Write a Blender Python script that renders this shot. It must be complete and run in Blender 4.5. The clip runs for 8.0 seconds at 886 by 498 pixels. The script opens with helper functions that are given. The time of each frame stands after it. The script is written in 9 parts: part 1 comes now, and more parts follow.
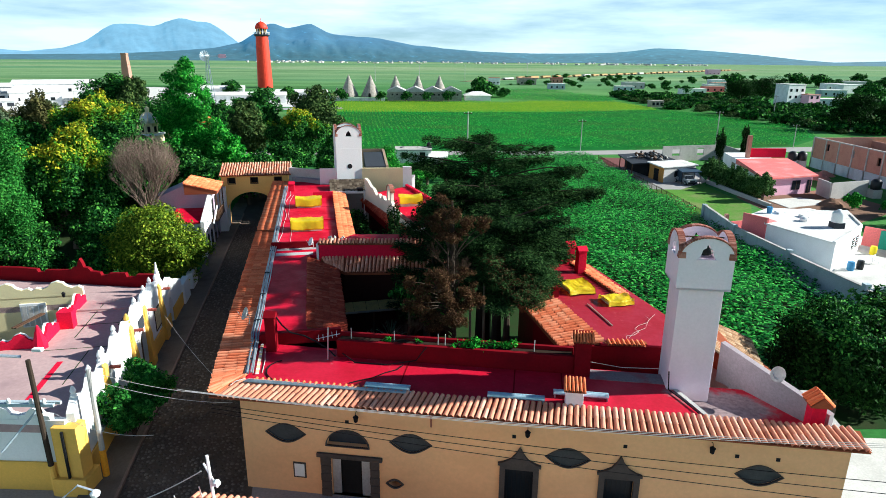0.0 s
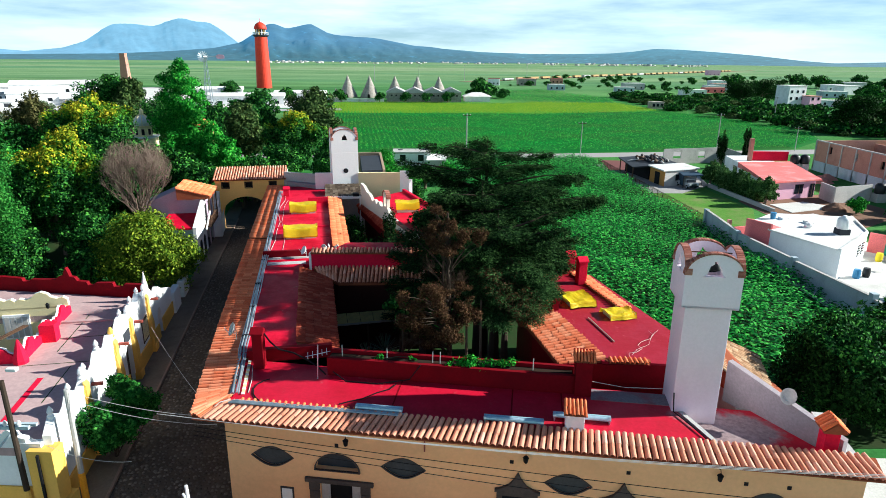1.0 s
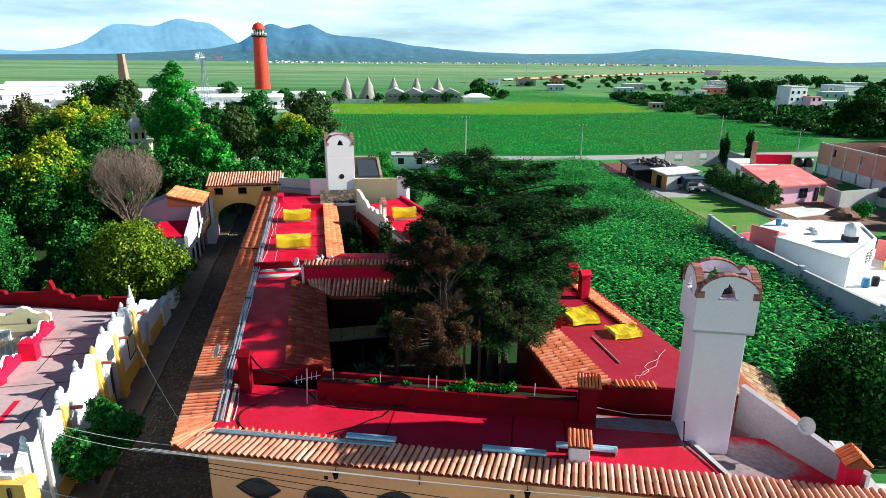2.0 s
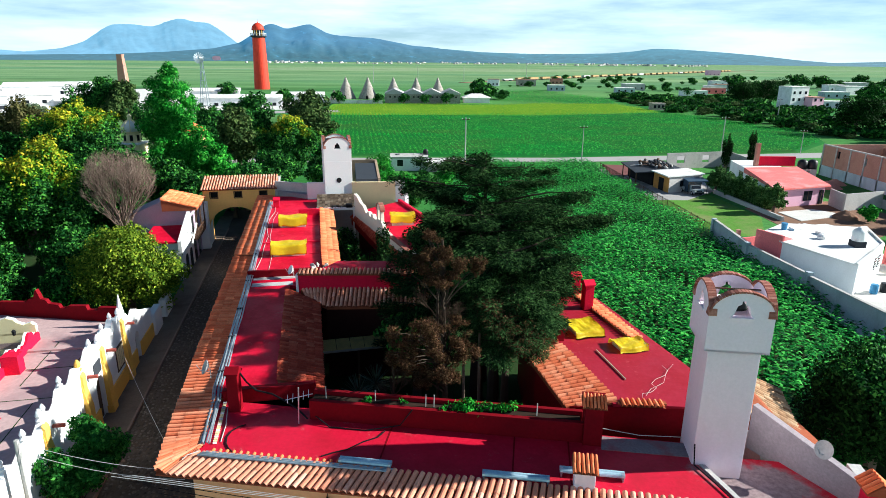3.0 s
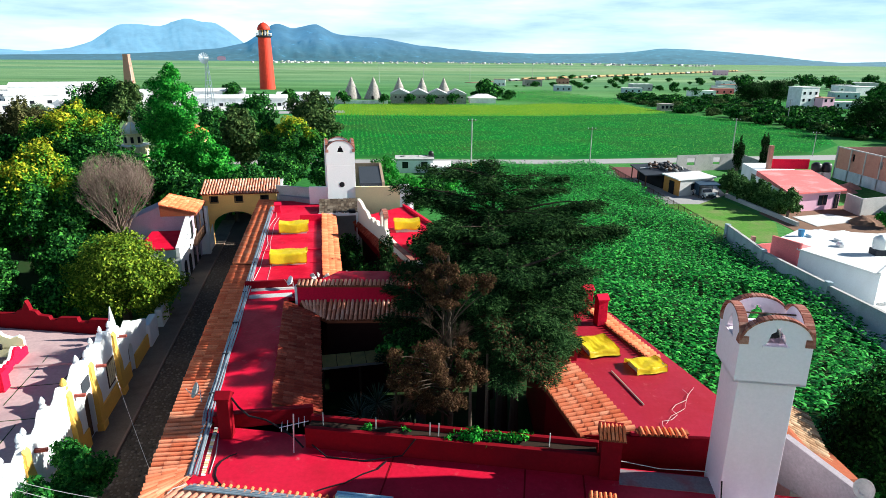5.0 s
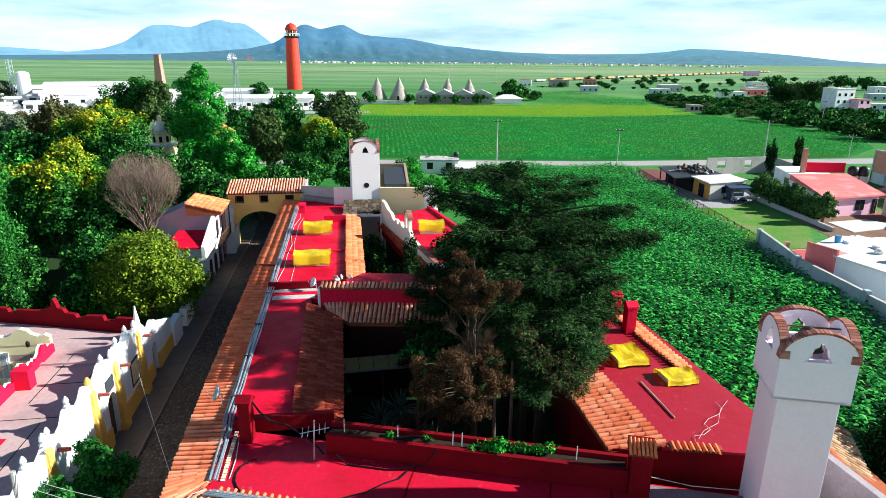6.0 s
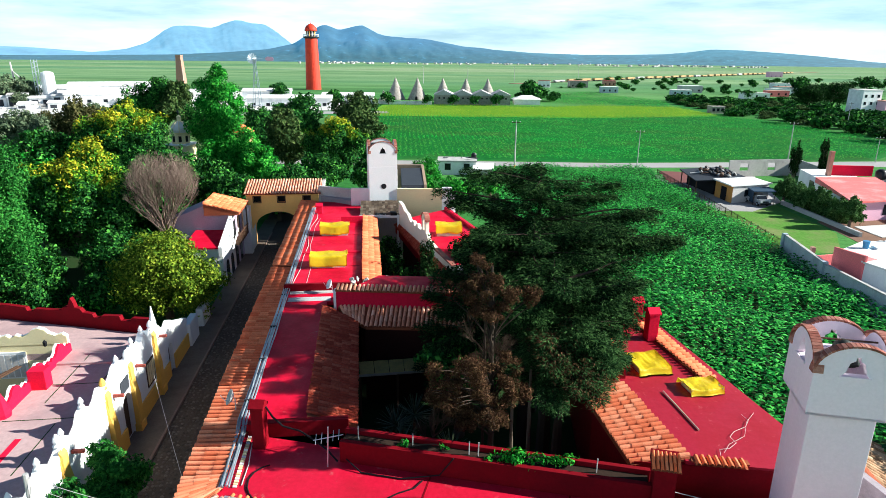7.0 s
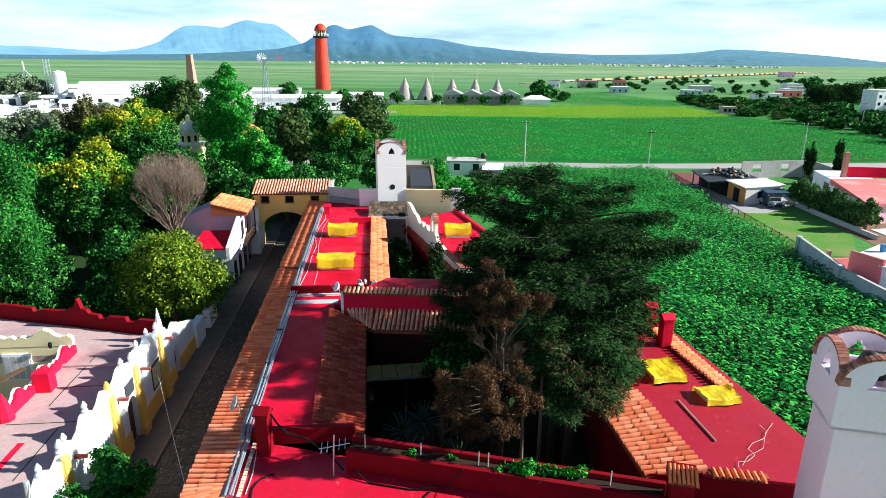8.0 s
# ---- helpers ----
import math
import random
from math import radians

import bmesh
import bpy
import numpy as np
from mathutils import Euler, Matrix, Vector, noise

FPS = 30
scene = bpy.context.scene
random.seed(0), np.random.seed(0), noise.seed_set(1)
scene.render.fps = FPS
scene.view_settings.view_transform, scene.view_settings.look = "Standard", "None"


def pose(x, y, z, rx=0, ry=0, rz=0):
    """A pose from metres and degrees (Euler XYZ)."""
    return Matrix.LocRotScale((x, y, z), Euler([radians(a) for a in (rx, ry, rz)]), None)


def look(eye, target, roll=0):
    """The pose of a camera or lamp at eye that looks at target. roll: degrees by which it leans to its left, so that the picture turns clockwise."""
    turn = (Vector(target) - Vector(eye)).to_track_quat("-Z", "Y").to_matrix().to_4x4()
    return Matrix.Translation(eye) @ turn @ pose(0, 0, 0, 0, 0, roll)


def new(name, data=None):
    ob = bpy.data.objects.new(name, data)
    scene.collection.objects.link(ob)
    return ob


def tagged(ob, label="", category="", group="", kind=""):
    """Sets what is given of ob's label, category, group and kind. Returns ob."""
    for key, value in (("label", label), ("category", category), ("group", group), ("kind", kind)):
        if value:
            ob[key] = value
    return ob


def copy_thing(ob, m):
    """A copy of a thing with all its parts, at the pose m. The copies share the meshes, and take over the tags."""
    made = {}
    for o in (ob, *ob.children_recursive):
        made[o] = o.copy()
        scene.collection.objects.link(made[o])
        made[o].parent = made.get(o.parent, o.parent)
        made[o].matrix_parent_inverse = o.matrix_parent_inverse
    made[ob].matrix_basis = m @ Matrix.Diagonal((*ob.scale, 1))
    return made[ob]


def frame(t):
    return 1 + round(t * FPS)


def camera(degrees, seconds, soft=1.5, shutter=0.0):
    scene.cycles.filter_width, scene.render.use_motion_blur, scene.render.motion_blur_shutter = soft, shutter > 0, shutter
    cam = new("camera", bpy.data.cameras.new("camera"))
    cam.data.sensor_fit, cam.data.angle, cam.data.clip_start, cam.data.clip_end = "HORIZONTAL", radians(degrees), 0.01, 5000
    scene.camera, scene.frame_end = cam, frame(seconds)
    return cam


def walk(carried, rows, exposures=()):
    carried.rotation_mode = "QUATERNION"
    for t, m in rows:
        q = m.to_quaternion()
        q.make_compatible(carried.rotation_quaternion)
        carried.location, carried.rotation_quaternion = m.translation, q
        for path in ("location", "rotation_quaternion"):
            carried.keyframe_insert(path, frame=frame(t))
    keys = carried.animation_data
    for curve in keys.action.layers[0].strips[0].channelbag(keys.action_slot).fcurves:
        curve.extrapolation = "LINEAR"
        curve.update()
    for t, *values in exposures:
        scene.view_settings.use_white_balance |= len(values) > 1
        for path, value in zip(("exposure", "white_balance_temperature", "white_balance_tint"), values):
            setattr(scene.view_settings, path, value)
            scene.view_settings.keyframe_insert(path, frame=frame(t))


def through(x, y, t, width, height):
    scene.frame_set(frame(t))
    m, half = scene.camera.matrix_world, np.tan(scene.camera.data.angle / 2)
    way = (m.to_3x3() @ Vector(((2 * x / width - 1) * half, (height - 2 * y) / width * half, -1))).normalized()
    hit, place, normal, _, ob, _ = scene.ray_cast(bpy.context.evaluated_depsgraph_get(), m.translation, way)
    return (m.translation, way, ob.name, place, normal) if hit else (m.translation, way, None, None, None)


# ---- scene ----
cam = camera(71.0, 8.0, soft=0.5)
PATH = [
    (0, (0.033, -0.679, 19.796), (0.034, 1.233, 19.208), 0.5),
    (0.5, (0.150, -0.06, 19.87), (0.152, 1.852, 19.283), 0.55),
    (1, (0.255, 0.738, 20.034), (0.257, 2.65, 19.447), 0.57),
    (1.5, (0.33, 1.625, 20.23), (0.333, 3.537, 19.643), 0.55),
    (3, (0.488, 3.83, 20.50), (0.491, 5.742, 19.913), 0.5),
    (3.5, (0.505, 4.36, 20.585), (0.508, 6.272, 19.997), 0.5),
    (4, (0.512, 4.88, 20.62), (0.515, 6.792, 20.032), 0.5),
    (4.5, (0.501, 5.367, 20.631), (0.503, 7.279, 20.043), 0.5),
    (6, (0.379, 6.426, 20.613), (0.289, 8.335, 20.026), 0.53),
    (6.5, (0.345, 6.71, 20.605), (0.221, 8.618, 20.018), 0.55),
    (7, (0.31, 7.02, 20.59), (0.166, 8.926, 20.004), 0.57),
    (7.5, (0.27, 7.336, 20.578), (0.111, 9.242, 19.991), 0.6),
    (8, (0.207, 7.678, 20.565), (0.036, 9.582, 19.978), 0.6),
]
walk(cam, [(t, look(e, g, r)) for t, e, g, r in PATH], exposures=[(0, 1.05, 5830, 3), (3, 1.09, 5850, 4), (6, 1.22, 5880, 5), (8, 1.24, 5880, 5)])

# ---- light: low morning sun from the right, clear sky with thin cloud ----
SUN_ELEV, SUN_ROT = radians(27), radians(85.5)
sun_dir = Vector((math.cos(SUN_ELEV) * math.sin(SUN_ROT), math.cos(SUN_ELEV) * math.cos(SUN_ROT), math.sin(SUN_ELEV)))
sun = new("sun", bpy.data.lights.new("sun", "SUN"))
sun.data.energy, sun.data.angle, sun.data.color = 5.0, radians(0.6), (1.0, 0.93, 0.82)
sun.matrix_world = look(sun_dir * 300, (0, 0, 0))

world = bpy.data.worlds.new("world")
scene.world = world
world.use_nodes = True
wn, wl = world.node_tree.nodes, world.node_tree.links
wn.clear()
sky = wn.new("ShaderNodeTexSky")
sky.sky_type, sky.sun_disc, sky.sun_elevation, sky.sun_rotation = "NISHITA", False, SUN_ELEV, SUN_ROT
sky.altitude, sky.air_density, sky.dust_density, sky.ozone_density = 2300, 1.0, 0.6, 1.2
coord, mapping = wn.new("ShaderNodeTexCoord"), wn.new("ShaderNodeMapping")
mapping.inputs["Scale"].default_value = (1.6, 1.6, 11.0)
cloud = wn.new("ShaderNodeTexNoise")
cloud.inputs["Scale"].default_value, cloud.inputs["Detail"].default_value, cloud.inputs["Roughness"].default_value = 1.7, 7, 0.58
ramp = wn.new("ShaderNodeValToRGB")
ramp.color_ramp.elements[0].position, ramp.color_ramp.elements[1].position = 0.34, 0.62
ramp.color_ramp.elements[0].color = (0.30, 0.30, 0.30, 1)
mixc = wn.new("ShaderNodeMix")
mixc.data_type = "RGBA"
mixc.inputs["B"].default_value = (10.2, 12.0, 12.8, 1)
bg, out = wn.new("ShaderNodeBackground"), wn.new("ShaderNodeOutputWorld")
bg.inputs["Strength"].default_value = 0.05
wl.new(coord.outputs["Generated"], mapping.inputs["Vector"])
wl.new(mapping.outputs["Vector"], cloud.inputs["Vector"])
wl.new(cloud.outputs["Fac"], ramp.inputs["Fac"])
low = wn.new("ShaderNodeSeparateXYZ")
wl.new(coord.outputs["Generated"], low.inputs["Vector"])
band = wn.new("ShaderNodeMapRange")
band.inputs["From Min"].default_value, band.inputs["From Max"].default_value = 0.24, 0.50
band.inputs["To Min"].default_value, band.inputs["To Max"].default_value = 1.0, 0.0
wl.new(low.outputs["Z"], band.inputs["Value"])
thick = wn.new("ShaderNodeMath")
thick.operation = "MULTIPLY"
wl.new(ramp.outputs["Color"], thick.inputs[0])
wl.new(band.outputs["Result"], thick.inputs[1])
wl.new(thick.outputs["Value"], mixc.inputs["Factor"])
tint = wn.new("ShaderNodeMix")
tint.data_type, tint.blend_type = "RGBA", "MULTIPLY"
tint.inputs["Factor"].default_value = 1.0
tint.inputs["B"].default_value = (0.50, 0.72, 0.86, 1)
wl.new(sky.outputs["Color"], tint.inputs["A"])
wl.new(tint.outputs["Result"], mixc.inputs["A"])
wl.new(mixc.outputs["Result"], bg.inputs["Color"])
wl.new(bg.outputs["Background"], out.inputs["Surface"])


# ---- materials ----
def nodes_of(name):
    m = bpy.data.materials.new(name)
    m.use_nodes = True
    n, l = m.node_tree.nodes, m.node_tree.links
    return m, n, l, n["Principled BSDF"]


def noise_node(n, l, scale, detail=5, rough=0.6, space="Object", stretch=(1, 1, 1)):
    tc, mp, tx = n.new("ShaderNodeTexCoord"), n.new("ShaderNodeMapping"), n.new("ShaderNodeTexNoise")
    mp.inputs["Scale"].default_value = stretch
    tx.inputs["Scale"].default_value, tx.inputs["Detail"].default_value, tx.inputs["Roughness"].default_value = scale, detail, rough
    l.new(tc.outputs[space], mp.inputs["Vector"])
    l.new(mp.outputs["Vector"], tx.inputs["Vector"])
    return tx.outputs["Fac"]


def ramp_node(n, l, fac, stops):
    r = n.new("ShaderNodeValToRGB")
    e = r.color_ramp.elements
    while len(e) < len(stops):
        e.new(0.5)
    for k, (p, c) in zip(e, stops):
        k.position, k.color = p, (*c, 1)
    l.new(fac, r.inputs["Fac"])
    return r.outputs["Color"]


def mix_node(n, l, a, b, fac, mode="MIX"):
    m = n.new("ShaderNodeMix")
    m.data_type, m.blend_type = "RGBA", mode
    for s, v in (("A", a), ("B", b)):
        if isinstance(v, tuple):
            m.inputs[s].default_value = (*v, 1)
        else:
            l.new(v, m.inputs[s])
    if isinstance(fac, float):
        m.inputs["Factor"].default_value = fac
    else:
        l.new(fac, m.inputs["Factor"])
    return m.outputs["Result"]


def bump_node(n, l, bsdf, height, strength, dist):
    b = n.new("ShaderNodeBump")
    b.inputs["Strength"].default_value, b.inputs["Distance"].default_value = strength, dist
    l.new(height, b.inputs["Height"])
    l.new(b.outputs["Normal"], bsdf.inputs["Normal"])


def shade(c, k):
    return tuple(min(1, v * k) for v in c)


def surface(name, base, stain=None, rough=0.75, big=0.35, fine=9.0, amount=0.5, bump=0.25, dist=0.02, metal=0.0, spread=0.18, stretch=(1, 1, 1), spec=0.3):
    """A matt surface: grain, broad tone changes and stains of a second colour."""
    m, n, l, b = nodes_of(name)
    stain = stain or shade(base, 0.55)
    grain = noise_node(n, l, fine, 6, 0.65)
    broad = noise_node(n, l, big, 5, 0.6, stretch=stretch)
    tone = ramp_node(n, l, grain, [(0.25, shade(base, 1 - spread)), (0.75, shade(base, 1 + spread))])
    mask = ramp_node(n, l, broad, [(0.48, (0, 0, 0)), (0.72, (amount, amount, amount))])
    l.new(mix_node(n, l, tone, stain, mask), b.inputs["Base Color"])
    b.inputs["Roughness"].default_value, b.inputs["Metallic"].default_value = rough, metal
    b.inputs["Specular IOR Level"].default_value = spec
    bump_node(n, l, b, grain, bump, dist)
    return m


def pieces(name, stops, rough=0.8, island=False, fine=12.0, bump=0.3, stain=0.35, speck=0.72):
    """Clay pieces whose tone varies from one to the next."""
    m, n, l, b = nodes_of(name)
    if island:
        r = n.new("ShaderNodeNewGeometry").outputs["Random Per Island"]
    else:
        r = n.new("ShaderNodeObjectInfo").outputs["Random"]
    col = ramp_node(n, l, r, stops)
    grain = noise_node(n, l, fine, 6, 0.7)
    dirt = ramp_node(n, l, noise_node(n, l, 0.9, 5, 0.65), [(0.5, (1, 1, 1)), (0.75, (1 - stain,) * 3)])
    spk = ramp_node(n, l, grain, [(0.3, (speck, speck, speck)), (0.7, (1.12, 1.1, 1.08))])
    l.new(mix_node(n, l, mix_node(n, l, col, dirt, 1.0, "MULTIPLY"), spk, 1.0, "MULTIPLY"), b.inputs["Base Color"])
    b.inputs["Roughness"].default_value = rough
    b.inputs["Specular IOR Level"].default_value = 0.12
    bump_node(n, l, b, grain, bump, 0.01)
    return m


def foliage(name, stops, rough=0.68, through=0.13, spec=0.045, patch=0.35, lo=(0.7, 0.75, 0.7), hi=(1.25, 1.2, 1.1), streak=(1, 1, 1)):
    m, n, l, b = nodes_of(name)
    r = n.new("ShaderNodeNewGeometry").outputs["Random Per Island"]
    tone = noise_node(n, l, patch, 5, 0.6, stretch=streak)
    col = ramp_node(n, l, r, stops)
    tint = ramp_node(n, l, tone, [(0.3, lo), (0.7, hi)])
    c = mix_node(n, l, col, tint, 1.0, "MULTIPLY")
    l.new(c, b.inputs["Base Color"])
    b.inputs["Roughness"].default_value = rough
    b.inputs["Specular IOR Level"].default_value = spec
    tr, mx, o = n.new("ShaderNodeBsdfTranslucent"), n.new("ShaderNodeMixShader"), n["Material Output"]
    l.new(c, tr.inputs["Color"])
    mx.inputs["Fac"].default_value = through
    l.new(b.outputs["BSDF"], mx.inputs[1])
    l.new(tr.outputs["BSDF"], mx.inputs[2])
    l.new(mx.outputs["Shader"], o.inputs["Surface"])
    return m


def coated_roof(name, worn=None, spec=0.06, dark=(0.44, 0.001, 0.018), light=(0.56, 0.004, 0.030)):
    """Red roof coat with walked-off scuffs; worn = (x, y, rx, ry) is a patch where the grey screed shows through."""
    m, n, l, b = nodes_of(name)
    grain, broad, scuff = noise_node(n, l, 5, 6, 0.65), noise_node(n, l, 0.45, 6, 0.65), noise_node(n, l, 2.3, 8, 0.72)
    col = ramp_node(n, l, grain, [(0.25, dark), (0.75, light)])
    col = mix_node(n, l, col, (0.29, 0.002, 0.010), ramp_node(n, l, broad, [(0.45, (0, 0, 0)), (0.7, (0.6, 0.6, 0.6))]))
    col = mix_node(n, l, col, (0.50, 0.13, 0.13), ramp_node(n, l, scuff, [(0.60, (0, 0, 0)), (0.72, (0.7, 0.7, 0.7))]))
    if worn:
        tc, mp, gr = n.new("ShaderNodeTexCoord"), n.new("ShaderNodeMapping"), n.new("ShaderNodeTexGradient")
        gr.gradient_type = "SPHERICAL"
        mp.vector_type = "TEXTURE"
        mp.inputs["Location"].default_value, mp.inputs["Scale"].default_value = (worn[0], worn[1], 5.4), (worn[2], worn[3], 4)
        l.new(tc.outputs["Object"], mp.inputs["Vector"])
        l.new(mp.outputs["Vector"], gr.inputs["Vector"])
        add = n.new("ShaderNodeMath")
        add.operation = "ADD"
        l.new(gr.outputs["Fac"], add.inputs[0])
        l.new(noise_node(n, l, 0.9, 8, 0.7), add.inputs[1])
        grey = ramp_node(n, l, grain, [(0.3, (0.16, 0.145, 0.15)), (0.7, (0.34, 0.30, 0.30))])
        col = mix_node(n, l, col, grey, ramp_node(n, l, add.outputs["Value"], [(0.80, (0, 0, 0)), (1.02, (0.9, 0.9, 0.9))]))
    l.new(col, b.inputs["Base Color"])
    l.new(ramp_node(n, l, broad, [(0.35, (0.42, 0.42, 0.42)), (0.7, (0.7, 0.7, 0.7))]), b.inputs["Roughness"])
    b.inputs["Specular IOR Level"].default_value = spec
    bump_node(n, l, b, grain, 0.2, 0.015)
    return m


M_red_roof = coated_roof("red_roof_coat", None, 0.06, (0.54, 0.002, 0.024), (0.70, 0.006, 0.042))
# Darker red than the west roofs, for the east wing.
M_red_east = coated_roof("red_roof_coat_darker", None, 0.2, (0.27, 0.004, 0.018), (0.36, 0.012, 0.032))
M_red_front = coated_roof("red_roof_coat_worn", (21.6, 3.1, 3.6, 2.2), 0.25, (0.46, 0.003, 0.022), (0.60, 0.008, 0.04))
M_red_dark = surface("dark_red_wall_paint", (0.19, 0.003, 0.009), (0.11, 0.003, 0.007), rough=0.7, big=0.7, fine=8, amount=0.5, spec=0.06)
M_red_wall = surface("bright_red_wall_paint", (0.66, 0.008, 0.045), (0.42, 0.015, 0.025), rough=0.65, fine=8, amount=0.4, spec=0.08)
M_ochre = surface("ochre_facade_plaster", (0.86, 0.475, 0.235), (0.72, 0.37, 0.18), rough=0.85, big=0.3, fine=6, amount=0.55, bump=0.2, spread=0.07, stretch=(1, 1, 2.2))
M_bridge = surface("yellow_ochre_plaster", (0.86, 0.50, 0.15), (0.68, 0.38, 0.12), rough=0.85, big=0.4, fine=6, amount=0.5, spread=0.07)
M_yellow = surface("yellow_plaster", (0.80, 0.47, 0.09), (0.64, 0.36, 0.10), rough=0.8, big=0.6, amount=0.4, spread=0.08)
M_white = surface("white_plaster", (0.84, 0.84, 0.83), (0.62, 0.61, 0.58), rough=0.85, big=0.5, amount=0.3, spread=0.06, stretch=(1, 1, 0.5))
M_lilac = surface("pale_pink_plaster", (0.90, 0.78, 0.85), (0.74, 0.60, 0.67), rough=0.85, big=0.5, amount=0.35, spread=0.05, stretch=(1, 1, 0.4))
M_cream = surface("cream_plaster", (0.82, 0.70, 0.40), (0.62, 0.52, 0.32), rough=0.85, big=0.5, amount=0.35, spread=0.06)
M_gable = surface("sunlit_cream_plaster", (0.82, 0.74, 0.60), (0.62, 0.55, 0.44), rough=0.85, big=0.5, amount=0.35, spread=0.06)
M_greypink = surface("dull_pinkish_plaster", (0.33, 0.29, 0.31), (0.2, 0.18, 0.19), rough=0.9, big=0.7, amount=0.5)
M_greyw = surface("grey_plaster", (0.5, 0.48, 0.46), (0.3, 0.29, 0.28), rough=0.9, big=0.6, amount=0.5)
M_concrete = surface("weathered_concrete", (0.46, 0.44, 0.41), (0.2, 0.2, 0.19), rough=0.9, big=0.8, amount=0.6)
M_terrace = surface("faded_pink_terrace_coat", (0.48, 0.33, 0.32), (0.29, 0.19, 0.20), rough=0.8, big=0.28, fine=4, amount=0.75, spread=0.16)
M_stone = surface("grey_carved_stone", (0.085, 0.068, 0.062), (0.05, 0.042, 0.04), rough=0.85, big=1.5, amount=0.5, spec=0.06)
# Near black in place of the shade inside rooms, passages and doorways.
M_blackhole = surface("interior_shade_black", (0.02, 0.02, 0.022), rough=0.9, spec=0.06)
M_slate = surface("dark_slate_panel", (0.045, 0.05, 0.06), rough=0.6, spec=0.06)
M_wood = surface("dark_wood", (0.09, 0.045, 0.025), rough=0.7, fine=14)
M_pole = surface("pole_concrete", (0.42, 0.41, 0.39), rough=0.85)
M_steel = surface("galvanised_steel", (0.62, 0.66, 0.70), (0.4, 0.43, 0.45), rough=0.35, metal=0.7, amount=0.3)
M_conduit = surface("pale_zinc_conduit", (0.36, 0.42, 0.46), (0.16, 0.19, 0.22), rough=0.35, metal=0.5, amount=0.7, big=1.2)
M_pipe = surface("pale_blue_pipe", (0.45, 0.62, 0.72), (0.3, 0.42, 0.5), rough=0.35, metal=0.25, amount=0.3)
M_cable = surface("black_cable", (0.012, 0.012, 0.014), rough=0.6, spec=0.06)
M_cablew = surface("pale_cable", (0.62, 0.58, 0.55), rough=0.6)
M_tarp = surface("yellow_tarpaulin", (0.95, 0.74, 0.02), (0.88, 0.62, 0.015), rough=0.42, big=1.5, fine=3, amount=0.4, bump=0.5, dist=0.05, spread=0.1)
M_brickc = pieces("coping_brick", [(0, (0.26, 0.085, 0.06)), (0.5, (0.39, 0.15, 0.11)), (1, (0.50, 0.25, 0.19))], island=True)
TILE_STOPS = [(0.0, (0.76, 0.15, 0.052)), (0.4, (0.86, 0.20, 0.076)), (0.8, (0.90, 0.25, 0.105)), (1.0, (0.92, 0.34, 0.17))]
M_tile = pieces("clay_roof_tile", [(0.0, (0.64, 0.24, 0.145)), (0.4, (0.72, 0.30, 0.19)), (0.8, (0.79, 0.37, 0.25)), (1.0, (0.84, 0.46, 0.34))], stain=0.25, speck=0.85)
M_tile_i = pieces("clay_roof_tile_run", TILE_STOPS, island=True, stain=0.15, speck=0.85)
M_tile_pale = pieces("pale_pink_roof_tile", [(0.0, (0.62, 0.22, 0.13)), (0.5, (0.74, 0.32, 0.20)), (1.0, (0.86, 0.48, 0.35))], island=True, stain=0.25, speck=0.85)
M_tile_orange = pieces("orange_roof_tile", [(0.0, (0.68, 0.165, 0.07)), (0.5, (0.80, 0.235, 0.11)), (1.0, (0.88, 0.36, 0.20))], stain=0.25, speck=0.8)
M_tile_red = pieces("red_brown_roof_tile", [(0.0, (0.40, 0.055, 0.03)), (0.5, (0.52, 0.085, 0.045)), (1.0, (0.62, 0.15, 0.085))], island=True, stain=0.35)
M_tile_dusk = pieces("burnt_orange_roof_tile", [(0.0, (0.70, 0.13, 0.05)), (0.5, (0.80, 0.185, 0.075)), (1.0, (0.88, 0.26, 0.115))], island=True, stain=0.25)
M_thatch = pieces("weathered_shingle", [(0, (0.05, 0.035, 0.025)), (0.5, (0.11, 0.08, 0.055)), (1, (0.2, 0.16, 0.12))], island=True, stain=0.6)
# Planter soil; also the dark put on the bell head floors as shade.
M_trough_shade = surface("trough_soil_head_shade", (0.035, 0.022, 0.016), (0.06, 0.04, 0.03), rough=1, spec=0.06)
M_tile_old = pieces("old_brown_roof_tile", [(0, (0.28, 0.15, 0.08)), (0.5, (0.45, 0.28, 0.16)), (1, (0.55, 0.4, 0.26))], island=True)
M_channel = surface("clay_channel", (0.30, 0.085, 0.042), (0.17, 0.05, 0.028), rough=0.9, spec=0.06)
M_cobble = pieces("street_cobble", [(0, (0.09, 0.075, 0.06)), (0.5, (0.145, 0.118, 0.093)), (1, (0.22, 0.18, 0.145))], island=True)
M_streetbed = surface("street_bed", (0.10, 0.077, 0.06), (0.17, 0.135, 0.105), rough=0.95, big=0.5, amount=0.6, spec=0.06)
M_kerb = surface("kerb_stone", (0.24, 0.165, 0.125), (0.15, 0.10, 0.08), rough=0.9)
M_pave = surface("worn_pavement", (0.18, 0.143, 0.11), (0.10, 0.08, 0.06), rough=0.95, big=0.8, amount=0.6, spec=0.06)
M_road = surface("pale_road", (0.33, 0.31, 0.30), (0.22, 0.2, 0.19), rough=0.95, big=0.1)
M_lawn = surface("mown_lawn", (0.10, 0.235, 0.035), (0.25, 0.22, 0.11), rough=0.95, big=0.16, fine=3, amount=0.8, bump=0.6, dist=0.08, spread=0.3, spec=0.06)
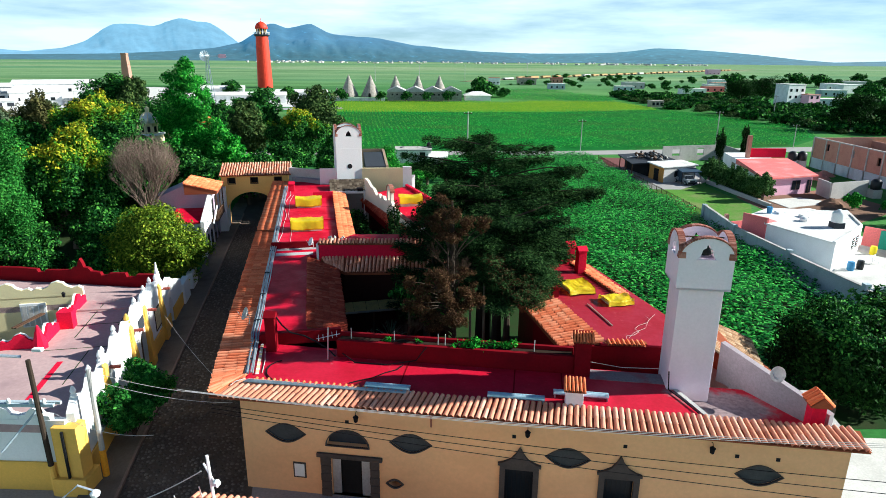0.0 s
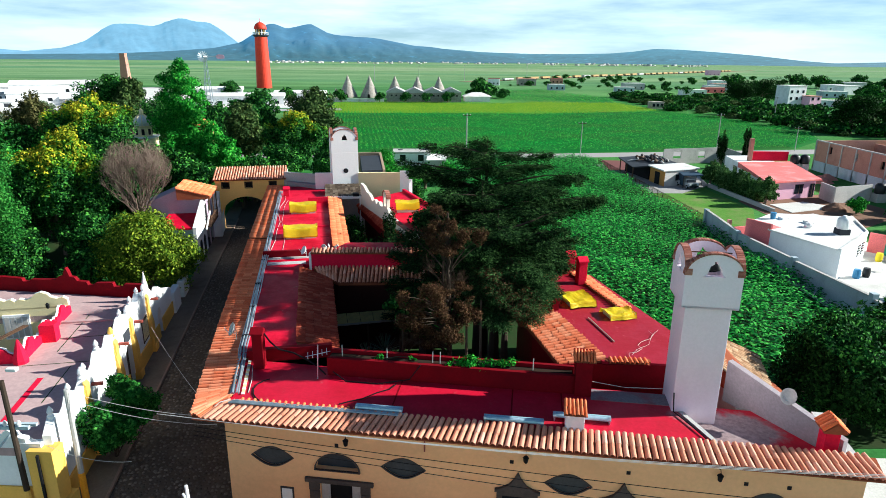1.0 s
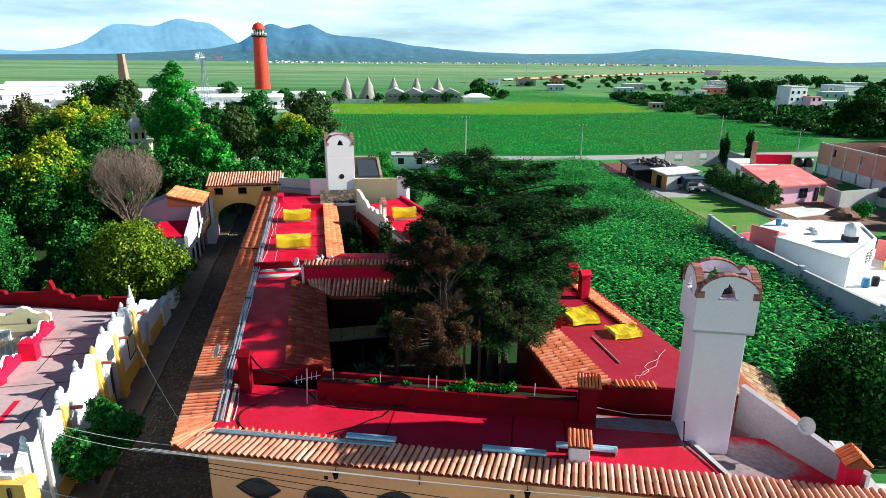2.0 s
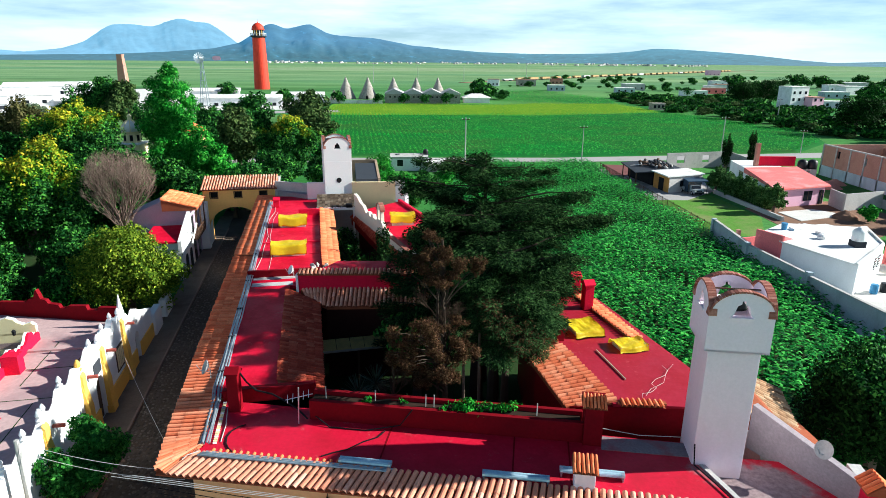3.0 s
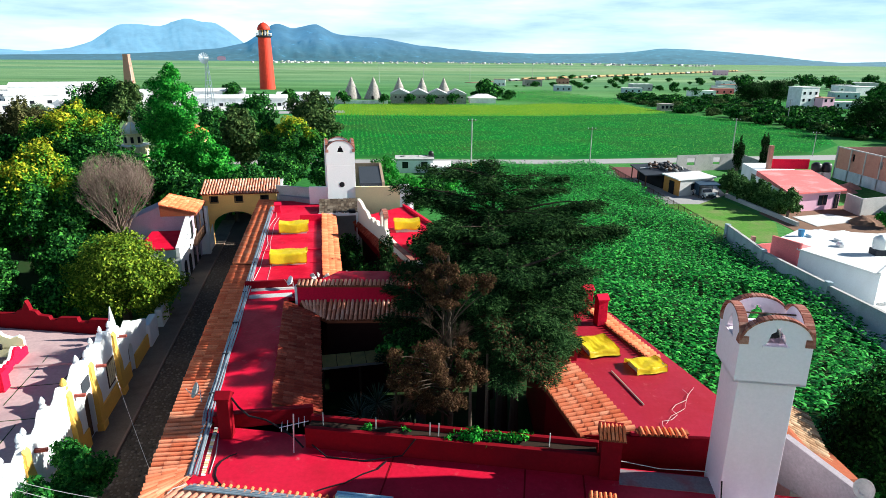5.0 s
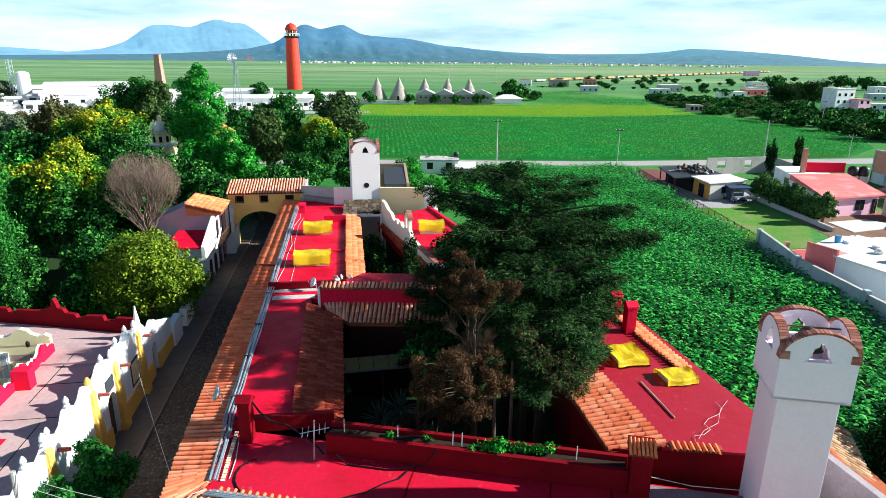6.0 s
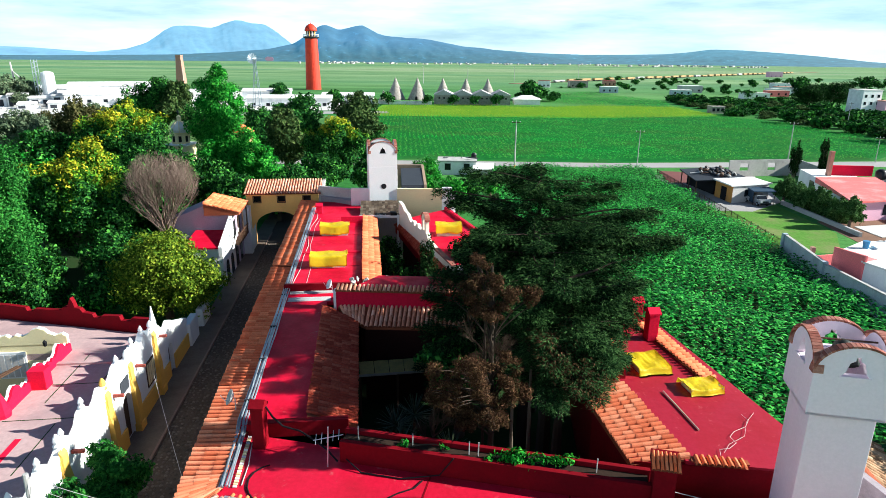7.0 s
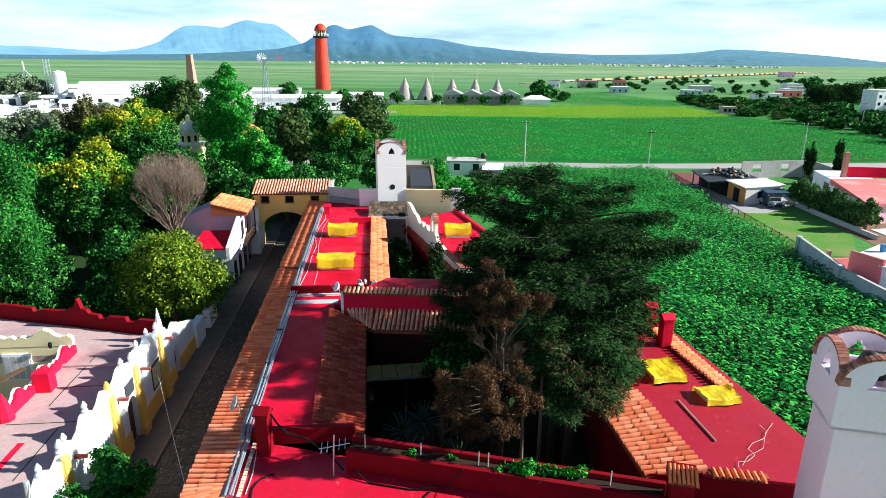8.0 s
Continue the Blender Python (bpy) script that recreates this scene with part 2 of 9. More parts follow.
M_dirt = surface("red_brown_soil", (0.22, 0.13, 0.09), (0.15, 0.09, 0.06), rough=1, big=0.3, amount=0.6, spec=0.06)
M_yard = surface("pale_yard_concrete", (0.62, 0.60, 0.56), (0.4, 0.38, 0.34), rough=0.95, big=0.3, amount=0.6)
M_pinkw = surface("pink_house_paint", (0.80, 0.45, 0.58), (0.6, 0.36, 0.45), rough=0.85, amount=0.35, spread=0.06)
M_pinkroof = surface("coral_roof_coat", (0.78, 0.17, 0.155), (0.84, 0.48, 0.44), rough=0.6, big=0.4, amount=0.7)
M_coral = surface("coral_wall_paint", (0.85, 0.20, 0.20), (0.7, 0.2, 0.2), rough=0.8, amount=0.3)
M_bluewall = surface("grey_blue_wall_paint", (0.42, 0.50, 0.55), (0.2, 0.25, 0.28), rough=0.85, big=0.6, amount=0.6, stretch=(1, 1, 0.4))
M_whiteroof = surface("white_roof_coat", (0.76, 0.75, 0.72), (0.44, 0.41, 0.36), rough=0.8, big=0.35, amount=0.75)
M_glass_dark = surface("dark_window_pane", (0.012, 0.015, 0.02), rough=0.15)
M_bark = surface("grey_bark", (0.15, 0.115, 0.085), (0.07, 0.055, 0.045), rough=0.95, fine=16, bump=0.6, spec=0.06)
M_darkbark = surface("dark_bark", (0.05, 0.037, 0.028), (0.03, 0.024, 0.02), rough=0.95, fine=16, bump=0.6, spec=0.06)
M_palebark = surface("pale_bark", (0.42, 0.37, 0.30), (0.2, 0.17, 0.14), rough=0.9, fine=16)
M_twig_brown = surface("withered_brown_twigs", (0.06, 0.04, 0.028), (0.11, 0.08, 0.06), rough=0.95, big=2.0, spec=0.05)
M_twig = surface("bare_twigs", (0.20, 0.145, 0.115), (0.12, 0.085, 0.068), rough=0.95, spec=0.05)
# Yellow of the sun on the sheet is put into its colour.
M_awning = surface("plastic_sheet_sun_yellow", (0.62, 0.44, 0.14), (0.36, 0.25, 0.10), rough=0.5, big=1.2, amount=0.7)
M_lighthouse = surface("scarlet_tower_paint", (0.66, 0.045, 0.018), (0.5, 0.035, 0.02), rough=0.6, big=0.05, amount=0.4, fine=0.6)
M_kiln = surface("grey_kiln_stone", (0.36, 0.32, 0.28), (0.19, 0.17, 0.155), rough=0.95, big=0.4, fine=1.2, amount=0.6, spread=0.4)
M_brickred = surface("raw_red_brick", (0.47, 0.23, 0.17), (0.34, 0.15, 0.11), rough=0.9, big=0.8, fine=6, amount=0.5)
M_farwhite = surface("white_far_wall", (0.80, 0.80, 0.80), (0.62, 0.6, 0.58), rough=0.85, big=0.1, fine=0.7)
M_faro = surface("orange_wagon_paint", (0.42, 0.27, 0.12), rough=0.8)
M_rust = surface("reddish_sheet", (0.30, 0.07, 0.055), rough=0.8, big=0.5)
M_blue = surface("blue_plastic", (0.05, 0.22, 0.42), rough=0.5)
# Deep shade of the court walls put into their colour.
M_courtshade = surface("court_wall_painted_shade", (0.05, 0.018, 0.016), (0.03, 0.012, 0.012), rough=0.9, spec=0.05)
M_black = surface("black_plastic_tank", (0.015, 0.016, 0.018), rough=0.45)
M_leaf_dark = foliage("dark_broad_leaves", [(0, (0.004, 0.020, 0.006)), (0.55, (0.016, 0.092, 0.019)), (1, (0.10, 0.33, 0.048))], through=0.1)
# Darker copy of the broad leaves, with shade put into the colour.
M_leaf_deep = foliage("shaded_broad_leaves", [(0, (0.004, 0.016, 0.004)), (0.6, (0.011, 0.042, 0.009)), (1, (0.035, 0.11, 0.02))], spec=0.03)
M_leaf_green = foliage("fresh_green_leaves", [(0, (0.010, 0.10, 0.012)), (0.55, (0.030, 0.27, 0.026)), (1, (0.12, 0.50, 0.06))])
M_leaf_olive = foliage("olive_yellow_leaves", [(0, (0.032, 0.082, 0.008)), (0.6, (0.12, 0.20, 0.015)), (1, (0.35, 0.42, 0.04))])
M_leaf_flower = foliage("yellow_blossom", [(0, (0.10, 0.22, 0.014)), (0.5, (0.36, 0.40, 0.02)), (1, (0.74, 0.56, 0.045))])
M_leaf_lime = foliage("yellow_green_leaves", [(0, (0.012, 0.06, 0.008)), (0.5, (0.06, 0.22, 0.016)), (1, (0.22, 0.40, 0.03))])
# Pale grey green: distance haze put into the leaf colour.
M_leaf_haze = foliage("hazy_grey_leaves", [(0, (0.05, 0.085, 0.05)), (0.6, (0.12, 0.17, 0.10)), (1, (0.24, 0.29, 0.18))], rough=0.9)
M_leaf_sage = foliage("sage_green_leaves", [(0, (0.02, 0.06, 0.015)), (0.6, (0.075, 0.17, 0.045)), (1, (0.18, 0.32, 0.11))], rough=0.8)
M_leaf_brown = foliage("brownish_olive_leaves", [(0, (0.03, 0.04, 0.014)), (0.6, (0.085, 0.085, 0.032)), (1, (0.19, 0.17, 0.075))], rough=0.9)
M_leaf_con = foliage("conifer_needles", [(0, (0.002, 0.007, 0.002)), (0.55, (0.010, 0.033, 0.009)), (1, (0.06, 0.13, 0.038))], through=0.05, rough=0.9, spec=0.03)
M_leaf_cedar = foliage("green_cedar_sprays", [(0, (0.009, 0.028, 0.009)), (0.6, (0.028, 0.075, 0.022)), (1, (0.085, 0.17, 0.055))], through=0.12, rough=0.9, spec=0.04)
M_leaf_dead = foliage("dead_brown_needles", [(0, (0.022, 0.011, 0.007)), (0.5, (0.075, 0.037, 0.022)), (0.8, (0.06, 0.040, 0.016)), (1, (0.19, 0.105, 0.065))], through=0.1, rough=0.95, spec=0.03)
M_leaf_pine = foliage("soft_pine_needles", [(0, (0.012, 0.075, 0.014)), (0.6, (0.035, 0.19, 0.030)), (1, (0.10, 0.34, 0.06))], through=0.2, rough=0.8, spec=0.05)
M_leaf_grey = foliage("grey_green_leaves", [(0, (0.022, 0.055, 0.018)), (0.6, (0.055, 0.105, 0.030)), (1, (0.13, 0.19, 0.06))])
M_yucca = foliage("pale_yucca_blades", [(0, (0.06, 0.09, 0.05)), (0.6, (0.14, 0.18, 0.10)), (1, (0.30, 0.34, 0.22))], rough=0.5, spec=0.3)
M_corn = foliage("maize_leaves", [(0, (0.004, 0.045, 0.010)), (0.55, (0.017, 0.23, 0.028)), (1, (0.14, 0.62, 0.11))], rough=0.5, through=0.2, spec=0.08, patch=0.12)
M_crop = foliage("far_crop_leaves", [(0, (0.007, 0.13, 0.018)), (0.6, (0.024, 0.36, 0.045)), (1, (0.12, 0.66, 0.10))], through=0.35, patch=0.09, lo=(2.4, 0.65, 0.8), hi=(0.75, 1.2, 1.0), streak=(0.25, 1, 1))
M_crop_y = foliage("yellowing_crop", [(0, (0.09, 0.26, 0.012)), (0.6, (0.22, 0.38, 0.018)), (1, (0.42, 0.50, 0.035))], through=0.35, patch=0.12, lo=(0.75, 0.75, 0.8), hi=(1.2, 1.15, 1.0), streak=(0.2, 1, 1))


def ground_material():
    """Patchwork of long strip fields; open marsh grass far out, its base colour paled for distance haze."""
    m, n, l, b = nodes_of("plain_ground")
    tc = n.new("ShaderNodeTexCoord")

    def cells(sx, sy, channel):
        mp, vo, sep = n.new("ShaderNodeMapping"), n.new("ShaderNodeTexVoronoi"), n.new("ShaderNodeSeparateColor")
        mp.inputs["Scale"].default_value = (sx, sy, 1)
        mp.inputs["Rotation"].default_value = (0, 0, 0.14)
        vo.inputs["Scale"].default_value = 1.0
        l.new(tc.outputs["Object"], mp.inputs["Vector"])
        l.new(mp.outputs["Vector"], vo.inputs["Vector"])
        l.new(vo.outputs["Color"], sep.inputs["Color"])
        return sep.outputs[channel]
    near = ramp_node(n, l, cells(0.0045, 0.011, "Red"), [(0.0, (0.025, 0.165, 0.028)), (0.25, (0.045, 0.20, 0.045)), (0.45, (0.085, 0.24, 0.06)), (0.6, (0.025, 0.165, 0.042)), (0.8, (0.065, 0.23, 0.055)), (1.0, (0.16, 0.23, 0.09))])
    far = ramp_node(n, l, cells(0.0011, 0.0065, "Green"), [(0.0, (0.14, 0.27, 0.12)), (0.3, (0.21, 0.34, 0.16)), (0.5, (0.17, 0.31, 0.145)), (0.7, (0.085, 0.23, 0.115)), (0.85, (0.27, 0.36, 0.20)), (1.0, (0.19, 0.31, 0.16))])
    # Blend by distance: aerial haze painted in as paler fields.
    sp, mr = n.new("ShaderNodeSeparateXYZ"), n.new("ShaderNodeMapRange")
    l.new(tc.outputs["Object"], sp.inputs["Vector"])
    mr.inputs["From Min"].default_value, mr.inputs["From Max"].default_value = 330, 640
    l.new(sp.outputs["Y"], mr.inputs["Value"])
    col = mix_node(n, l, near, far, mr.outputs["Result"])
    streak = noise_node(n, l, 0.02, 7, 0.7, stretch=(0.12, 1, 1))
    col = mix_node(n, l, col, ramp_node(n, l, streak, [(0.32, (0.55, 0.66, 0.6)), (0.5, (1, 1, 1)), (0.68, (1.45, 1.25, 1.35))]), 1.0, "MULTIPLY")
    patch = noise_node(n, l, 0.02, 6, 0.6)
    col = mix_node(n, l, col, (0.04, 0.14, 0.026), ramp_node(n, l, patch, [(0.5, (0, 0, 0)), (0.75, (0.5, 0.5, 0.5))]))
    grain = noise_node(n, l, 1.3, 6, 0.7)
    col = mix_node(n, l, col, ramp_node(n, l, grain, [(0.3, (0.6, 0.6, 0.6)), (0.7, (1.25, 1.2, 1.15))]), 1.0, "MULTIPLY")
    l.new(col, b.inputs["Base Color"])
    b.inputs["Roughness"].default_value = 1.0
    b.inputs["Specular IOR Level"].default_value = 0.04
    bump_node(n, l, b, grain, 0.4, 0.1)
    return m


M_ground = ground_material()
M_cropbed = surface("far_crop_bed", (0.018, 0.16, 0.028), (0.085, 0.10, 0.03), rough=1, big=0.05, fine=1.5, spec=0.04)
M_cropbed_y = surface("yellow_crop_bed", (0.14, 0.30, 0.02), (0.24, 0.34, 0.03), rough=1, big=0.05, fine=1.5, spec=0.04)
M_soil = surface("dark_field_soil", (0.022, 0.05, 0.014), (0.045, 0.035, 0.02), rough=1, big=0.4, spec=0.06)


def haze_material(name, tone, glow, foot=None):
    """Far mountains: a glowing backdrop, the blue of kilometres of air put into the emission, with bare patches and a
    wooded foot.
    """
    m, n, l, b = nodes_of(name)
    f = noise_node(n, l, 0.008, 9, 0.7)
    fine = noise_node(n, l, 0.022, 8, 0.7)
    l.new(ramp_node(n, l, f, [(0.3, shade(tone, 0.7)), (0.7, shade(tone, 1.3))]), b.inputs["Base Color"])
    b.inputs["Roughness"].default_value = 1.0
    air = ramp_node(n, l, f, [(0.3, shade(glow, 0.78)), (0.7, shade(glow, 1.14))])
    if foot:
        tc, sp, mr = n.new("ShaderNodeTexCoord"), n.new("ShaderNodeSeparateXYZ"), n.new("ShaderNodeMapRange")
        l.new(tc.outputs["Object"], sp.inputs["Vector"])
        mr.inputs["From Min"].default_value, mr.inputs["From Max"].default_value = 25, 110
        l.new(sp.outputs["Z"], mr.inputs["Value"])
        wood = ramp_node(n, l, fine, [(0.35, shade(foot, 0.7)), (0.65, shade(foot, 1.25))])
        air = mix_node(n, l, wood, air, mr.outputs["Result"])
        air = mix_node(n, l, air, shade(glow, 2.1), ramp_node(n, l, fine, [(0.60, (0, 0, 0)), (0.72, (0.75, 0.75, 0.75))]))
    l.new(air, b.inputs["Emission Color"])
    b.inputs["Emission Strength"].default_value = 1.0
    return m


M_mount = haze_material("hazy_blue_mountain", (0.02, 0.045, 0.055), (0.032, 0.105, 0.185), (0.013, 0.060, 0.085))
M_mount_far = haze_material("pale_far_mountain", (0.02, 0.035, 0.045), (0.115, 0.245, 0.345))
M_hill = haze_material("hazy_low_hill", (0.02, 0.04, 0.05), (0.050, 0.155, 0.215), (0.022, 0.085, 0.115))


# ---- mesh helpers ----
def link_bm(name, bm, mat, parent=None, label="", smooth=False):
    me = bpy.data.meshes.new(name)
    bm.to_mesh(me)
    bm.free()
    if smooth:
        for p in me.polygons:
            p.use_smooth = True
    for mm in (mat if isinstance(mat, (list, tuple)) else [mat]):
        me.materials.append(mm)
    ob = new(name, me)
    ob.parent = parent
    if label:
        ob["label"] = label
    return ob


def part(name, bm, mat, parent, label="", smooth=False):
    return link_bm(name, bm, mat, parent, label, smooth)


def raw_mesh(name, verts, faces, mat, parent=None, label="", idx=None, smooth=False):
    """A mesh from numpy arrays: verts (n,3), faces (m,k)."""
    me = bpy.data.meshes.new(name)
    verts, faces = np.asarray(verts, dtype=np.float32), np.asarray(faces, dtype=np.int32)
    k = faces.shape[1]
    me.vertices.add(len(verts))
    me.vertices.foreach_set("co", verts.ravel())
    me.loops.add(faces.size)
    me.loops.foreach_set("vertex_index", faces.ravel())
    me.polygons.add(len(faces))
    me.polygons.foreach_set("loop_start", np.arange(0, faces.size, k, dtype=np.int32))
    for mm in (mat if isinstance(mat, (list, tuple)) else [mat]):
        me.materials.append(mm)
    if idx is not None:
        me.polygons.foreach_set("material_index", np.asarray(idx, dtype=np.int32))
    if smooth:
        me.polygons.foreach_set("use_smooth", np.ones(len(faces), dtype=bool))
    me.update(calc_edges=True)
    me.validate()
    ob = new(name, me)
    ob.parent = parent
    if label:
        ob["label"] = label
    return ob


def thing(name, m, label, category, group="", kind=""):
    ob = new(name)
    ob.empty_display_size = 0.3
    ob.matrix_world = m
    return tagged(ob, label, category, group, kind)


def B():
    return bmesh.new()


def box(bm, x0, x1, y0, y1, z0, z1, bev=0.0):
    m = Matrix.LocRotScale(((x0 + x1) / 2, (y0 + y1) / 2, (z0 + z1) / 2), None, (x1 - x0, y1 - y0, z1 - z0))
    r = bmesh.ops.create_cube(bm, size=1, matrix=m)
    if bev:
        es = list({e for v in r["verts"] for e in v.link_edges})
        bmesh.ops.bevel(bm, geom=es, offset=bev, segments=2, affect="EDGES", profile=0.5)
    return bm


def obox(bm, m, sx, sy, sz):
    """A box of that size, standing on the origin of m."""
    bmesh.ops.create_cube(bm, size=1, matrix=m @ Matrix.Translation((0, 0, sz / 2)) @ Matrix.Diagonal((sx, sy, sz, 1)))
    return bm


def prism(bm, pts, z0, z1):
    """A polygon in plan from z0 up to z1 (z1 one height, or one for each corner)."""
    tops = z1 if isinstance(z1, (list, tuple)) else [z1] * len(pts)
    lo = [bm.verts.new((x, y, z0)) for x, y in pts]
    hi = [bm.verts.new((x, y, z)) for (x, y), z in zip(pts, tops)]
    n = len(pts)
    bm.faces.new(lo[::-1])
    bm.faces.new(hi)
    for i in range(n):
        j = (i + 1) % n
        bm.faces.new((lo[i], lo[j], hi[j], hi[i]))
    bmesh.ops.recalc_face_normals(bm, faces=bm.faces[:])
    return bm


def wall(bm, p, q, z0, z1, th, z1b=None):
    """A straight wall from p to q in plan, of thickness th to its left."""
    d = (Vector(q) - Vector(p)).normalized()
    nx, ny = -d.y * th, d.x * th
    zb = z1 if z1b is None else z1b
    return prism(bm, [p, q, (q[0] + nx, q[1] + ny), (p[0] + nx, p[1] + ny)], z0, [z1, zb, zb, z1])


def tube(bm, pts, radii, seg=6, cap=True):
    pts = [Vector(p) for p in pts]
    if not isinstance(radii, (list, tuple)):
        radii = [radii] * len(pts)
    rings = []
    for i, p in enumerate(pts):
        d = (pts[min(i + 1, len(pts) - 1)] - pts[max(i - 1, 0)]).normalized()
        a = d.orthogonal().normalized() if abs(d.z) > 0.95 else d.cross(Vector((0, 0, 1))).normalized()
        b = d.cross(a)
        rings.append([bm.verts.new(p + (a * math.cos(t) + b * math.sin(t)) * radii[i]) for t in (k * 2 * math.pi / seg for k in range(seg))])
    for r0, r1 in zip(rings, rings[1:]):
        for k in range(seg):
            bm.faces.new((r0[k], r0[(k + 1) % seg], r1[(k + 1) % seg], r1[k]))
    if cap:
        bm.faces.new(rings[0][::-1])
        bm.faces.new(rings[-1])
    return bm


def lathe(bm, profile, seg=16, at=(0, 0, 0)):
    """profile: (radius, z) from bottom to top, turned round the vertical."""
    rings = [[bm.verts.new((at[0] + r * math.cos(t), at[1] + r * math.sin(t), at[2] + z)) for t in (k * 2 * math.pi / seg for k in range(seg))] for r, z in profile]
    for r0, r1 in zip(rings, rings[1:]):
        for k in range(seg):
            bm.faces.new((r0[k], r0[(k + 1) % seg], r1[(k + 1) % seg], r1[k]))
    bm.faces.new(rings[0][::-1])
    bm.faces.new(rings[-1])
    return bm


def holed(bm, outer, holes, th, m=None):
    """An upright slab in local x, z with holes through it; y runs from 0 (front) to th (back)."""
    loops = [outer, *holes]
    made = []
    for y in (0.0, th):
        es, rings = [], []
        for lp in loops:
            vs = [bm.verts.new((x, y, z)) for x, z in lp]
            rings.append(vs)
            es += [bm.edges.new((vs[i], vs[(i + 1) % len(vs)])) for i in range(len(vs))]
        bmesh.ops.triangle_fill(bm, use_beauty=True, use_dissolve=False, edges=es)
        made.append(rings)
    for r0, r1 in zip(*made):
        for i in range(len(r0)):
            j = (i + 1) % len(r0)
            bm.faces.new((r0[i], r0[j], r1[j], r1[i]))
    bmesh.ops.recalc_face_normals(bm, faces=bm.faces[:])
    if m is not None:
        bmesh.ops.transform(bm, matrix=m, verts=bm.verts[:])
    return bm


def rect(x0, x1, z0, z1):
    return [(x0, z0), (x1, z0), (x1, z1), (x0, z1)]


def arch_loop(x0, x1, z0, z1, n=10):
    """An opening with a round head; z1 is the springing."""
    r, c = (x1 - x0) / 2, (x0 + x1) / 2
    return [(x0, z0), (x1, z0)] + [(c + r * math.cos(a), z1 + r * math.sin(a)) for a in (math.pi * k / n for k in range(n + 1))]


def lens_loop(cx, cz, w, h, n=10):
    """An eye-shaped opening."""
    up = [(cx + w / 2 * (1 - 2 * k / n), cz + h / 2 * math.sin(math.pi * k / n)) for k in range(n)]
    dn = [(cx - w / 2 * (1 - 2 * k / n), cz - h / 2 * math.sin(math.pi * k / n)) for k in range(n)]
    return up + dn


def box_part(name, mat, parent, x0, x1, y0, y1, z0, z1, bev=0.0, label=""):
    return part(name, box(B(), x0, x1, y0, y1, z0, z1, bev), mat, parent, label)


# ---- clay tiles ----
def tile_data(length=0.46, r0=0.125, r1=0.105, seg=6, th=0.014):
    """One barrel tile, its wide end at y = 0 (the eave), rising along y."""
    vs, fs = [], []
    for y, r in ((0, r0), (length, r1)):
        for s in (0, -th):
            vs += [((r + s) * math.cos(math.pi * k / seg), y, (r + s) * math.sin(math.pi * k / seg)) for k in range(seg + 1)]
    n = seg + 1
    for k in range(seg):
        fs.append((k, k + 1, 2 * n + k + 1, 2 * n + k))
        fs.append((k, n + k, n + k + 1, k + 1))
    return np.array(vs), np.array(fs)


TILE_V, TILE_F = tile_data()
tile_mesh = bpy.data.meshes.new("roof_tile")
tile_mesh.from_pydata([tuple(v) for v in TILE_V], [], [tuple(int(i) for i in f) for f in TILE_F])
tile_mesh.materials.append(M_tile)
tile_mesh_orange = tile_mesh.copy()
tile_mesh_orange.materials[0] = M_tile_orange


def tile_frames(e0, e1, t0, t1, pitch, course, rng, loose=1.0):
    """Poses of the tiles on the slope between the eave e0-e1 and the top t0-t1."""
    e0, e1, t0, t1 = (Vector(v) for v in (e0, e1, t0, t1))
    n = max(1, round((e1 - e0).length / pitch))
    for i in range(n):
        f = (i + 0.5) / n
        a, b = e0.lerp(e1, f), t0.lerp(t1, f)
        y = (b - a).normalized()
        x = (e1 - e0).normalized()
        z = x.cross(y).normalized()
        x = y.cross(z)
        k = max(1, round((b - a).length / course))
        step = (b - a) / k
        for j in range(k):
            jig = Euler((rng.uniform(-0.015, 0.015) * loose + 0.022 * loose, rng.uniform(-0.04, 0.04) * loose, rng.uniform(-0.02, 0.02) * loose)).to_matrix().to_4x4()
            base = Matrix((x, y, z)).transposed().to_4x4()
            base.translation = a + step * j + z * (0.012 + rng.uniform(0, 0.012)) + x * rng.uniform(-0.008, 0.008) * loose + y * rng.uniform(-0.03, 0.03)
            yield base @ jig, step.length / 0.42


def tiled_slope(roof, e0, e1, t0, t1, pitch=0.30, course=0.42, single=None, mat=None, seed=1, wide=0.92, loose=1.0, high=1.08):
    """A slope of barrel tiles over channels, under the part roof. single: each tile is a piece of its own."""
    rng = random.Random(seed)
    bm = B()
    n = max(1, round((Vector(e1) - Vector(e0)).length / pitch))
    lo, hi = [], []
    for i in range(n * 2 + 1):
        f = i / (n * 2)
        dz = Vector((0, 0, -0.035 if i % 2 == 0 else -0.01))
        lo.append(bm.verts.new(Vector(e0).lerp(Vector(e1), f) + dz))
        hi.append(bm.verts.new(Vector(t0).lerp(Vector(t1), f) + dz))
    for i in range(n * 2):
        bm.faces.new((lo[i], lo[i + 1], hi[i + 1], hi[i]))
    part("tile_channel", bm, M_channel, roof)
    vs, fs, c = [], [], 0
    for m, ls in tile_frames(e0, e1, t0, t1, pitch, course, rng, loose):
        m = m @ Matrix.Diagonal((wide * pitch / 0.30, ls, high * pitch / 0.30, 1))
        if single is not None:
            o = new("roof_tile", single)
            o.parent, o.matrix_basis = roof, m
        else:
            a = np.array(m)
            vs.append(TILE_V @ a[:3, :3].T + a[:3, 3])
            fs.append(TILE_F + c)
            c += len(TILE_V)
    if vs:
        o = raw_mesh("tile_run", np.concatenate(vs), np.concatenate(fs), mat or M_tile_i, roof)
        o["kind"] = "stuff"


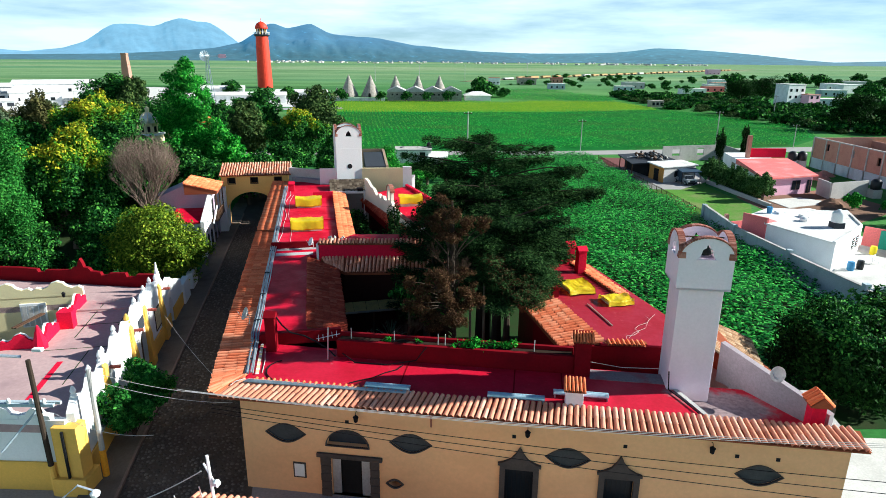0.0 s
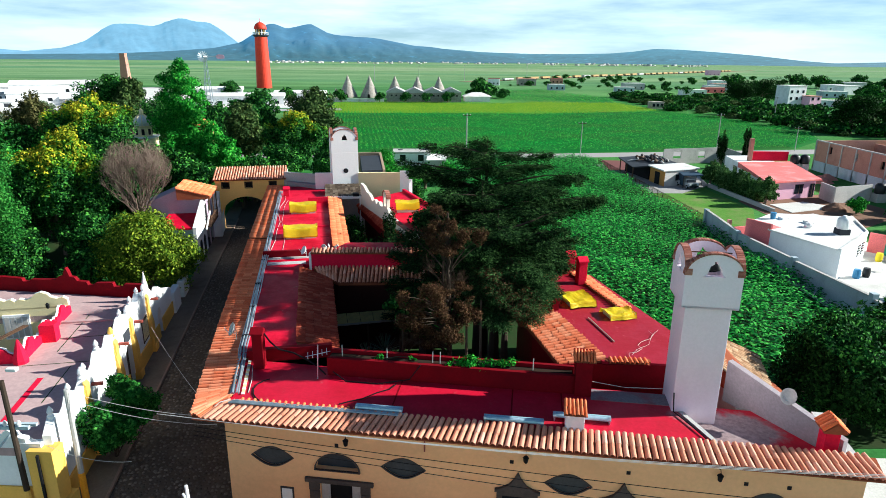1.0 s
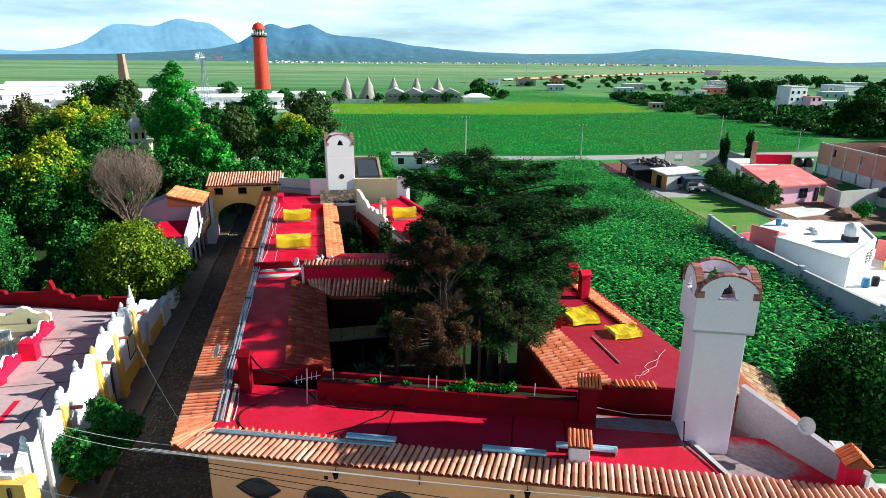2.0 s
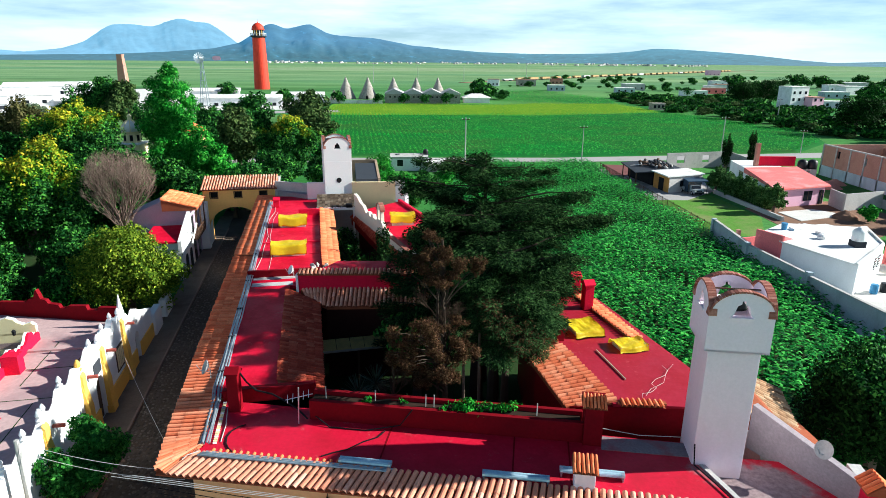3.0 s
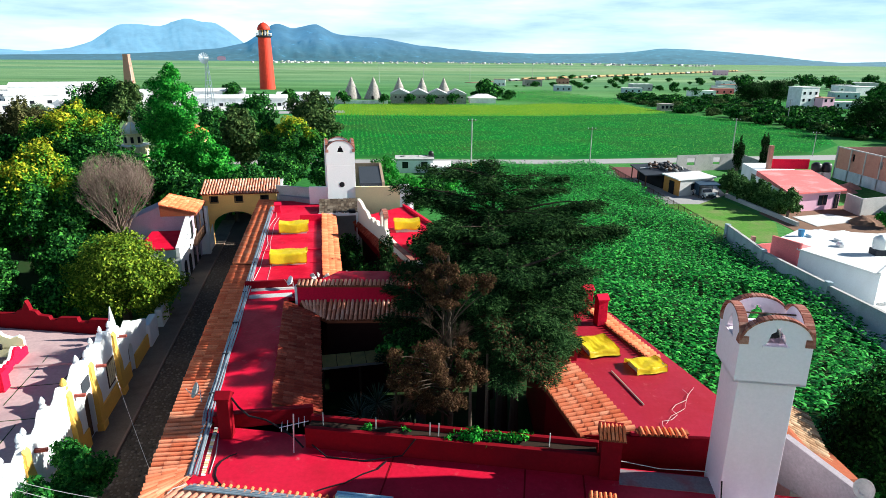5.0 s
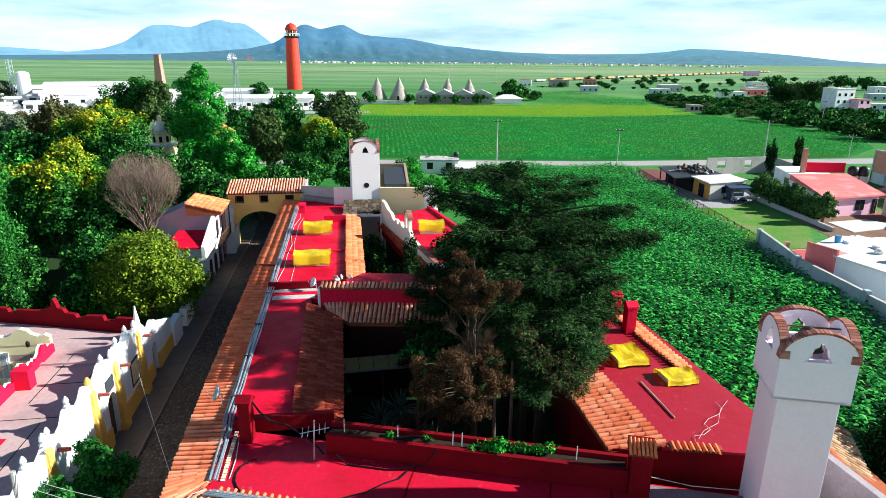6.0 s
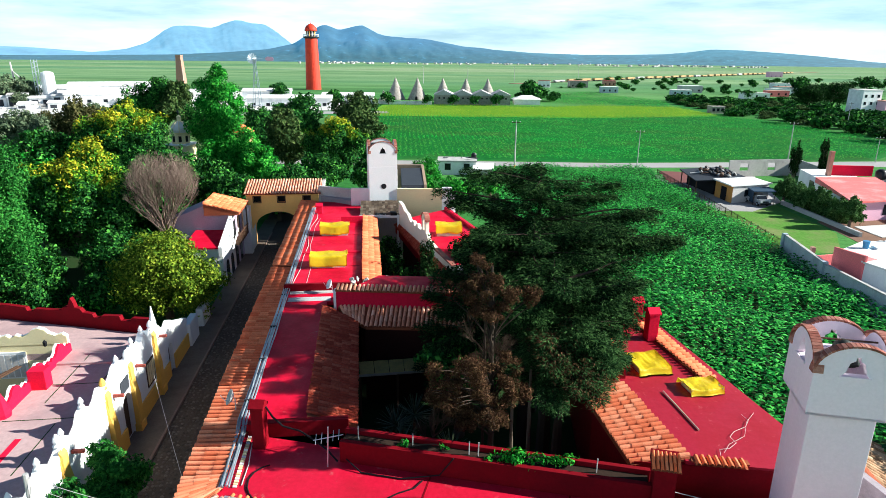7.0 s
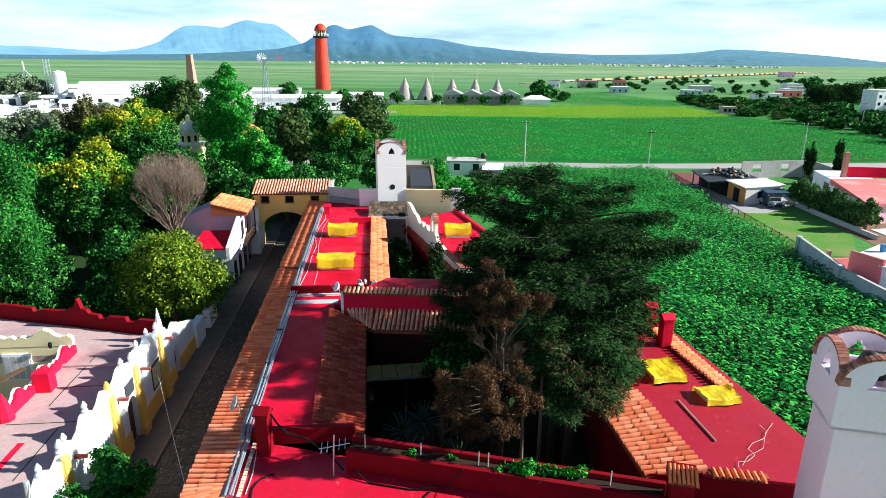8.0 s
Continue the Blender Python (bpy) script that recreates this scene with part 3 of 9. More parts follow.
# ---- the plain, fields, roads ----
def ground_sheet():
    bm = B()
    radii = [0, 30, 80, 160, 320, 700, 1500, 3000, 4850]
    seg = 48
    rings = [[bm.verts.new((0, 60, 0))]]
    for r in radii[1:]:
        rings.append([bm.verts.new((r * math.cos(2 * math.pi * k / seg), 60 + r * math.sin(2 * math.pi * k / seg), 0)) for k in range(seg)])
    for k in range(seg):
        bm.faces.new((rings[0][0], rings[1][k], rings[1][(k + 1) % seg]))
    for r0, r1 in zip(rings[1:], rings[2:]):
        for k in range(seg):
            bm.faces.new((r0[k], r1[k], r1[(k + 1) % seg], r0[(k + 1) % seg]))
    return bm


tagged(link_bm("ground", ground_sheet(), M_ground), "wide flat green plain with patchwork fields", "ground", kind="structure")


def sheet(name, pts, z, mat, label, th=0.05):
    return tagged(link_bm(name, prism(B(), pts, z - th, z), mat), label, name, kind="structure")


def mountain(name, az0, az1, dist, crest, mat, label, seed, rough=0.1):
    """A ridge whose crest runs through (bearing in degrees, height) knots, with ragged gullied slopes."""
    cols, rows = 240, 16
    bm = B()
    grid = []
    for j in range(rows + 1):
        f = j / rows
        line = []
        for i in range(cols + 1):
            az = az0 + (az1 - az0) * i / cols
            h = float(np.interp(az, [k[0] for k in crest], [k[1] for k in crest]))
            h = 0.6 * h + 0.2 * sum(float(np.interp(az + o, [k[0] for k in crest], [k[1] for k in crest])) for o in (-0.35, 0.35))
            h *= 1 + 0.012 * noise.fractal(Vector((az * 2.6, seed, 0)), 0.9, 2.0, 5)
            gully = noise.fractal(Vector((az * 1.6 + f * 2.2 + seed, f * 4.0 - az * 0.5, seed * 0.3)), 0.9, 2.1, 7)
            z = max(-4, h * (f ** 1.15 + rough * gully * math.sin(math.pi * min(1, f * 1.02)) ))
            d = dist - 500 + 500 * f
            line.append(bm.verts.new((d * math.sin(radians(az)), d * math.cos(radians(az)), z if j else -4)))
        grid.append(line)
    for j in range(rows):
        for i in range(cols):
            bm.faces.new((grid[j][i], grid[j][i + 1], grid[j + 1][i + 1], grid[j + 1][i]))
    return tagged(link_bm(name, bm, mat, smooth=True), label, "mountain", kind="structure")


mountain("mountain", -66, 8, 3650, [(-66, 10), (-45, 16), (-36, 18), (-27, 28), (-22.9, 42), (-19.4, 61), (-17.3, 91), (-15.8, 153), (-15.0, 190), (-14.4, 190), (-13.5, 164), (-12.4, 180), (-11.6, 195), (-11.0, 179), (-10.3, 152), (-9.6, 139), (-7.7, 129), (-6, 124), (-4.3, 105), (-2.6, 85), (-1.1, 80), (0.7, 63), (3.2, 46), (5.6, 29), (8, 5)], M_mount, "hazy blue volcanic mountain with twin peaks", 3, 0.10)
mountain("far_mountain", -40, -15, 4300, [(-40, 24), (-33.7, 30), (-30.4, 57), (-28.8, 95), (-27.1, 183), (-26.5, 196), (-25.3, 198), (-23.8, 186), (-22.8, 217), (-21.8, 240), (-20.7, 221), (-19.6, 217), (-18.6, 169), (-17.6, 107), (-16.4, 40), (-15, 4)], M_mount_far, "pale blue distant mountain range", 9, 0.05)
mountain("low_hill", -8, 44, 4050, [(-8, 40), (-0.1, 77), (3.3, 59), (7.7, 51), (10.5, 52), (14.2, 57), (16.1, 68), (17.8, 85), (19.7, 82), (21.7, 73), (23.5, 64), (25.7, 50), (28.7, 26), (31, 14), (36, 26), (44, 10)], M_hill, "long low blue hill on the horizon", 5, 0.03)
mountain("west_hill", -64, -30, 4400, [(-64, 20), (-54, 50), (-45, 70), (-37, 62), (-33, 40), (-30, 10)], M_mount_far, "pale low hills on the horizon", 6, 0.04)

# street west of the hacienda, its pavement and the front street
WEST = pose(-10.55, 24.57, 0, 0, 0, 11.31)
FRONT = pose(-9.3, 23.97, 0, 0, 0, -7.91)


def wp(d, s):
    v = WEST @ Vector((d, s, 0))
    return (v.x, v.y)


def fp(a, b):
    v = FRONT @ Vector((a, b, 0))
    return (v.x, v.y)


sheet("street", [wp(-5.3, -14), wp(1.5, -14), wp(1.5, 62), wp(-5.3, 62)], 0.02, M_streetbed, "worn dark cobbled lane between old walls")
sheet("front_street", [fp(-14, -9.5), fp(60, -9.5), fp(60, 0.62), fp(-0.3, 0.62), fp(-0.3, -0.2), fp(-14, -0.2)], 0.016, M_road, "pale dusty street along the facade")
sheet("side_yard", [fp(26.3, 0.4), fp(60, 0.4), fp(60, 12), fp(27, 9)], 0.03, M_yard, "sunlit pale concrete yard beside the facade")
pv = link_bm("pavement", prism(B(), [wp(-6.4, -4.5), wp(-4.72, -4.2), wp(-4.72, 62), wp(-6.4, 62)], 0, 0.15), M_pave)
tagged(pv, "narrow worn stone pavement along the lane", "pavement", kind="structure")
for s in range(60):
    bmk = box(B(), -4.72, -4.58, s - 4.2 + 0.01, s - 3.2 - 0.01, 0, 0.17, 0.015)
    bmesh.ops.transform(bmk, matrix=WEST, verts=bmk.verts[:])
    part("kerb_stone", bmk, M_kerb, pv)


sheet("lane_far", [wp(-6.2, 47.5), wp(0.6, 47.5), wp(0.6, 90), wp(-6.4, 90)], 0.03, M_streetbed, "worn dark lane going on behind the bridge")


def cobbles():
    rng = np.random.default_rng(4)
    s, d = np.meshgrid(np.arange(-13, 52, 0.27), np.arange(-4.45, 1.2, 0.25))
    s, d = s.ravel(), d.ravel()
    n = len(s)
    s, d = s + rng.uniform(-0.08, 0.08, n), d + rng.uniform(-0.08, 0.08, n)
    r, h, a0 = rng.uniform(0.07, 0.13, n), rng.uniform(0.012, 0.045, n), rng.uniform(0, 6.28, n)
    k = 6
    ang = a0[:, None] + np.arange(k) * 2 * np.pi / k
    rr = r[:, None] * rng.uniform(0.8, 1.15, (n, k))
    low = np.stack([d[:, None] + rr * np.cos(ang), s[:, None] + rr * np.sin(ang), np.full((n, k), 0.012)], 2)
    up = np.stack([d[:, None] + 0.72 * rr * np.cos(ang), s[:, None] + 0.72 * rr * np.sin(ang), 0.018 + np.repeat(h[:, None], k, 1)], 2)
    v = np.concatenate([low, up], 1).reshape(-1, 3)
    base = np.arange(n)[:, None] * 2 * k
    quads = [base + np.array([i, (i + 1) % k, k + (i + 1) % k, k + i]) for i in range(k)]
    tops = [base + np.array([k, k + 1, k + 2, k + 3]), base + np.array([k, k + 3, k + 4, k + 5])]
    ob = raw_mesh("cobbles", v, np.concatenate(quads + tops), M_cobble)
    ob.matrix_world = WEST
    return tagged(ob, "uneven dark cobblestones of the lane", "cobbles", kind="stuff")


cobbles()

sheet("road", [(-140, 121), (-10, 131.5), (25, 133), (84, 142), (190, 160), (190, 167), (84, 149), (25, 138.8), (-10, 137), (-140, 127)], 0.03, M_road, "pale country road across the fields")
sheet("field_soil", [(12.6, 29.5), (30, 30), (34.6, 45), (33, 73), (33.3, 78), (31, 124), (30, 130), (-2, 129), (4, 60)], 0.02, M_soil, "dark soil under the maize")
sheet("far_field", [(-48, 138), (25, 139.5), (84, 150), (101, 168), (109, 188), (106.5, 203), (99, 249), (89, 263), (37, 245), (-47, 240)], 0.02, M_cropbed, "green far crop field")
sheet("yellow_field", [(-47, 240), (37, 245), (89, 263), (90, 276), (86, 300), (84, 311), (44, 311), (28, 299), (-50, 296)], 0.02, M_cropbed_y, "yellow green crop field")
sheet("lawn", [(33.6, 77), (31.6, 110), (43, 106), (44, 86), (40, 77)], 0.03, M_lawn, "sunlit mown lawn with worn patches")
sheet("drive", [(31.4, 111), (30.8, 125), (50, 128), (45, 104), (38, 97), (33, 97)], 0.036, M_road, "pale gravel drive")
sheet("house_yard", [(44.5, 78), (44.5, 92), (62, 98), (64, 84), (50, 74)], 0.03, M_dirt, "bare reddish yard in front of the house")
sheet("concrete_pad", [(48.6, 84.5), (48, 89.5), (54, 91.5), (57, 88)], 0.1, M_yard, "pale concrete slab in the yard", 0.1)
sheet("walled_yard", [(33.2, 46), (33, 75), (46, 75), (56, 62), (54, 46)], 0.03, M_yard, "concrete yard of the white house")
sheet("back_road", [(-118, 226), (-40, 252), (-42, 262), (-124, 240)], 0.034, M_road, "pale track in front of the works wall")
sheet("works_yard", [(-230, 236), (-156, 200), (-128, 226), (-112, 252), (-60, 262), (-60, 330), (-190, 420), (-330, 330)], 0.03, M_yard, "pale works yard")


def crop(name, poly, rows_dir, spacing, gap, height, blades, width, mat, seed, label, segs=2, reach=(0.40, 0.62)):
    """Rows of plants inside a polygon; each plant is a fan of arching blades."""
    rng = np.random.default_rng(seed)
    poly = np.array(poly, dtype=float)
    a = radians(rows_dir)
    R = np.array([[math.cos(a), -math.sin(a)], [math.sin(a), math.cos(a)]])
    loc = poly @ R
    lo, hi = loc.min(0), loc.max(0)
    gx, gy = np.meshgrid(np.arange(lo[0], hi[0], spacing), np.arange(lo[1], hi[1], gap))
    p = np.stack([gx.ravel(), gy.ravel()], 1)
    p += rng.normal(0, 1, p.shape) * (0.1 * spacing, 0.35 * gap)
    p = p @ R.T
    inside = np.zeros(len(p), bool)
    for i in range(len(poly)):
        (x0, y0), (x1, y1) = poly[i], poly[(i + 1) % len(poly)]
        c = ((y0 > p[:, 1]) != (y1 > p[:, 1])) & (p[:, 0] < (x1 - x0) * (p[:, 1] - y0) / (y1 - y0 + 1e-9) + x0)
        inside ^= c
    p = p[inside]
    p = p[rng.uniform(0, 1, len(p)) > 0.05]
    n = len(p)
    clump = 0.8 + 0.25 * np.sin(p[:, 0] * 0.37 + 1.3 * np.sin(p[:, 1] * 0.21)) * np.sin(p[:, 1] * 0.29)
    hgt = height * clump * rng.uniform(0.8, 1.15, n)
    az = (rng.uniform(0, 6.28, n)[:, None] + np.arange(blades) * 2.4).ravel()
    H = np.repeat(hgt, blades)
    k = n * blades
    lev = np.tile(np.linspace(0.35, 0.92, blades), n) * rng.uniform(0.9, 1.1, k)
    ln = H * rng.uniform(*reach, k)
    px_, py_ = np.repeat(p[:, 0], blades), np.repeat(p[:, 1], blades)
    dx, dy = np.cos(az), np.sin(az)
    vs = []
    for j in range(segs + 1):
        f = j / segs
        z = H * lev + ln * (0.75 * f - 0.85 * f * f * rng.uniform(0.7, 1.3, k))
        x, y = px_ + dx * ln * f, py_ + dy * ln * f
        w = width * (1.0 if 0 < f < 1 else (0.55 if f == 0 else 0.15)) * 0.5
        vs.append(np.stack([x - dy * w, y + dx * w, z], 1))
        vs.append(np.stack([x + dy * w, y - dx * w, z], 1))
    v = np.stack(vs, 1).reshape(-1, 3)
    base = np.arange(k)[:, None] * (2 * (segs + 1))
    f = np.concatenate([base + np.array([2 * j, 2 * j + 1, 2 * j + 3, 2 * j + 2]) for j in range(segs)])
    ob = raw_mesh(name, v, f, mat)
    return tagged(ob, label, "crop", kind="stuff")


crop("maize_field", [(13.2, 30.2), (22, 30.5), (30, 36), (34.2, 45.5), (32.6, 73), (32.9, 78), (30.6, 124), (29.5, 129), (-1, 128), (5, 62), (10.8, 44)], 10, 0.95, 0.42, 1.7, 10, 0.21, M_corn, 11, "dense rows of tall bright green maize", reach=(0.20, 0.36))
crop("far_crop", [(-47, 139.5), (25, 141), (84, 151), (100, 169), (108, 189), (105.5, 203), (98, 248), (88.5, 262), (37, 244.4), (-46, 239.5)], 8, 1.2, 0.9, 1.2, 6, 0.42, M_crop, 12, "green far crop beyond the road", segs=1)
crop("yellow_crop", [(-46, 240), (37, 245), (88.5, 263), (89, 276), (85, 300), (83, 310), (44, 310), (28, 298), (-46, 295)], 8, 1.2, 1.05, 1.2, 5, 0.42, M_crop_y, 13, "yellow green far crop in front of the stone kilns", segs=1)
crop("upper_crop", [(46, 313), (84, 313), (90, 350), (66, 432), (38, 420), (26, 330)], 8, 1.7, 1.4, 1.3, 5, 0.8, M_crop, 14, "green crop behind the kilns", segs=1)


# ---- hacienda, front wing ----
M_lens = surface("lens_stone", (0.07, 0.07, 0.072), (0.04, 0.04, 0.042), rough=0.8, big=1.5, spec=0.06)




M_screed = surface("grey_screed", (0.22, 0.19, 0.20), (0.3, 0.04, 0.05), rough=0.85, big=0.9, amount=0.7, spread=0.25)


def front_wing():
    t = thing("hacienda_front_wing", FRONT, "ochre plastered front wing with red flat roof and clay tile eave", "building")
    eyes = [(2.1, 3.2), (7.97, 3.22), (14.92, 3.22), (22.78, 3.22)]
    holes = [lens_loop(cx, cz, 1.93, 0.98, 12) for cx, cz in eyes]
    dome = [(5.03 + 0.98 * math.cos(math.pi * k / 12), 2.78 + 0.84 * math.sin(math.pi * k / 12)) for k in range(13)]
    holes += [dome, rect(4.2, 6.06, 0.0001, 2.12), rect(12.2, 13.5, 0.6, 2.45), rect(16.5, 17.8, 0.6, 2.45), lens_loop(7.22, 1.02, 0.75, 0.42, 8)]
    bm = holed(B(), rect(0, 26.1, -0.3, 5.15), [h if h[0][1] > 0.001 else rect(4.2, 6.06, 0.0, 2.12) for h in holes], 0.5, Matrix.Translation((0, 0.55, 0)))
    part("front_wall", bm, M_ochre, t)
    # Black panel stands in for the shade of the rooms behind the openings.
    box_part("black_room_panel", M_blackhole, t, 0.3, 25.8, 1.4, 1.5, -0.2, 5.0)
    box_part("west_wall", M_ochre, t, 0.0, 0.45, 1.05, 4.0, -0.3, 5.15)
    box_part("east_wall", M_greyw, t, 25.6, 26.1, 1.05, 4.6, -0.3, 5.2)
    for cx, cz in eyes:
        w = part("eye_window", holed(B(), lens_loop(cx, cz, 1.98, 1.02, 14), [lens_loop(cx, cz, 1.86, 0.93, 14)], 0.10, Matrix.Translation((0, 0.51, 0))), M_stone, t, "lens-shaped window of dark grey stone")
        bmg = B()
        lp = [bmg.verts.new((x, 0.66, z)) for x, z in lens_loop(cx, cz, 1.93, 0.98, 12)]
        bmg.faces.new(lp)
        ex = bmesh.ops.extrude_face_region(bmg, geom=bmg.faces[:])
        bmesh.ops.translate(bmg, vec=(0, 0.03, 0), verts=[g for g in ex["geom"] if isinstance(g, bmesh.types.BMVert)])
        part("pane", bmg, M_lens, w)
    # main door with stone surround, fanlight above
    # Panel painted black for the shade inside the open doorway.
    d = box_part("door", M_blackhole, t, 4.2, 6.06, 0.86, 0.93, 0, 2.12, label="black panel for the shade in the open doorway")
    for x0, x1 in ((4.22, 4.62), (5.62, 6.04)):
        box_part("open_leaf", M_steel, d, x0, x1, 0.70, 0.75, 0.05, 2.05, 0.01, "pale blue grey door leaf")
    s = box_part("door_surround", M_stone, t, 3.55, 6.65, 0.42, 0.60, 2.12, 2.34, 0.03, "carved dark stone lintel")
    for x0, x1 in ((3.72, 4.2), (6.06, 6.5)):
        for k in range(5):
            box_part("jamb_stone", M_stone, s, x0 + 0.02 * (k % 2), x1, 0.45, 0.60, 0.425 * k, 0.425 * k + 0.41, 0.03)
    part("fanlight", holed(B(), [(5.03 + 1.04 * math.cos(math.pi * k / 12), 2.74 + 0.9 * math.sin(math.pi * k / 12)) for k in range(13)], [dome], 0.12, Matrix.Translation((0, 0.47, 0))), M_stone, t)
    bmg = B()
    bmg.faces.new([bmg.verts.new((x, 0.82, z)) for x, z in dome])
    part("fanlight_pane", bmg, M_slate, t)
    for c in (12.85, 17.15):
        w = part("window", holed(B(), rect(c - 0.86, c + 0.86, 0.4, 2.64), [rect(c - 0.62, c + 0.62, 0.6, 2.45)], 0.16, Matrix.Translation((0, 0.42, 0))), M_stone, t, "tall window with dark stone frame")
        prof = [(c - 0.95, 2.62), (c + 0.95, 2.62), (c + 0.95, 2.72), (c + 0.7, 2.80), (c + 0.38, 2.98), (c + 0.16, 3.26), (c + 0.05, 3.5), (c, 3.58), (c - 0.05, 3.5), (c - 0.16, 3.26), (c - 0.38, 2.98), (c - 0.7, 2.80), (c - 0.95, 2.72)]
        part("pediment", holed(B(), prof, [], 0.17, Matrix.Translation((0, 0.40, 0))), M_stone, w, "peaked stone hood")
        box_part("pane", M_glass_dark, w, c - 0.64, c + 0.64, 0.78, 0.81, 0.6, 2.45)
        for k in range(6):
            part("window_bar", tube(B(), [(c - 0.5 + 0.2 * k, 0.55, 0.62), (c - 0.5 + 0.2 * k, 0.55, 2.44)], 0.014, 5), M_cable, w)
    part("oval_niche", holed(B(), lens_loop(7.22, 1.02, 0.86, 0.52, 10), [lens_loop(7.22, 1.02, 0.7, 0.38, 10)], 0.1, Matrix.Translation((0, 0.48, 0))), M_stone, t)
    sg = box_part("wall_plaque", M_stone, t, 2.36, 2.98, 0.515, 0.56, 0.85, 1.68, 0.01, "framed white plaque")
    box_part("plaque_face", M_white, sg, 2.43, 2.91, 0.505, 0.52, 0.93, 1.60)
    for a in (5.53, 13.13, 20.71):
        lt = part("wall_lantern", lathe(B(), [(0.02, 0.30), (0.05, 0.0), (0.09, 0.05), (0.115, 0.24), (0.14, 0.26), (0.03, 0.36), (0.01, 0.42)][1:], 6, (a, 0.32, 4.22)), M_cable, t, "small black iron wall lantern")
        part("bracket", tube(B(), [(a, 0.56, 4.62), (a, 0.40, 4.70), (a, 0.32, 4.63)], 0.014, 5), M_cable, lt)
    for a in (5.05, 12.56, 17.27, 21.79, 23.4):
        box_part("vent_hole", M_blackhole, t, a - 0.08, a + 0.08, 0.53, 0.57, 3.98, 4.14)
    part("downpipe", tube(B(), [(8.9, 0.50, 5.1), (8.9, 0.50, 4.2)], 0.035, 6), M_rust, t)
    # flat roof
    r = part("roof", prism(B(), [(-0.15, 0.95), (20.7, 0.95), (19.7, 3.3), (19.7, 4.75), (-1.15, 5.0)], 5.0, 5.4), M_red_front, t, "glossy red waterproofed flat roof")
    part("low_roof", prism(B(), [(20.7, 0.95), (26.0, 0.95), (25.9, 4.7), (19.7, 4.75), (19.7, 3.3)], 4.5, 4.92), M_red_front, t, "lower red roof with worn grey screed")
    part("roof_kerb", prism(B(), [(20.62, 0.96), (20.84, 0.96), (19.84, 3.3), (19.62, 3.3)], 5.0, 5.45), M_greyw, t, "pale worn kerb of the upper roof")
    box_part("roof_seam", M_red_dark, r, 7.2, 7.26, 1.3, 4.1, 5.4, 5.412)
    box_part("roof_seam", M_red_dark, r, 12.4, 12.46, 1.3, 4.1, 5.4, 5.412)
    box_part("roof_seam", M_red_dark, r, 14.6, 14.66, 1.3, 4.1, 5.4, 5.412)
    box_part("screed_strip", M_screed, r, 15.95, 20.3, 3.75, 4.68, 5.399, 5.43, label="grey screed along the wall foot")
    rt = part("eave_roof", prism(B(), [(-1.2, 0.02), (26.5, 0.02), (26.5, 1.04), (0.2, 1.04)], 5.02, [5.08, 5.08, 5.42, 5.42]), M_channel, t)
    return t, rt


front, front_eave = front_wing()

# parapet with planter behind the front roof
def parapet():
    t = thing("roof_parapet", FRONT @ Matrix.Translation((0, 0, 5.4)), "dark red parapet wall with planting trough on top", "wall")
    part("wall_face", box(B(), 3.55, 15.2, 4.1, 4.32, 0.0, 0.92, 0.02), M_red_dark, t)
    part("rear_face", box(B(), 3.55, 15.2, 4.78, 4.98, -0.6, 1.05, 0.02), M_red_dark, t)
    box_part("trough_soil", M_trough_shade, t, 3.6, 15.1, 4.33, 4.77, 0.2, 0.86)
    p = part("pier", box(B(), 15.2, 15.95, 3.95, 4.7, 0.0, 1.75, 0.02), M_red_dark, t, "red pier with tiled cap")
    tiled_slope(p, (15.08, 3.82, 1.78), (16.07, 3.82, 1.78), (15.08, 4.5, 2.05), (16.07, 4.5, 2.05), 0.145, 0.36, mat=M_tile_i)
    part("pier_cap", prism(B(), [(15.1, 3.86), (16.05, 3.86), (16.05, 4.7), (15.1, 4.7)], 1.7, [1.76, 1.76, 2.05, 2.05]), M_red_dark, p)
    rng = random.Random(5)
    for a in (4.2, 6.4, 8.6, 8.95, 13.3):
        part("stake", tube(B(), [(a, 4.5, 0.4), (a + rng.uniform(-0.03, 0.03), 4.5, 1.45)], 0.025, 5), M_pole, t)
    return t


parapet()


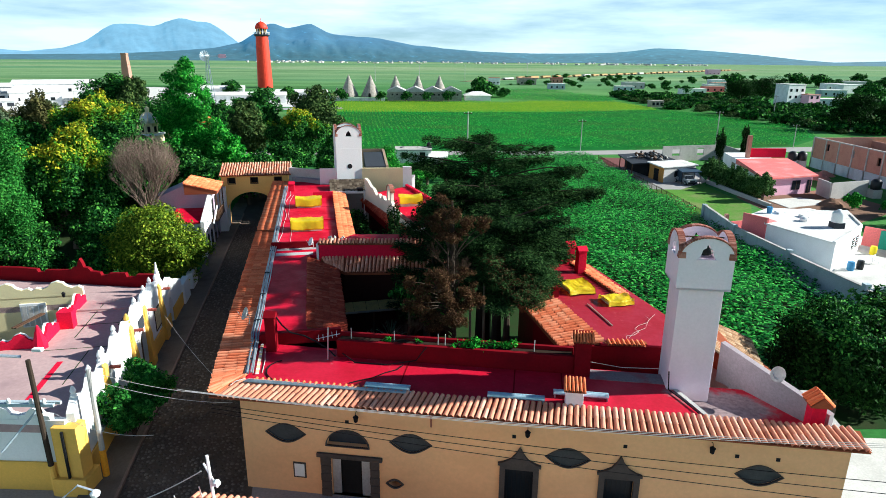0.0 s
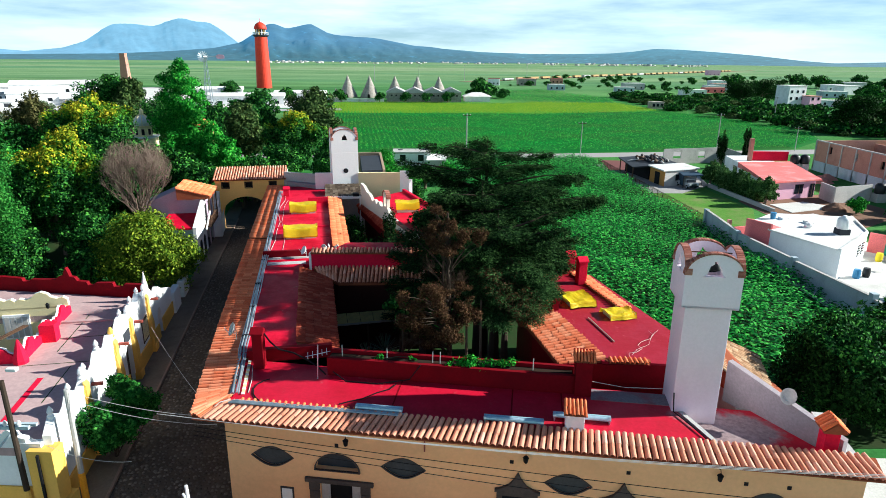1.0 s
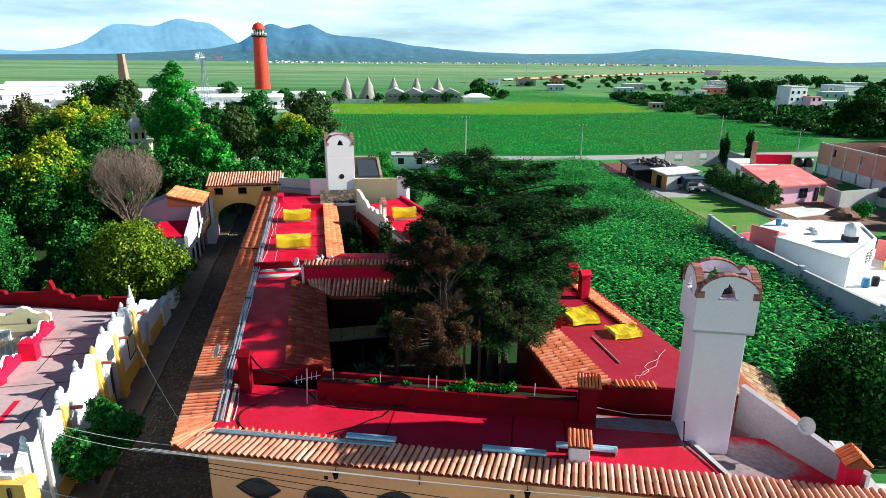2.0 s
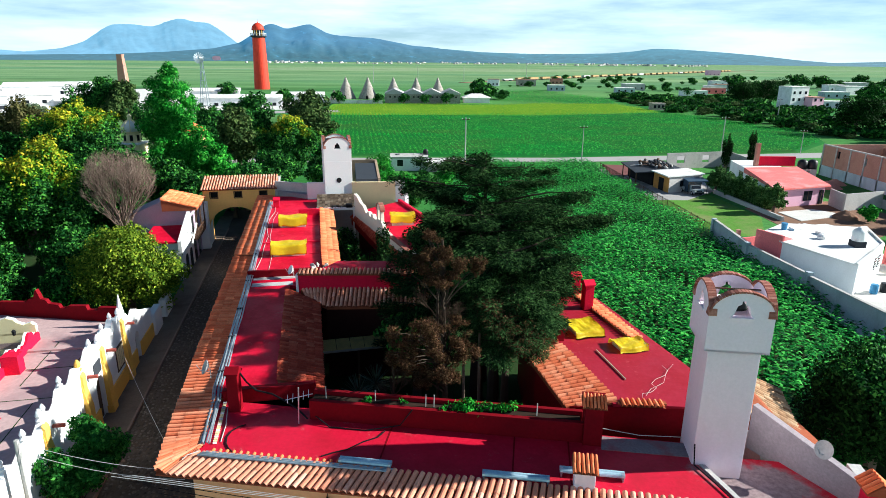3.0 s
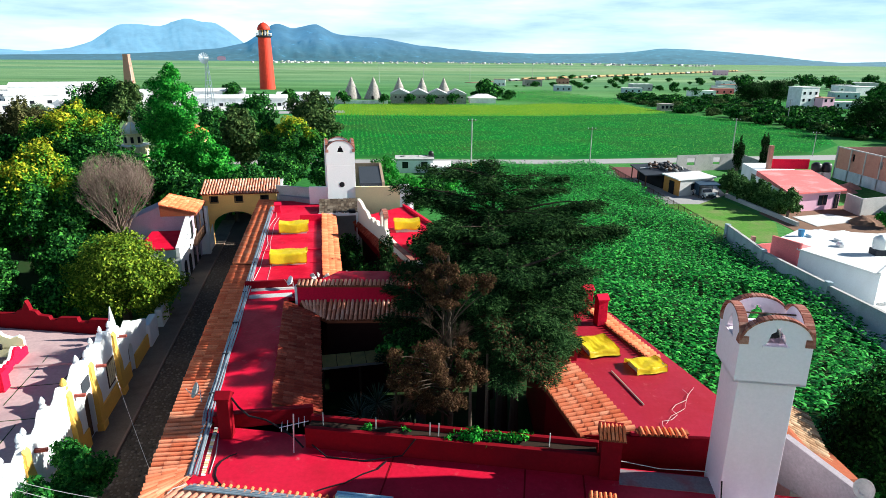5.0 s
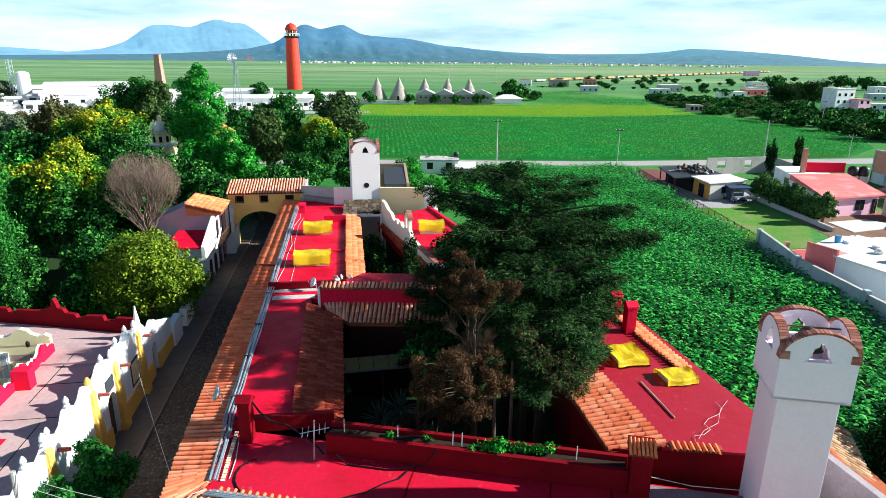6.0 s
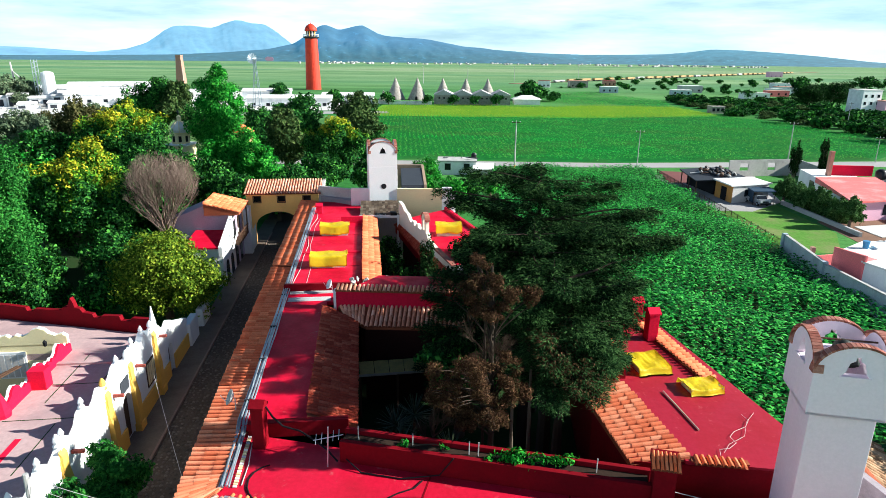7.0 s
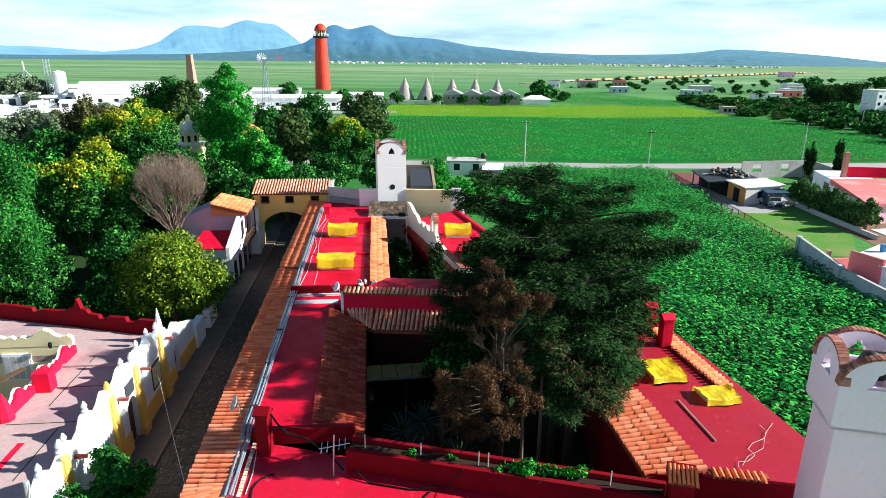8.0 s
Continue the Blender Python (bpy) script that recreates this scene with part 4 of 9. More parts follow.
def chimney(name, m, w, dpt, h, mat, label, cap="tile"):
    t = thing(name, m, label, "chimney")
    part("shaft", box(B(), -w / 2, w / 2, -dpt / 2, dpt / 2, 0, h, 0.02), mat, t)
    if cap == "tile":
        k = part("cap", prism(B(), [(-w / 2 - 0.08, -dpt / 2 - 0.1), (w / 2 + 0.08, -dpt / 2 - 0.1), (w / 2 + 0.08, dpt / 2 + 0.05), (-w / 2 - 0.08, dpt / 2 + 0.05)], h, [h + 0.05, h + 0.05, h + 0.3, h + 0.3]), M_channel, t)
        tiled_slope(k, (-w / 2 - 0.1, -dpt / 2 - 0.14, h + 0.06), (w / 2 + 0.1, -dpt / 2 - 0.14, h + 0.06), (-w / 2 - 0.1, dpt / 2 + 0.05, h + 0.32), (w / 2 + 0.1, dpt / 2 + 0.05, h + 0.32), 0.17, 0.4)
    elif cap == "gable":
        bm = B()
        e = w / 2 + 0.14
        for sgn in (-1, 1):
            prism(bm, [(0, -dpt / 2 - 0.12), (sgn * e, -dpt / 2 - 0.12), (sgn * e, dpt / 2 + 0.12), (0, dpt / 2 + 0.12)], h - 0.02, [h + 0.42, h + 0.06, h + 0.06, h + 0.42])
        k = part("cap", bm, M_channel, t)
        y0, y1 = -dpt / 2 - 0.16, dpt / 2 + 0.16
        tiled_slope(k, (-e - 0.03, y1, h + 0.08), (-e - 0.03, y0, h + 0.08), (0, y1, h + 0.46), (0, y0, h + 0.46), 0.2, 0.4)
        tiled_slope(k, (e + 0.03, y0, h + 0.08), (e + 0.03, y1, h + 0.08), (0, y0, h + 0.46), (0, y1, h + 0.46), 0.2, 0.4)
    elif cap == "ridge":
        bm = B()
        for sgn in (-1, 1):
            prism(bm, [(-w / 2 - 0.06, 0), (w / 2 + 0.06, 0), (w / 2 + 0.06, sgn * (dpt / 2 + 0.06)), (-w / 2 - 0.06, sgn * (dpt / 2 + 0.06))], h - 0.02, [h + 0.3, h + 0.3, h + 0.05, h + 0.05])
        part("cap", bm, mat, t)
    else:
        part("cap", box(B(), -w / 2 - 0.05, w / 2 + 0.05, -dpt / 2 - 0.05, dpt / 2 + 0.05, h, h + 0.12, 0.03), mat, t)
    return t


chimney("roof_chimney", FRONT @ pose(15.05, 1.35, 5.4), 0.75, 0.6, 0.78, M_lilac, "small pale chimney with clay tile cap on the roof edge")
chimney("corner_chimney", FRONT @ pose(25.0, 1.65, 4.9), 0.55, 0.6, 1.3, M_red_wall, "red chimney with tiled gable cap at the roof corner", "gable")
chimney("pilaster_chimney", FRONT @ pose(0.05, 4.35, 5.4) @ pose(0, 0, 0, 0, 0, 8), 0.5, 0.5, 1.85, M_red_dark, "dark red square chimney stack at the inner roof corner", "ridge")


chimney("roof_chimney", WEST @ pose(2.35, 41.2, 5.9), 0.55, 0.55, 0.75, M_red_wall, "small red chimney near the bridge end of the roof", "ridge")


# lilac wall on the east edge of the roof, stepping down
def east_edge():
    t = thing("east_roof_wall", FRONT @ Matrix.Translation((0, 0, 5.2)), "pale sloping parapet wall with cables and a dish", "wall")
    bm = wall(B(), (25.7, 1.6), (22.5, 6.1), -0.5, 0.6, 0.3, 1.55)
    part("wall_face", bm, M_greypink, t)
    bm = B()
    tube(bm, [(25.45, 1.7, 0.1), (24.9, 2.4, 0.45), (24.2, 3.4, 0.75), (23.4, 4.6, 1.05), (22.6, 5.75, 1.35)], 0.035, 5)
    part("black_hose", bm, M_cable, t)
    return t


east_edge()


def dish(m, r, label, mat=None):
    t = thing("satellite_dish", m, label, "satellite dish")
    bm = B()
    lathe(bm, [(0.001, 0.0), (r * 0.5, 0.04), (r * 0.85, 0.12), (r, 0.18), (r * 1.0, 0.20), (r * 0.84, 0.14), (r * 0.4, 0.05), (0.001, 0.02)], 20)
    bmesh.ops.transform(bm, matrix=pose(0, 0, 0.55, 65, 0, 0), verts=bm.verts[:])
    part("reflector", bm, mat or M_greyw, t, smooth=True)
    part("arm", tube(B(), [(0, 0, 0.35), (0, -0.35, 0.5), (0, -0.5, 0.78)], 0.018, 5), M_steel, t)
    part("mast", tube(B(), [(0, 0.05, 0), (0, 0.05, 0.55)], 0.025, 6), M_steel, t)
    return t


dish(FRONT @ pose(24.1, 3.35, 5.95, 0, 0, -60), 0.36, "round white satellite dish on the sloping wall")


# ---- bell towers ----
def bell_tower(name, m, w, hs, hh, over, mat, label, bell_mat):
    """Square shaft, a wider head with four arched gables edged in brick, and a bell-shaped opening on each side."""
    t = thing(name, m, label, "bell tower")
    part("shaft", box(B(), -w / 2, w / 2, -w / 2, w / 2, -0.5, hs, 0.025), mat, t)
    W = w / 2 + over
    if over > 0.05:
        part("corbel", prism(B(), [(-W, -W), (W, -W), (W, W), (-W, W)], hs, hs + 0.08), mat, t)
    th = 0.22
    spring = hs + hh
    rise = W * 0.82
    gable = [(-W, hs + 0.0), (W, hs + 0.0)] + [(W * math.cos(math.pi * k / 16), spring + rise * math.sin(math.pi * k / 16)) for k in range(17)]
    bell = [(-0.36, 0), (0.36, 0), (0.28, 0.12), (0.2, 0.42), (0.07, 0.5), (0.06, 0.62), (-0.06, 0.62), (-0.07, 0.5), (-0.2, 0.42), (-0.28, 0.12)]
    bz = spring - 0.02
    for k in range(4):
        turn = pose(0, 0, 0, 0, 0, 90 * k)
        g = [(x * (1 if k % 2 == 0 else (W - th) / W), z) for x, z in gable]
        bm = holed(B(), g, [[(x, z + bz) for x, z in bell]], th, Matrix.Translation((0, -W, 0)))
        bmesh.ops.transform(bm, matrix=turn, verts=bm.verts[:])
        gp = part("gable", bm, mat, t)
        bm = B()
        n = 30
        for j in range(n):
            a = math.pi * (j + 0.5) / n
            c = Vector(((W + 0.0) * math.cos(a), -W + th / 2, spring + rise * math.sin(a)))
            nrm = Vector((math.cos(a) / W, 0, math.sin(a) / rise)).normalized()
            ang = math.atan2(nrm.x, nrm.z)
            ln = 0.94 * math.pi * (W + rise) / 2 / n
            obox(bm, turn @ Matrix.Translation(c) @ Matrix.Rotation(ang, 4, "Y") @ Matrix.Translation((0, 0, -0.02)), ln, th + 0.07, 0.065)
        part("brick_coping", bm, M_brickc, gp, "arched coping of red bricks")
        bm = B()
        if over > 0.05:
            box(bm, -0.42, 0.42, -W - 0.05, -W + 0.02, bz - 0.07, bz)
            bmesh.ops.transform(bm, matrix=turn, verts=bm.verts[:])
            part("sill", bm, mat, gp)
    # Near-black floor stands in for the shade behind the bell openings.
    box_part("head_floor", M_trough_shade, t, -W + th, W - th, -W + th, W - th, hs + 0.1, hs + 0.22)
    part("bell", lathe(B(), [(0.52, -0.05), (0.47, 0.05), (0.33, 0.28), (0.27, 0.52), (0.15, 0.62), (0.05, 0.66)], 16, (0, 0, spring + 0.02)), bell_mat, t, "small dark bronze bell", smooth=True)
    part("bell_beam", tube(B(), [(-W + th, 0, spring + 0.66), (W - th, 0, spring + 0.66)], 0.03, 6), M_wood, t)
    return t


M_bronze = surface("dark_bronze", (0.035, 0.04, 0.033), rough=0.6, metal=0.3)
bell_tower("bell_tower", pose(11.36, 25.40, 5.35, 0, 0, -7.9), 1.86, 5.0, 1.42, 0.20, M_lilac, "pale pink square bell tower with brick-edged arched gables", M_bronze)
tw = bell_tower("bell_tower", pose(-10.95, 70.6, 5.4, 0, 0, 14.5), 2.9, 4.6, 1.35, 0.0, M_white, "white bell tower with brick coping and round porthole", M_bronze)
# Black fill in the head in place of shade behind its openings.
box_part("black_head_fill", M_blackhole, tw, -1.15, 1.15, -1.15, 1.15, 4.9, 6.75)
bmp = lathe(B(), [(0.20, -0.03), (0.27, -0.02), (0.27, 0.02), (0.20, 0.03)], 16)
bmesh.ops.transform(bmp, matrix=pose(0.05, -1.45, 2.6, 90, 0, 0), verts=bmp.verts[:])
ph = part("porthole", bmp, M_blackhole, tw, "round dark porthole")


# ---- hacienda, west wing along the lane ----
def west_wing():
    t = thing("hacienda_west_wing", WEST, "long ochre wing with red flat roofs and clay tile eaves", "building")
    part("lane_wall", box(B(), 1.2, 1.6, 0.6, 47.5, -0.3, 5.3), M_ochre, t)
    part("eave_soffit", box(B(), 0.1, 1.25, 0.3, 47.2, 5.0, 5.06), M_wood, t)
    part("inner_wall", box(B(), 5.9, 6.2, 4.6, 16.2, -0.2, 5.45), M_red_dark, t)
    part("end_wall", box(B(), 1.95, 6.1, 3.95, 4.3, 5.3, 5.98, 0.02), M_red_dark, t)
    part("inner_wall_upper", box(B(), 6.5, 6.85, 17.5, 40.0, -0.2, 5.9), M_courtshade, t)
    part("roof", prism(B(), [(1.5, 4.2), (4.4, 4.2), (4.4, 18.0), (1.5, 18.0)], 5.5, 5.80), M_red_roof, t, "red coated flat roof beside the lane")
    bm = B()
    prism(bm, [(1.45, 18.0), (7.4, 18.0), (7.0, 20.2), (1.45, 20.2)], 5.5, 5.75)
    part("roof", bm, M_red_roof, t)
    r2 = part("roof", prism(B(), [(1.5, 20.2), (6.6, 20.2), (6.6, 41.0), (1.5, 41.0)], 5.4, 5.9), M_red_roof, t, "red coated flat roof with skylights")
    box_part("roof_step", M_red_dark, t, 1.5, 6.6, 20.0, 20.25, 5.7, 6.25)
    box_part("screed_strip", M_greyw, t, 1.9, 4.6, 18.2, 18.9, 5.74, 5.765, label="pale worn screed on the roof joint")
    box_part("screed_strip", M_greyw, t, 1.9, 6.4, 19.5, 20.0, 5.74, 5.77)
    box_part("roof_ridge", M_red_wall, t, 1.8, 6.5, 27.9, 28.2, 5.88, 5.98)
    for s in (24.6, 33.2):
        box_part("roof_seam", M_red_dark, r2, 1.6, 6.4, s, s + 0.05, 5.9, 5.912)
    box_part("low_wall", M_red_wall, t, 4.6, 6.6, 37.2, 37.5, 5.9, 6.5)
    e1 = part("eave_roof", prism(B(), [(0.0, -0.4), (1.55, 1.4), (1.55, 8.0), (1.55, 25.2), (0.0, 25.2), (0.0, 8.0)], 5.0, [5.26, 5.42, 5.66, 5.70, 5.54, 5.50]), M_channel, t)
    e2 = part("eave_roof", prism(B(), [(0.05, 25.25), (1.6, 25.25), (1.6, 47.2), (0.05, 47.2)], 5.0, [5.86, 5.83, 5.83, 5.86]), M_channel, t)
    box_part("eave_end", M_white, t, 0.02, 1.5, 25.0, 25.24, 5.1, 5.5)
    i1 = part("inner_eave", prism(B(), [(4.35, 4.35), (6.45, 4.3), (6.35, 15.2), (4.25, 17.0)], 5.3, [5.9, 5.44, 5.44, 5.9]), M_channel, t)
    i2 = part("inner_eave", prism(B(), [(6.62, 20.9), (7.9, 20.9), (7.9, 39.0), (6.62, 39.0)], 5.6, [6.15, 5.95, 5.95, 6.15]), M_channel, t)
    box_part("eave_end", M_white, t, 6.66, 7.8, 20.6, 20.88, 5.5, 6.0)
    return t, e1, e2, i1, i2


west, we1, we2, wi1, wi2 = west_wing()


def gutter():
    t = thing("roof_cable_run", WEST, "bundle of grey conduits and a gutter along the roof edge", "pipes")
    rng = random.Random(8)
    for k in range(5):
        pts = [(1.50 + 0.085 * k + 0.025 * math.sin(s * 0.9 + k * 2.1), s, z + 0.05 * (k % 2)) for s, z in ((0.55, 5.58), (2.0, 5.60), (3.9, 5.62), (4.5, 5.89), (7, 5.88), (10, 5.89), (13, 5.88), (17, 5.89), (20.0, 5.95), (21, 6.0), (24, 5.99), (28, 6.0), (32, 5.99), (37, 6.0), (40.5, 6.02), (43, 6.05))]
        part("conduit", tube(B(), pts, 0.042, 6), M_conduit, t, "" if k else "grey metal conduit")
    for s in (2.0, 6.0, 10.0, 14.0, 19.0, 25.0, 31.0, 37.0):
        box_part("clip", M_slate, t, 1.46, 1.80, s - 0.04, s + 0.04, 5.42 if s < 4 else 5.84, 5.66 if s < 4 else (6.0 if s < 20 else 6.05))
    for k in range(22):
        part("tile_end", tube(B(), [(1.95, 0.75 + 0.15 * k, 5.44), (2.10, 0.75 + 0.15 * k, 5.42)], 0.045, 6), M_cream if k % 3 else M_white, t)
    pts = [(2.25, 0.8, 5.43), (2.3, 2.0, 5.44), (2.2, 3.4, 5.44)]
    part("pale_cable", tube(B(), pts, 0.02, 5), M_cablew, t)
    pts = [(2.1 + 0.12 * math.sin(s * 0.5) + rng.uniform(-0.12, 0.12), s, 5.93) for s in range(21, 46, 3)]
    part("pale_cable", tube(B(), pts, 0.02, 5), M_cablew, t)
    pts = [(2.6 + 0.3 * math.sin(s * 0.3 + 1) + rng.uniform(-0.1, 0.1), s, 5.92) for s in range(21, 40, 3)]
    part("pale_cable", tube(B(), pts, 0.015, 5), M_cablew, t)
    return t


gutter()


def skylight(m, w, d, h, seed, label):
    """A roof light covered with a sagging yellow tarpaulin."""
    t = thing("covered_skylight", m, label, "skylight", "skylights under yellow tarps")
    box_part("kerb", M_greyw, t, -w / 2 + 0.05, w / 2 - 0.05, -d / 2 + 0.05, d / 2 - 0.05, 0, h - 0.16)
    rng = random.Random(seed)
    nx, ny = 26, 22
    bm = B()
    grid = []
    ph = [rng.uniform(0, 6) for _ in range(4)]
    for j in range(ny + 1):
        line = []
        for i in range(nx + 1):
            u, v = i / nx, j / ny
            x = (u - 0.5) * (w + 0.2)
            y = (v - 0.55) * d * 1.8
            z = h + 0.02 + 0.10 * abs(2 * u - 1) ** 2 - 0.05
            edge = max(0.0, -y - d / 2)
            if edge > 0:
                y = -d / 2 - edge * 0.25
                z -= edge * 0.95
            edge = max(0.0, y - d / 2)
            if edge > 0:
                y = d / 2 + edge * 0.3
                z -= edge * 0.9
            z += 0.03 * math.sin(9 * u + 3 * v + ph[0]) + 0.022 * math.sin(15 * v - 7 * u + ph[1]) + 0.06 * abs(noise.noise(Vector((u * 5 + v * 2, v * 4 - u * 3, seed)))) + 0.03 * noise.noise(Vector((u * 11, v * 11, seed)))
            y += 0.05 * math.sin(8 * u + ph[2]) * (1 - v)
            line.append(bm.verts.new((x, y, max(0.06, z))))
        grid.append(line)
    for j in range(ny):
        for i in range(nx):
            bm.faces.new((grid[j][i], grid[j][i + 1], grid[j + 1][i + 1], grid[j + 1][i]))
    bmesh.ops.solidify(bm, geom=bm.faces[:], thickness=0.012)
    part("tarpaulin", bm, M_tarp, t, "creased bright yellow tarpaulin", smooth=True)
    for sx in (-1, 1):
        bm = tube(B(), [(sx * (w / 2 + 0.02), -d / 2, h - 0.02), (sx * (w / 2 + 0.02), d / 2, h - 0.02)], 0.03, 6)
        part("edge_rail", bm, M_steel, t)
    return t


skylight(WEST @ pose(4.15, 25.0, 5.9), 2.5, 1.5, 0.85, 1, "flat roof light under a sagging yellow tarpaulin on the red roof")
skylight(WEST @ pose(4.2, 33.6, 5.9), 2.3, 1.5, 0.85, 2, "roof light with draped yellow tarpaulin beside a low red wall")


def roof_dish_and_aerials():
    dish(WEST @ pose(1.35, 4.6, 6.35, 0, 0, -75), 0.34, "grey satellite dish on a mast by the chimney")
    dish(WEST @ pose(4.6, 19.6, 5.75, 0, 0, -70), 0.34, "white satellite dish on the red roof", M_farwhite)
    t = thing("tv_aerial", FRONT @ pose(3.2, 3.7, 5.4, 0, 0, 20), "thin metal television aerial on the roof", "aerial")
    part("mast", tube(B(), [(0, 0, 0), (0.08, 0.1, 1.7)], 0.03, 6), M_steel, t)
    part("boom", tube(B(), [(-0.5, 0.1, 1.15), (0.65, 0.05, 1.35)], 0.018, 5), M_steel, t)
    for k in range(5):
        x = -0.4 + 0.22 * k
        part("element", tube(B(), [(x, -0.25, 1.17 + 0.17 * (x + 0.5)), (x, 0.45, 1.17 + 0.17 * (x + 0.5))], 0.012, 5), M_steel, t)
    t = thing("roof_hose", FRONT @ Matrix.Translation((0, 0, 5.42)), "black hoses lying across the red roof", "hose")
    part("hose", tube(B(), [(0.2, 4.5, 1.9), (0.6, 4.45, 1.35), (1.0, 4.5, 0.95), (1.7, 4.55, 0.8), (2.4, 4.35, 0.62), (3.0, 4.15, 0.42), (3.5, 4.0, 0.05)], 0.04, 6), M_cable, t)
    part("hose", tube(B(), [(1.0, 3.25, 0.01), (0.78, 3.05, 0.01), (0.62, 2.7, 0.01), (0.62, 2.3, 0.01), (0.8, 1.85, 0.01), (1.05, 1.55, 0.01), (1.3, 1.35, 0.01)], 0.03, 5), M_cable, t)
    part("hose", tube(B(), [(3.9, 3.9, 0.3), (4.6, 3.6, 0.02), (6.2, 3.6, 0.02), (7.6, 3.9, 0.2), (8.1, 4.05, 0.9)], 0.03, 5), M_cable, t)
    part("hose", tube(B(), [(7.0, 3.7, 0.01), (6.8, 3.2, 0.01), (6.3, 2.8, 0.01), (5.8, 2.2, 0.01), (5.3, 1.9, 0.01), (4.9, 1.6, 0.01)], 0.03, 5), M_cable, t)
    part("thin_wire", tube(B(), [(16.0, 4.5, 0.5), (17.5, 4.5, 0.32), (19.2, 4.5, 0.4)], 0.015, 5), M_cablew, t)
    part("hose", tube(B(), [(19.35, 3.3, 0.9), (19.4, 3.2, 0.05), (19.9, 2.2, 0.05), (20.3, 1.3, 0.04)], 0.03, 5), M_cable, t)


roof_dish_and_aerials()


def solar_tubes(m, ln, label):
    """Long cylindrical tanks lying in a frame at the roof edge."""
    t = thing("pipe_bundle", m, label, "pipes", "pipe bundles on the roof edge")
    for k in range(2):
        bm = tube(B(), [(0, 0.17 * k, 0.20 - 0.02 * k), (ln, 0.17 * k, 0.20 - 0.02 * k)], 0.095, 10)
        part("pipe", bm, M_pipe, t, smooth=False)
    for x in (0.06, ln - 0.06):
        box_part("bracket", M_steel, t, x - 0.03, x + 0.03, -0.12, 0.32, 0.0, 0.11)
        bm = tube(B(), [(x - 0.05, 0, 0.2), (x + 0.05, 0, 0.2)], 0.115, 10)
        part("collar", bm, M_steel, t)
    return t


solar_tubes(FRONT @ pose(5.75, 1.24, 5.4), 2.05, "pair of pale blue metal pipes on brackets")
solar_tubes(FRONT @ pose(11.3, 1.24, 5.4), 2.5, "pair of pale blue metal pipes at the roof edge")
solar_tubes(FRONT @ pose(14.2, 1.9, 5.4), 2.4, "pair of pale blue metal pipes behind the chimney")
box_pts = thing("roof_gutter", FRONT @ Matrix.Translation((0, 0, 5.42)), "grey metal gutter along the top of the tiles", "gutter")
for k in range(3):
    part("conduit", tube(B(), [(0.15 + 0.05 * k, 0.80 + 0.08 * k, 0.14), (2.5, 0.84 + 0.08 * k, 0.13), (5.0, 0.87 + 0.08 * k, 0.13), (7.7, 0.92 + 0.08 * k, 0.13)], 0.04, 6), M_conduit, box_pts, "" if k else "pale zinc conduit on the tile tops")
part("gutter", box(B(), 0.3, 7.9, 1.10, 1.20, -0.02, 0.08, 0.01), M_steel, box_pts)
for k in range(26):
    tb = tube(B(), [(0.55 + 0.285 * k, 1.20, 0.03), (0.55 + 0.285 * k, 1.36, 0.05)], 0.07, 8)
    part("tile_end", tb, M_tile_i, box_pts)
tube_end = tube(B(), [(0.1, 1.0, 0.15), (-0.25, 0.75, 0.12), (-0.4, 0.6, 0.0)], 0.02, 5)
part("loose_cable", tube_end, M_cablew, box_pts)


# ---- cross wing between the courtyards ----
def cross_wing():
    t = thing("cross_wing", pose(0, 0, 0), "bright red cross wing with tiled ridge and lean-to roof", "building")
    part("upper_wall", wall(B(), (-8.9, 42.05), (0.5, 42.35), 5.2, 6.9, 0.35), M_red_wall, t, "bright red wall above the lean-to")
    part("wall_edge", box(B(), -9.06, -8.9, 42.0, 42.42, 5.2, 6.95, 0.01), M_white, t)
    part("court_wall", wall(B(), (-7.0, 41.2), (0.5, 41.5), -0.2, 5.35, 0.3), M_courtshade, t)
    part("flat_roof", prism(B(), [(-9.0, 42.4), (0.5, 42.7), (0.3, 46.5), (-7.0, 46.3)], 5.9, 6.5), M_red_roof, t)
    c = part("ridge_cap", wall(B(), (-8.95, 42.0), (0.5, 42.3), 6.88, 6.98, 0.5), M_channel, t)
    tiled_slope(c, (-8.95, 41.95, 6.95), (0.5, 42.25, 6.95), (-8.95, 42.5, 7.12), (0.5, 42.8, 7.12), 0.26, 0.5, seed=21, mat=M_tile_pale)
    l = part("lean_to", prism(B(), [(-6.75, 40.35), (0.5, 40.75), (0.5, 42.3), (-8.85, 42.1)], 5.2, [5.34, 5.34, 5.9, 5.9]), M_channel, t)
    tiled_slope(l, (-6.85, 40.3, 5.38), (0.5, 40.7, 5.38), (-6.95, 42.1, 5.94), (0.5, 42.3, 5.94), 0.27, 0.46, seed=22, mat=M_tile_pale)
    tiled_slope(l, (-8.3, 41.5, 5.62), (-6.9, 40.35, 5.39), (-8.7, 42.0, 5.93), (-7.05, 42.08, 5.94), 0.27, 0.46, seed=23, mat=M_tile_pale)
    b = thing("fallen_slab", pose(-7.6, 45.9, 6.3, 8, 4, 20), "pale rubble heap on the roof corner", "rubble")
    rng = random.Random(3)
    for k in range(16):
        bm = B()
        bmesh.ops.create_icosphere(bm, subdivisions=1, radius=rng.uniform(0.07, 0.2), matrix=pose(rng.uniform(-1.3, 1.3), rng.uniform(-0.3, 0.3), rng.uniform(-0.1, 0.05), 20 * k, 10 * k, 30 * k) @ Matrix.Diagonal((1.3, 0.9, 0.45, 1)))
        part("stone", bm, M_greyw if k % 2 else M_concrete, b)
    return t


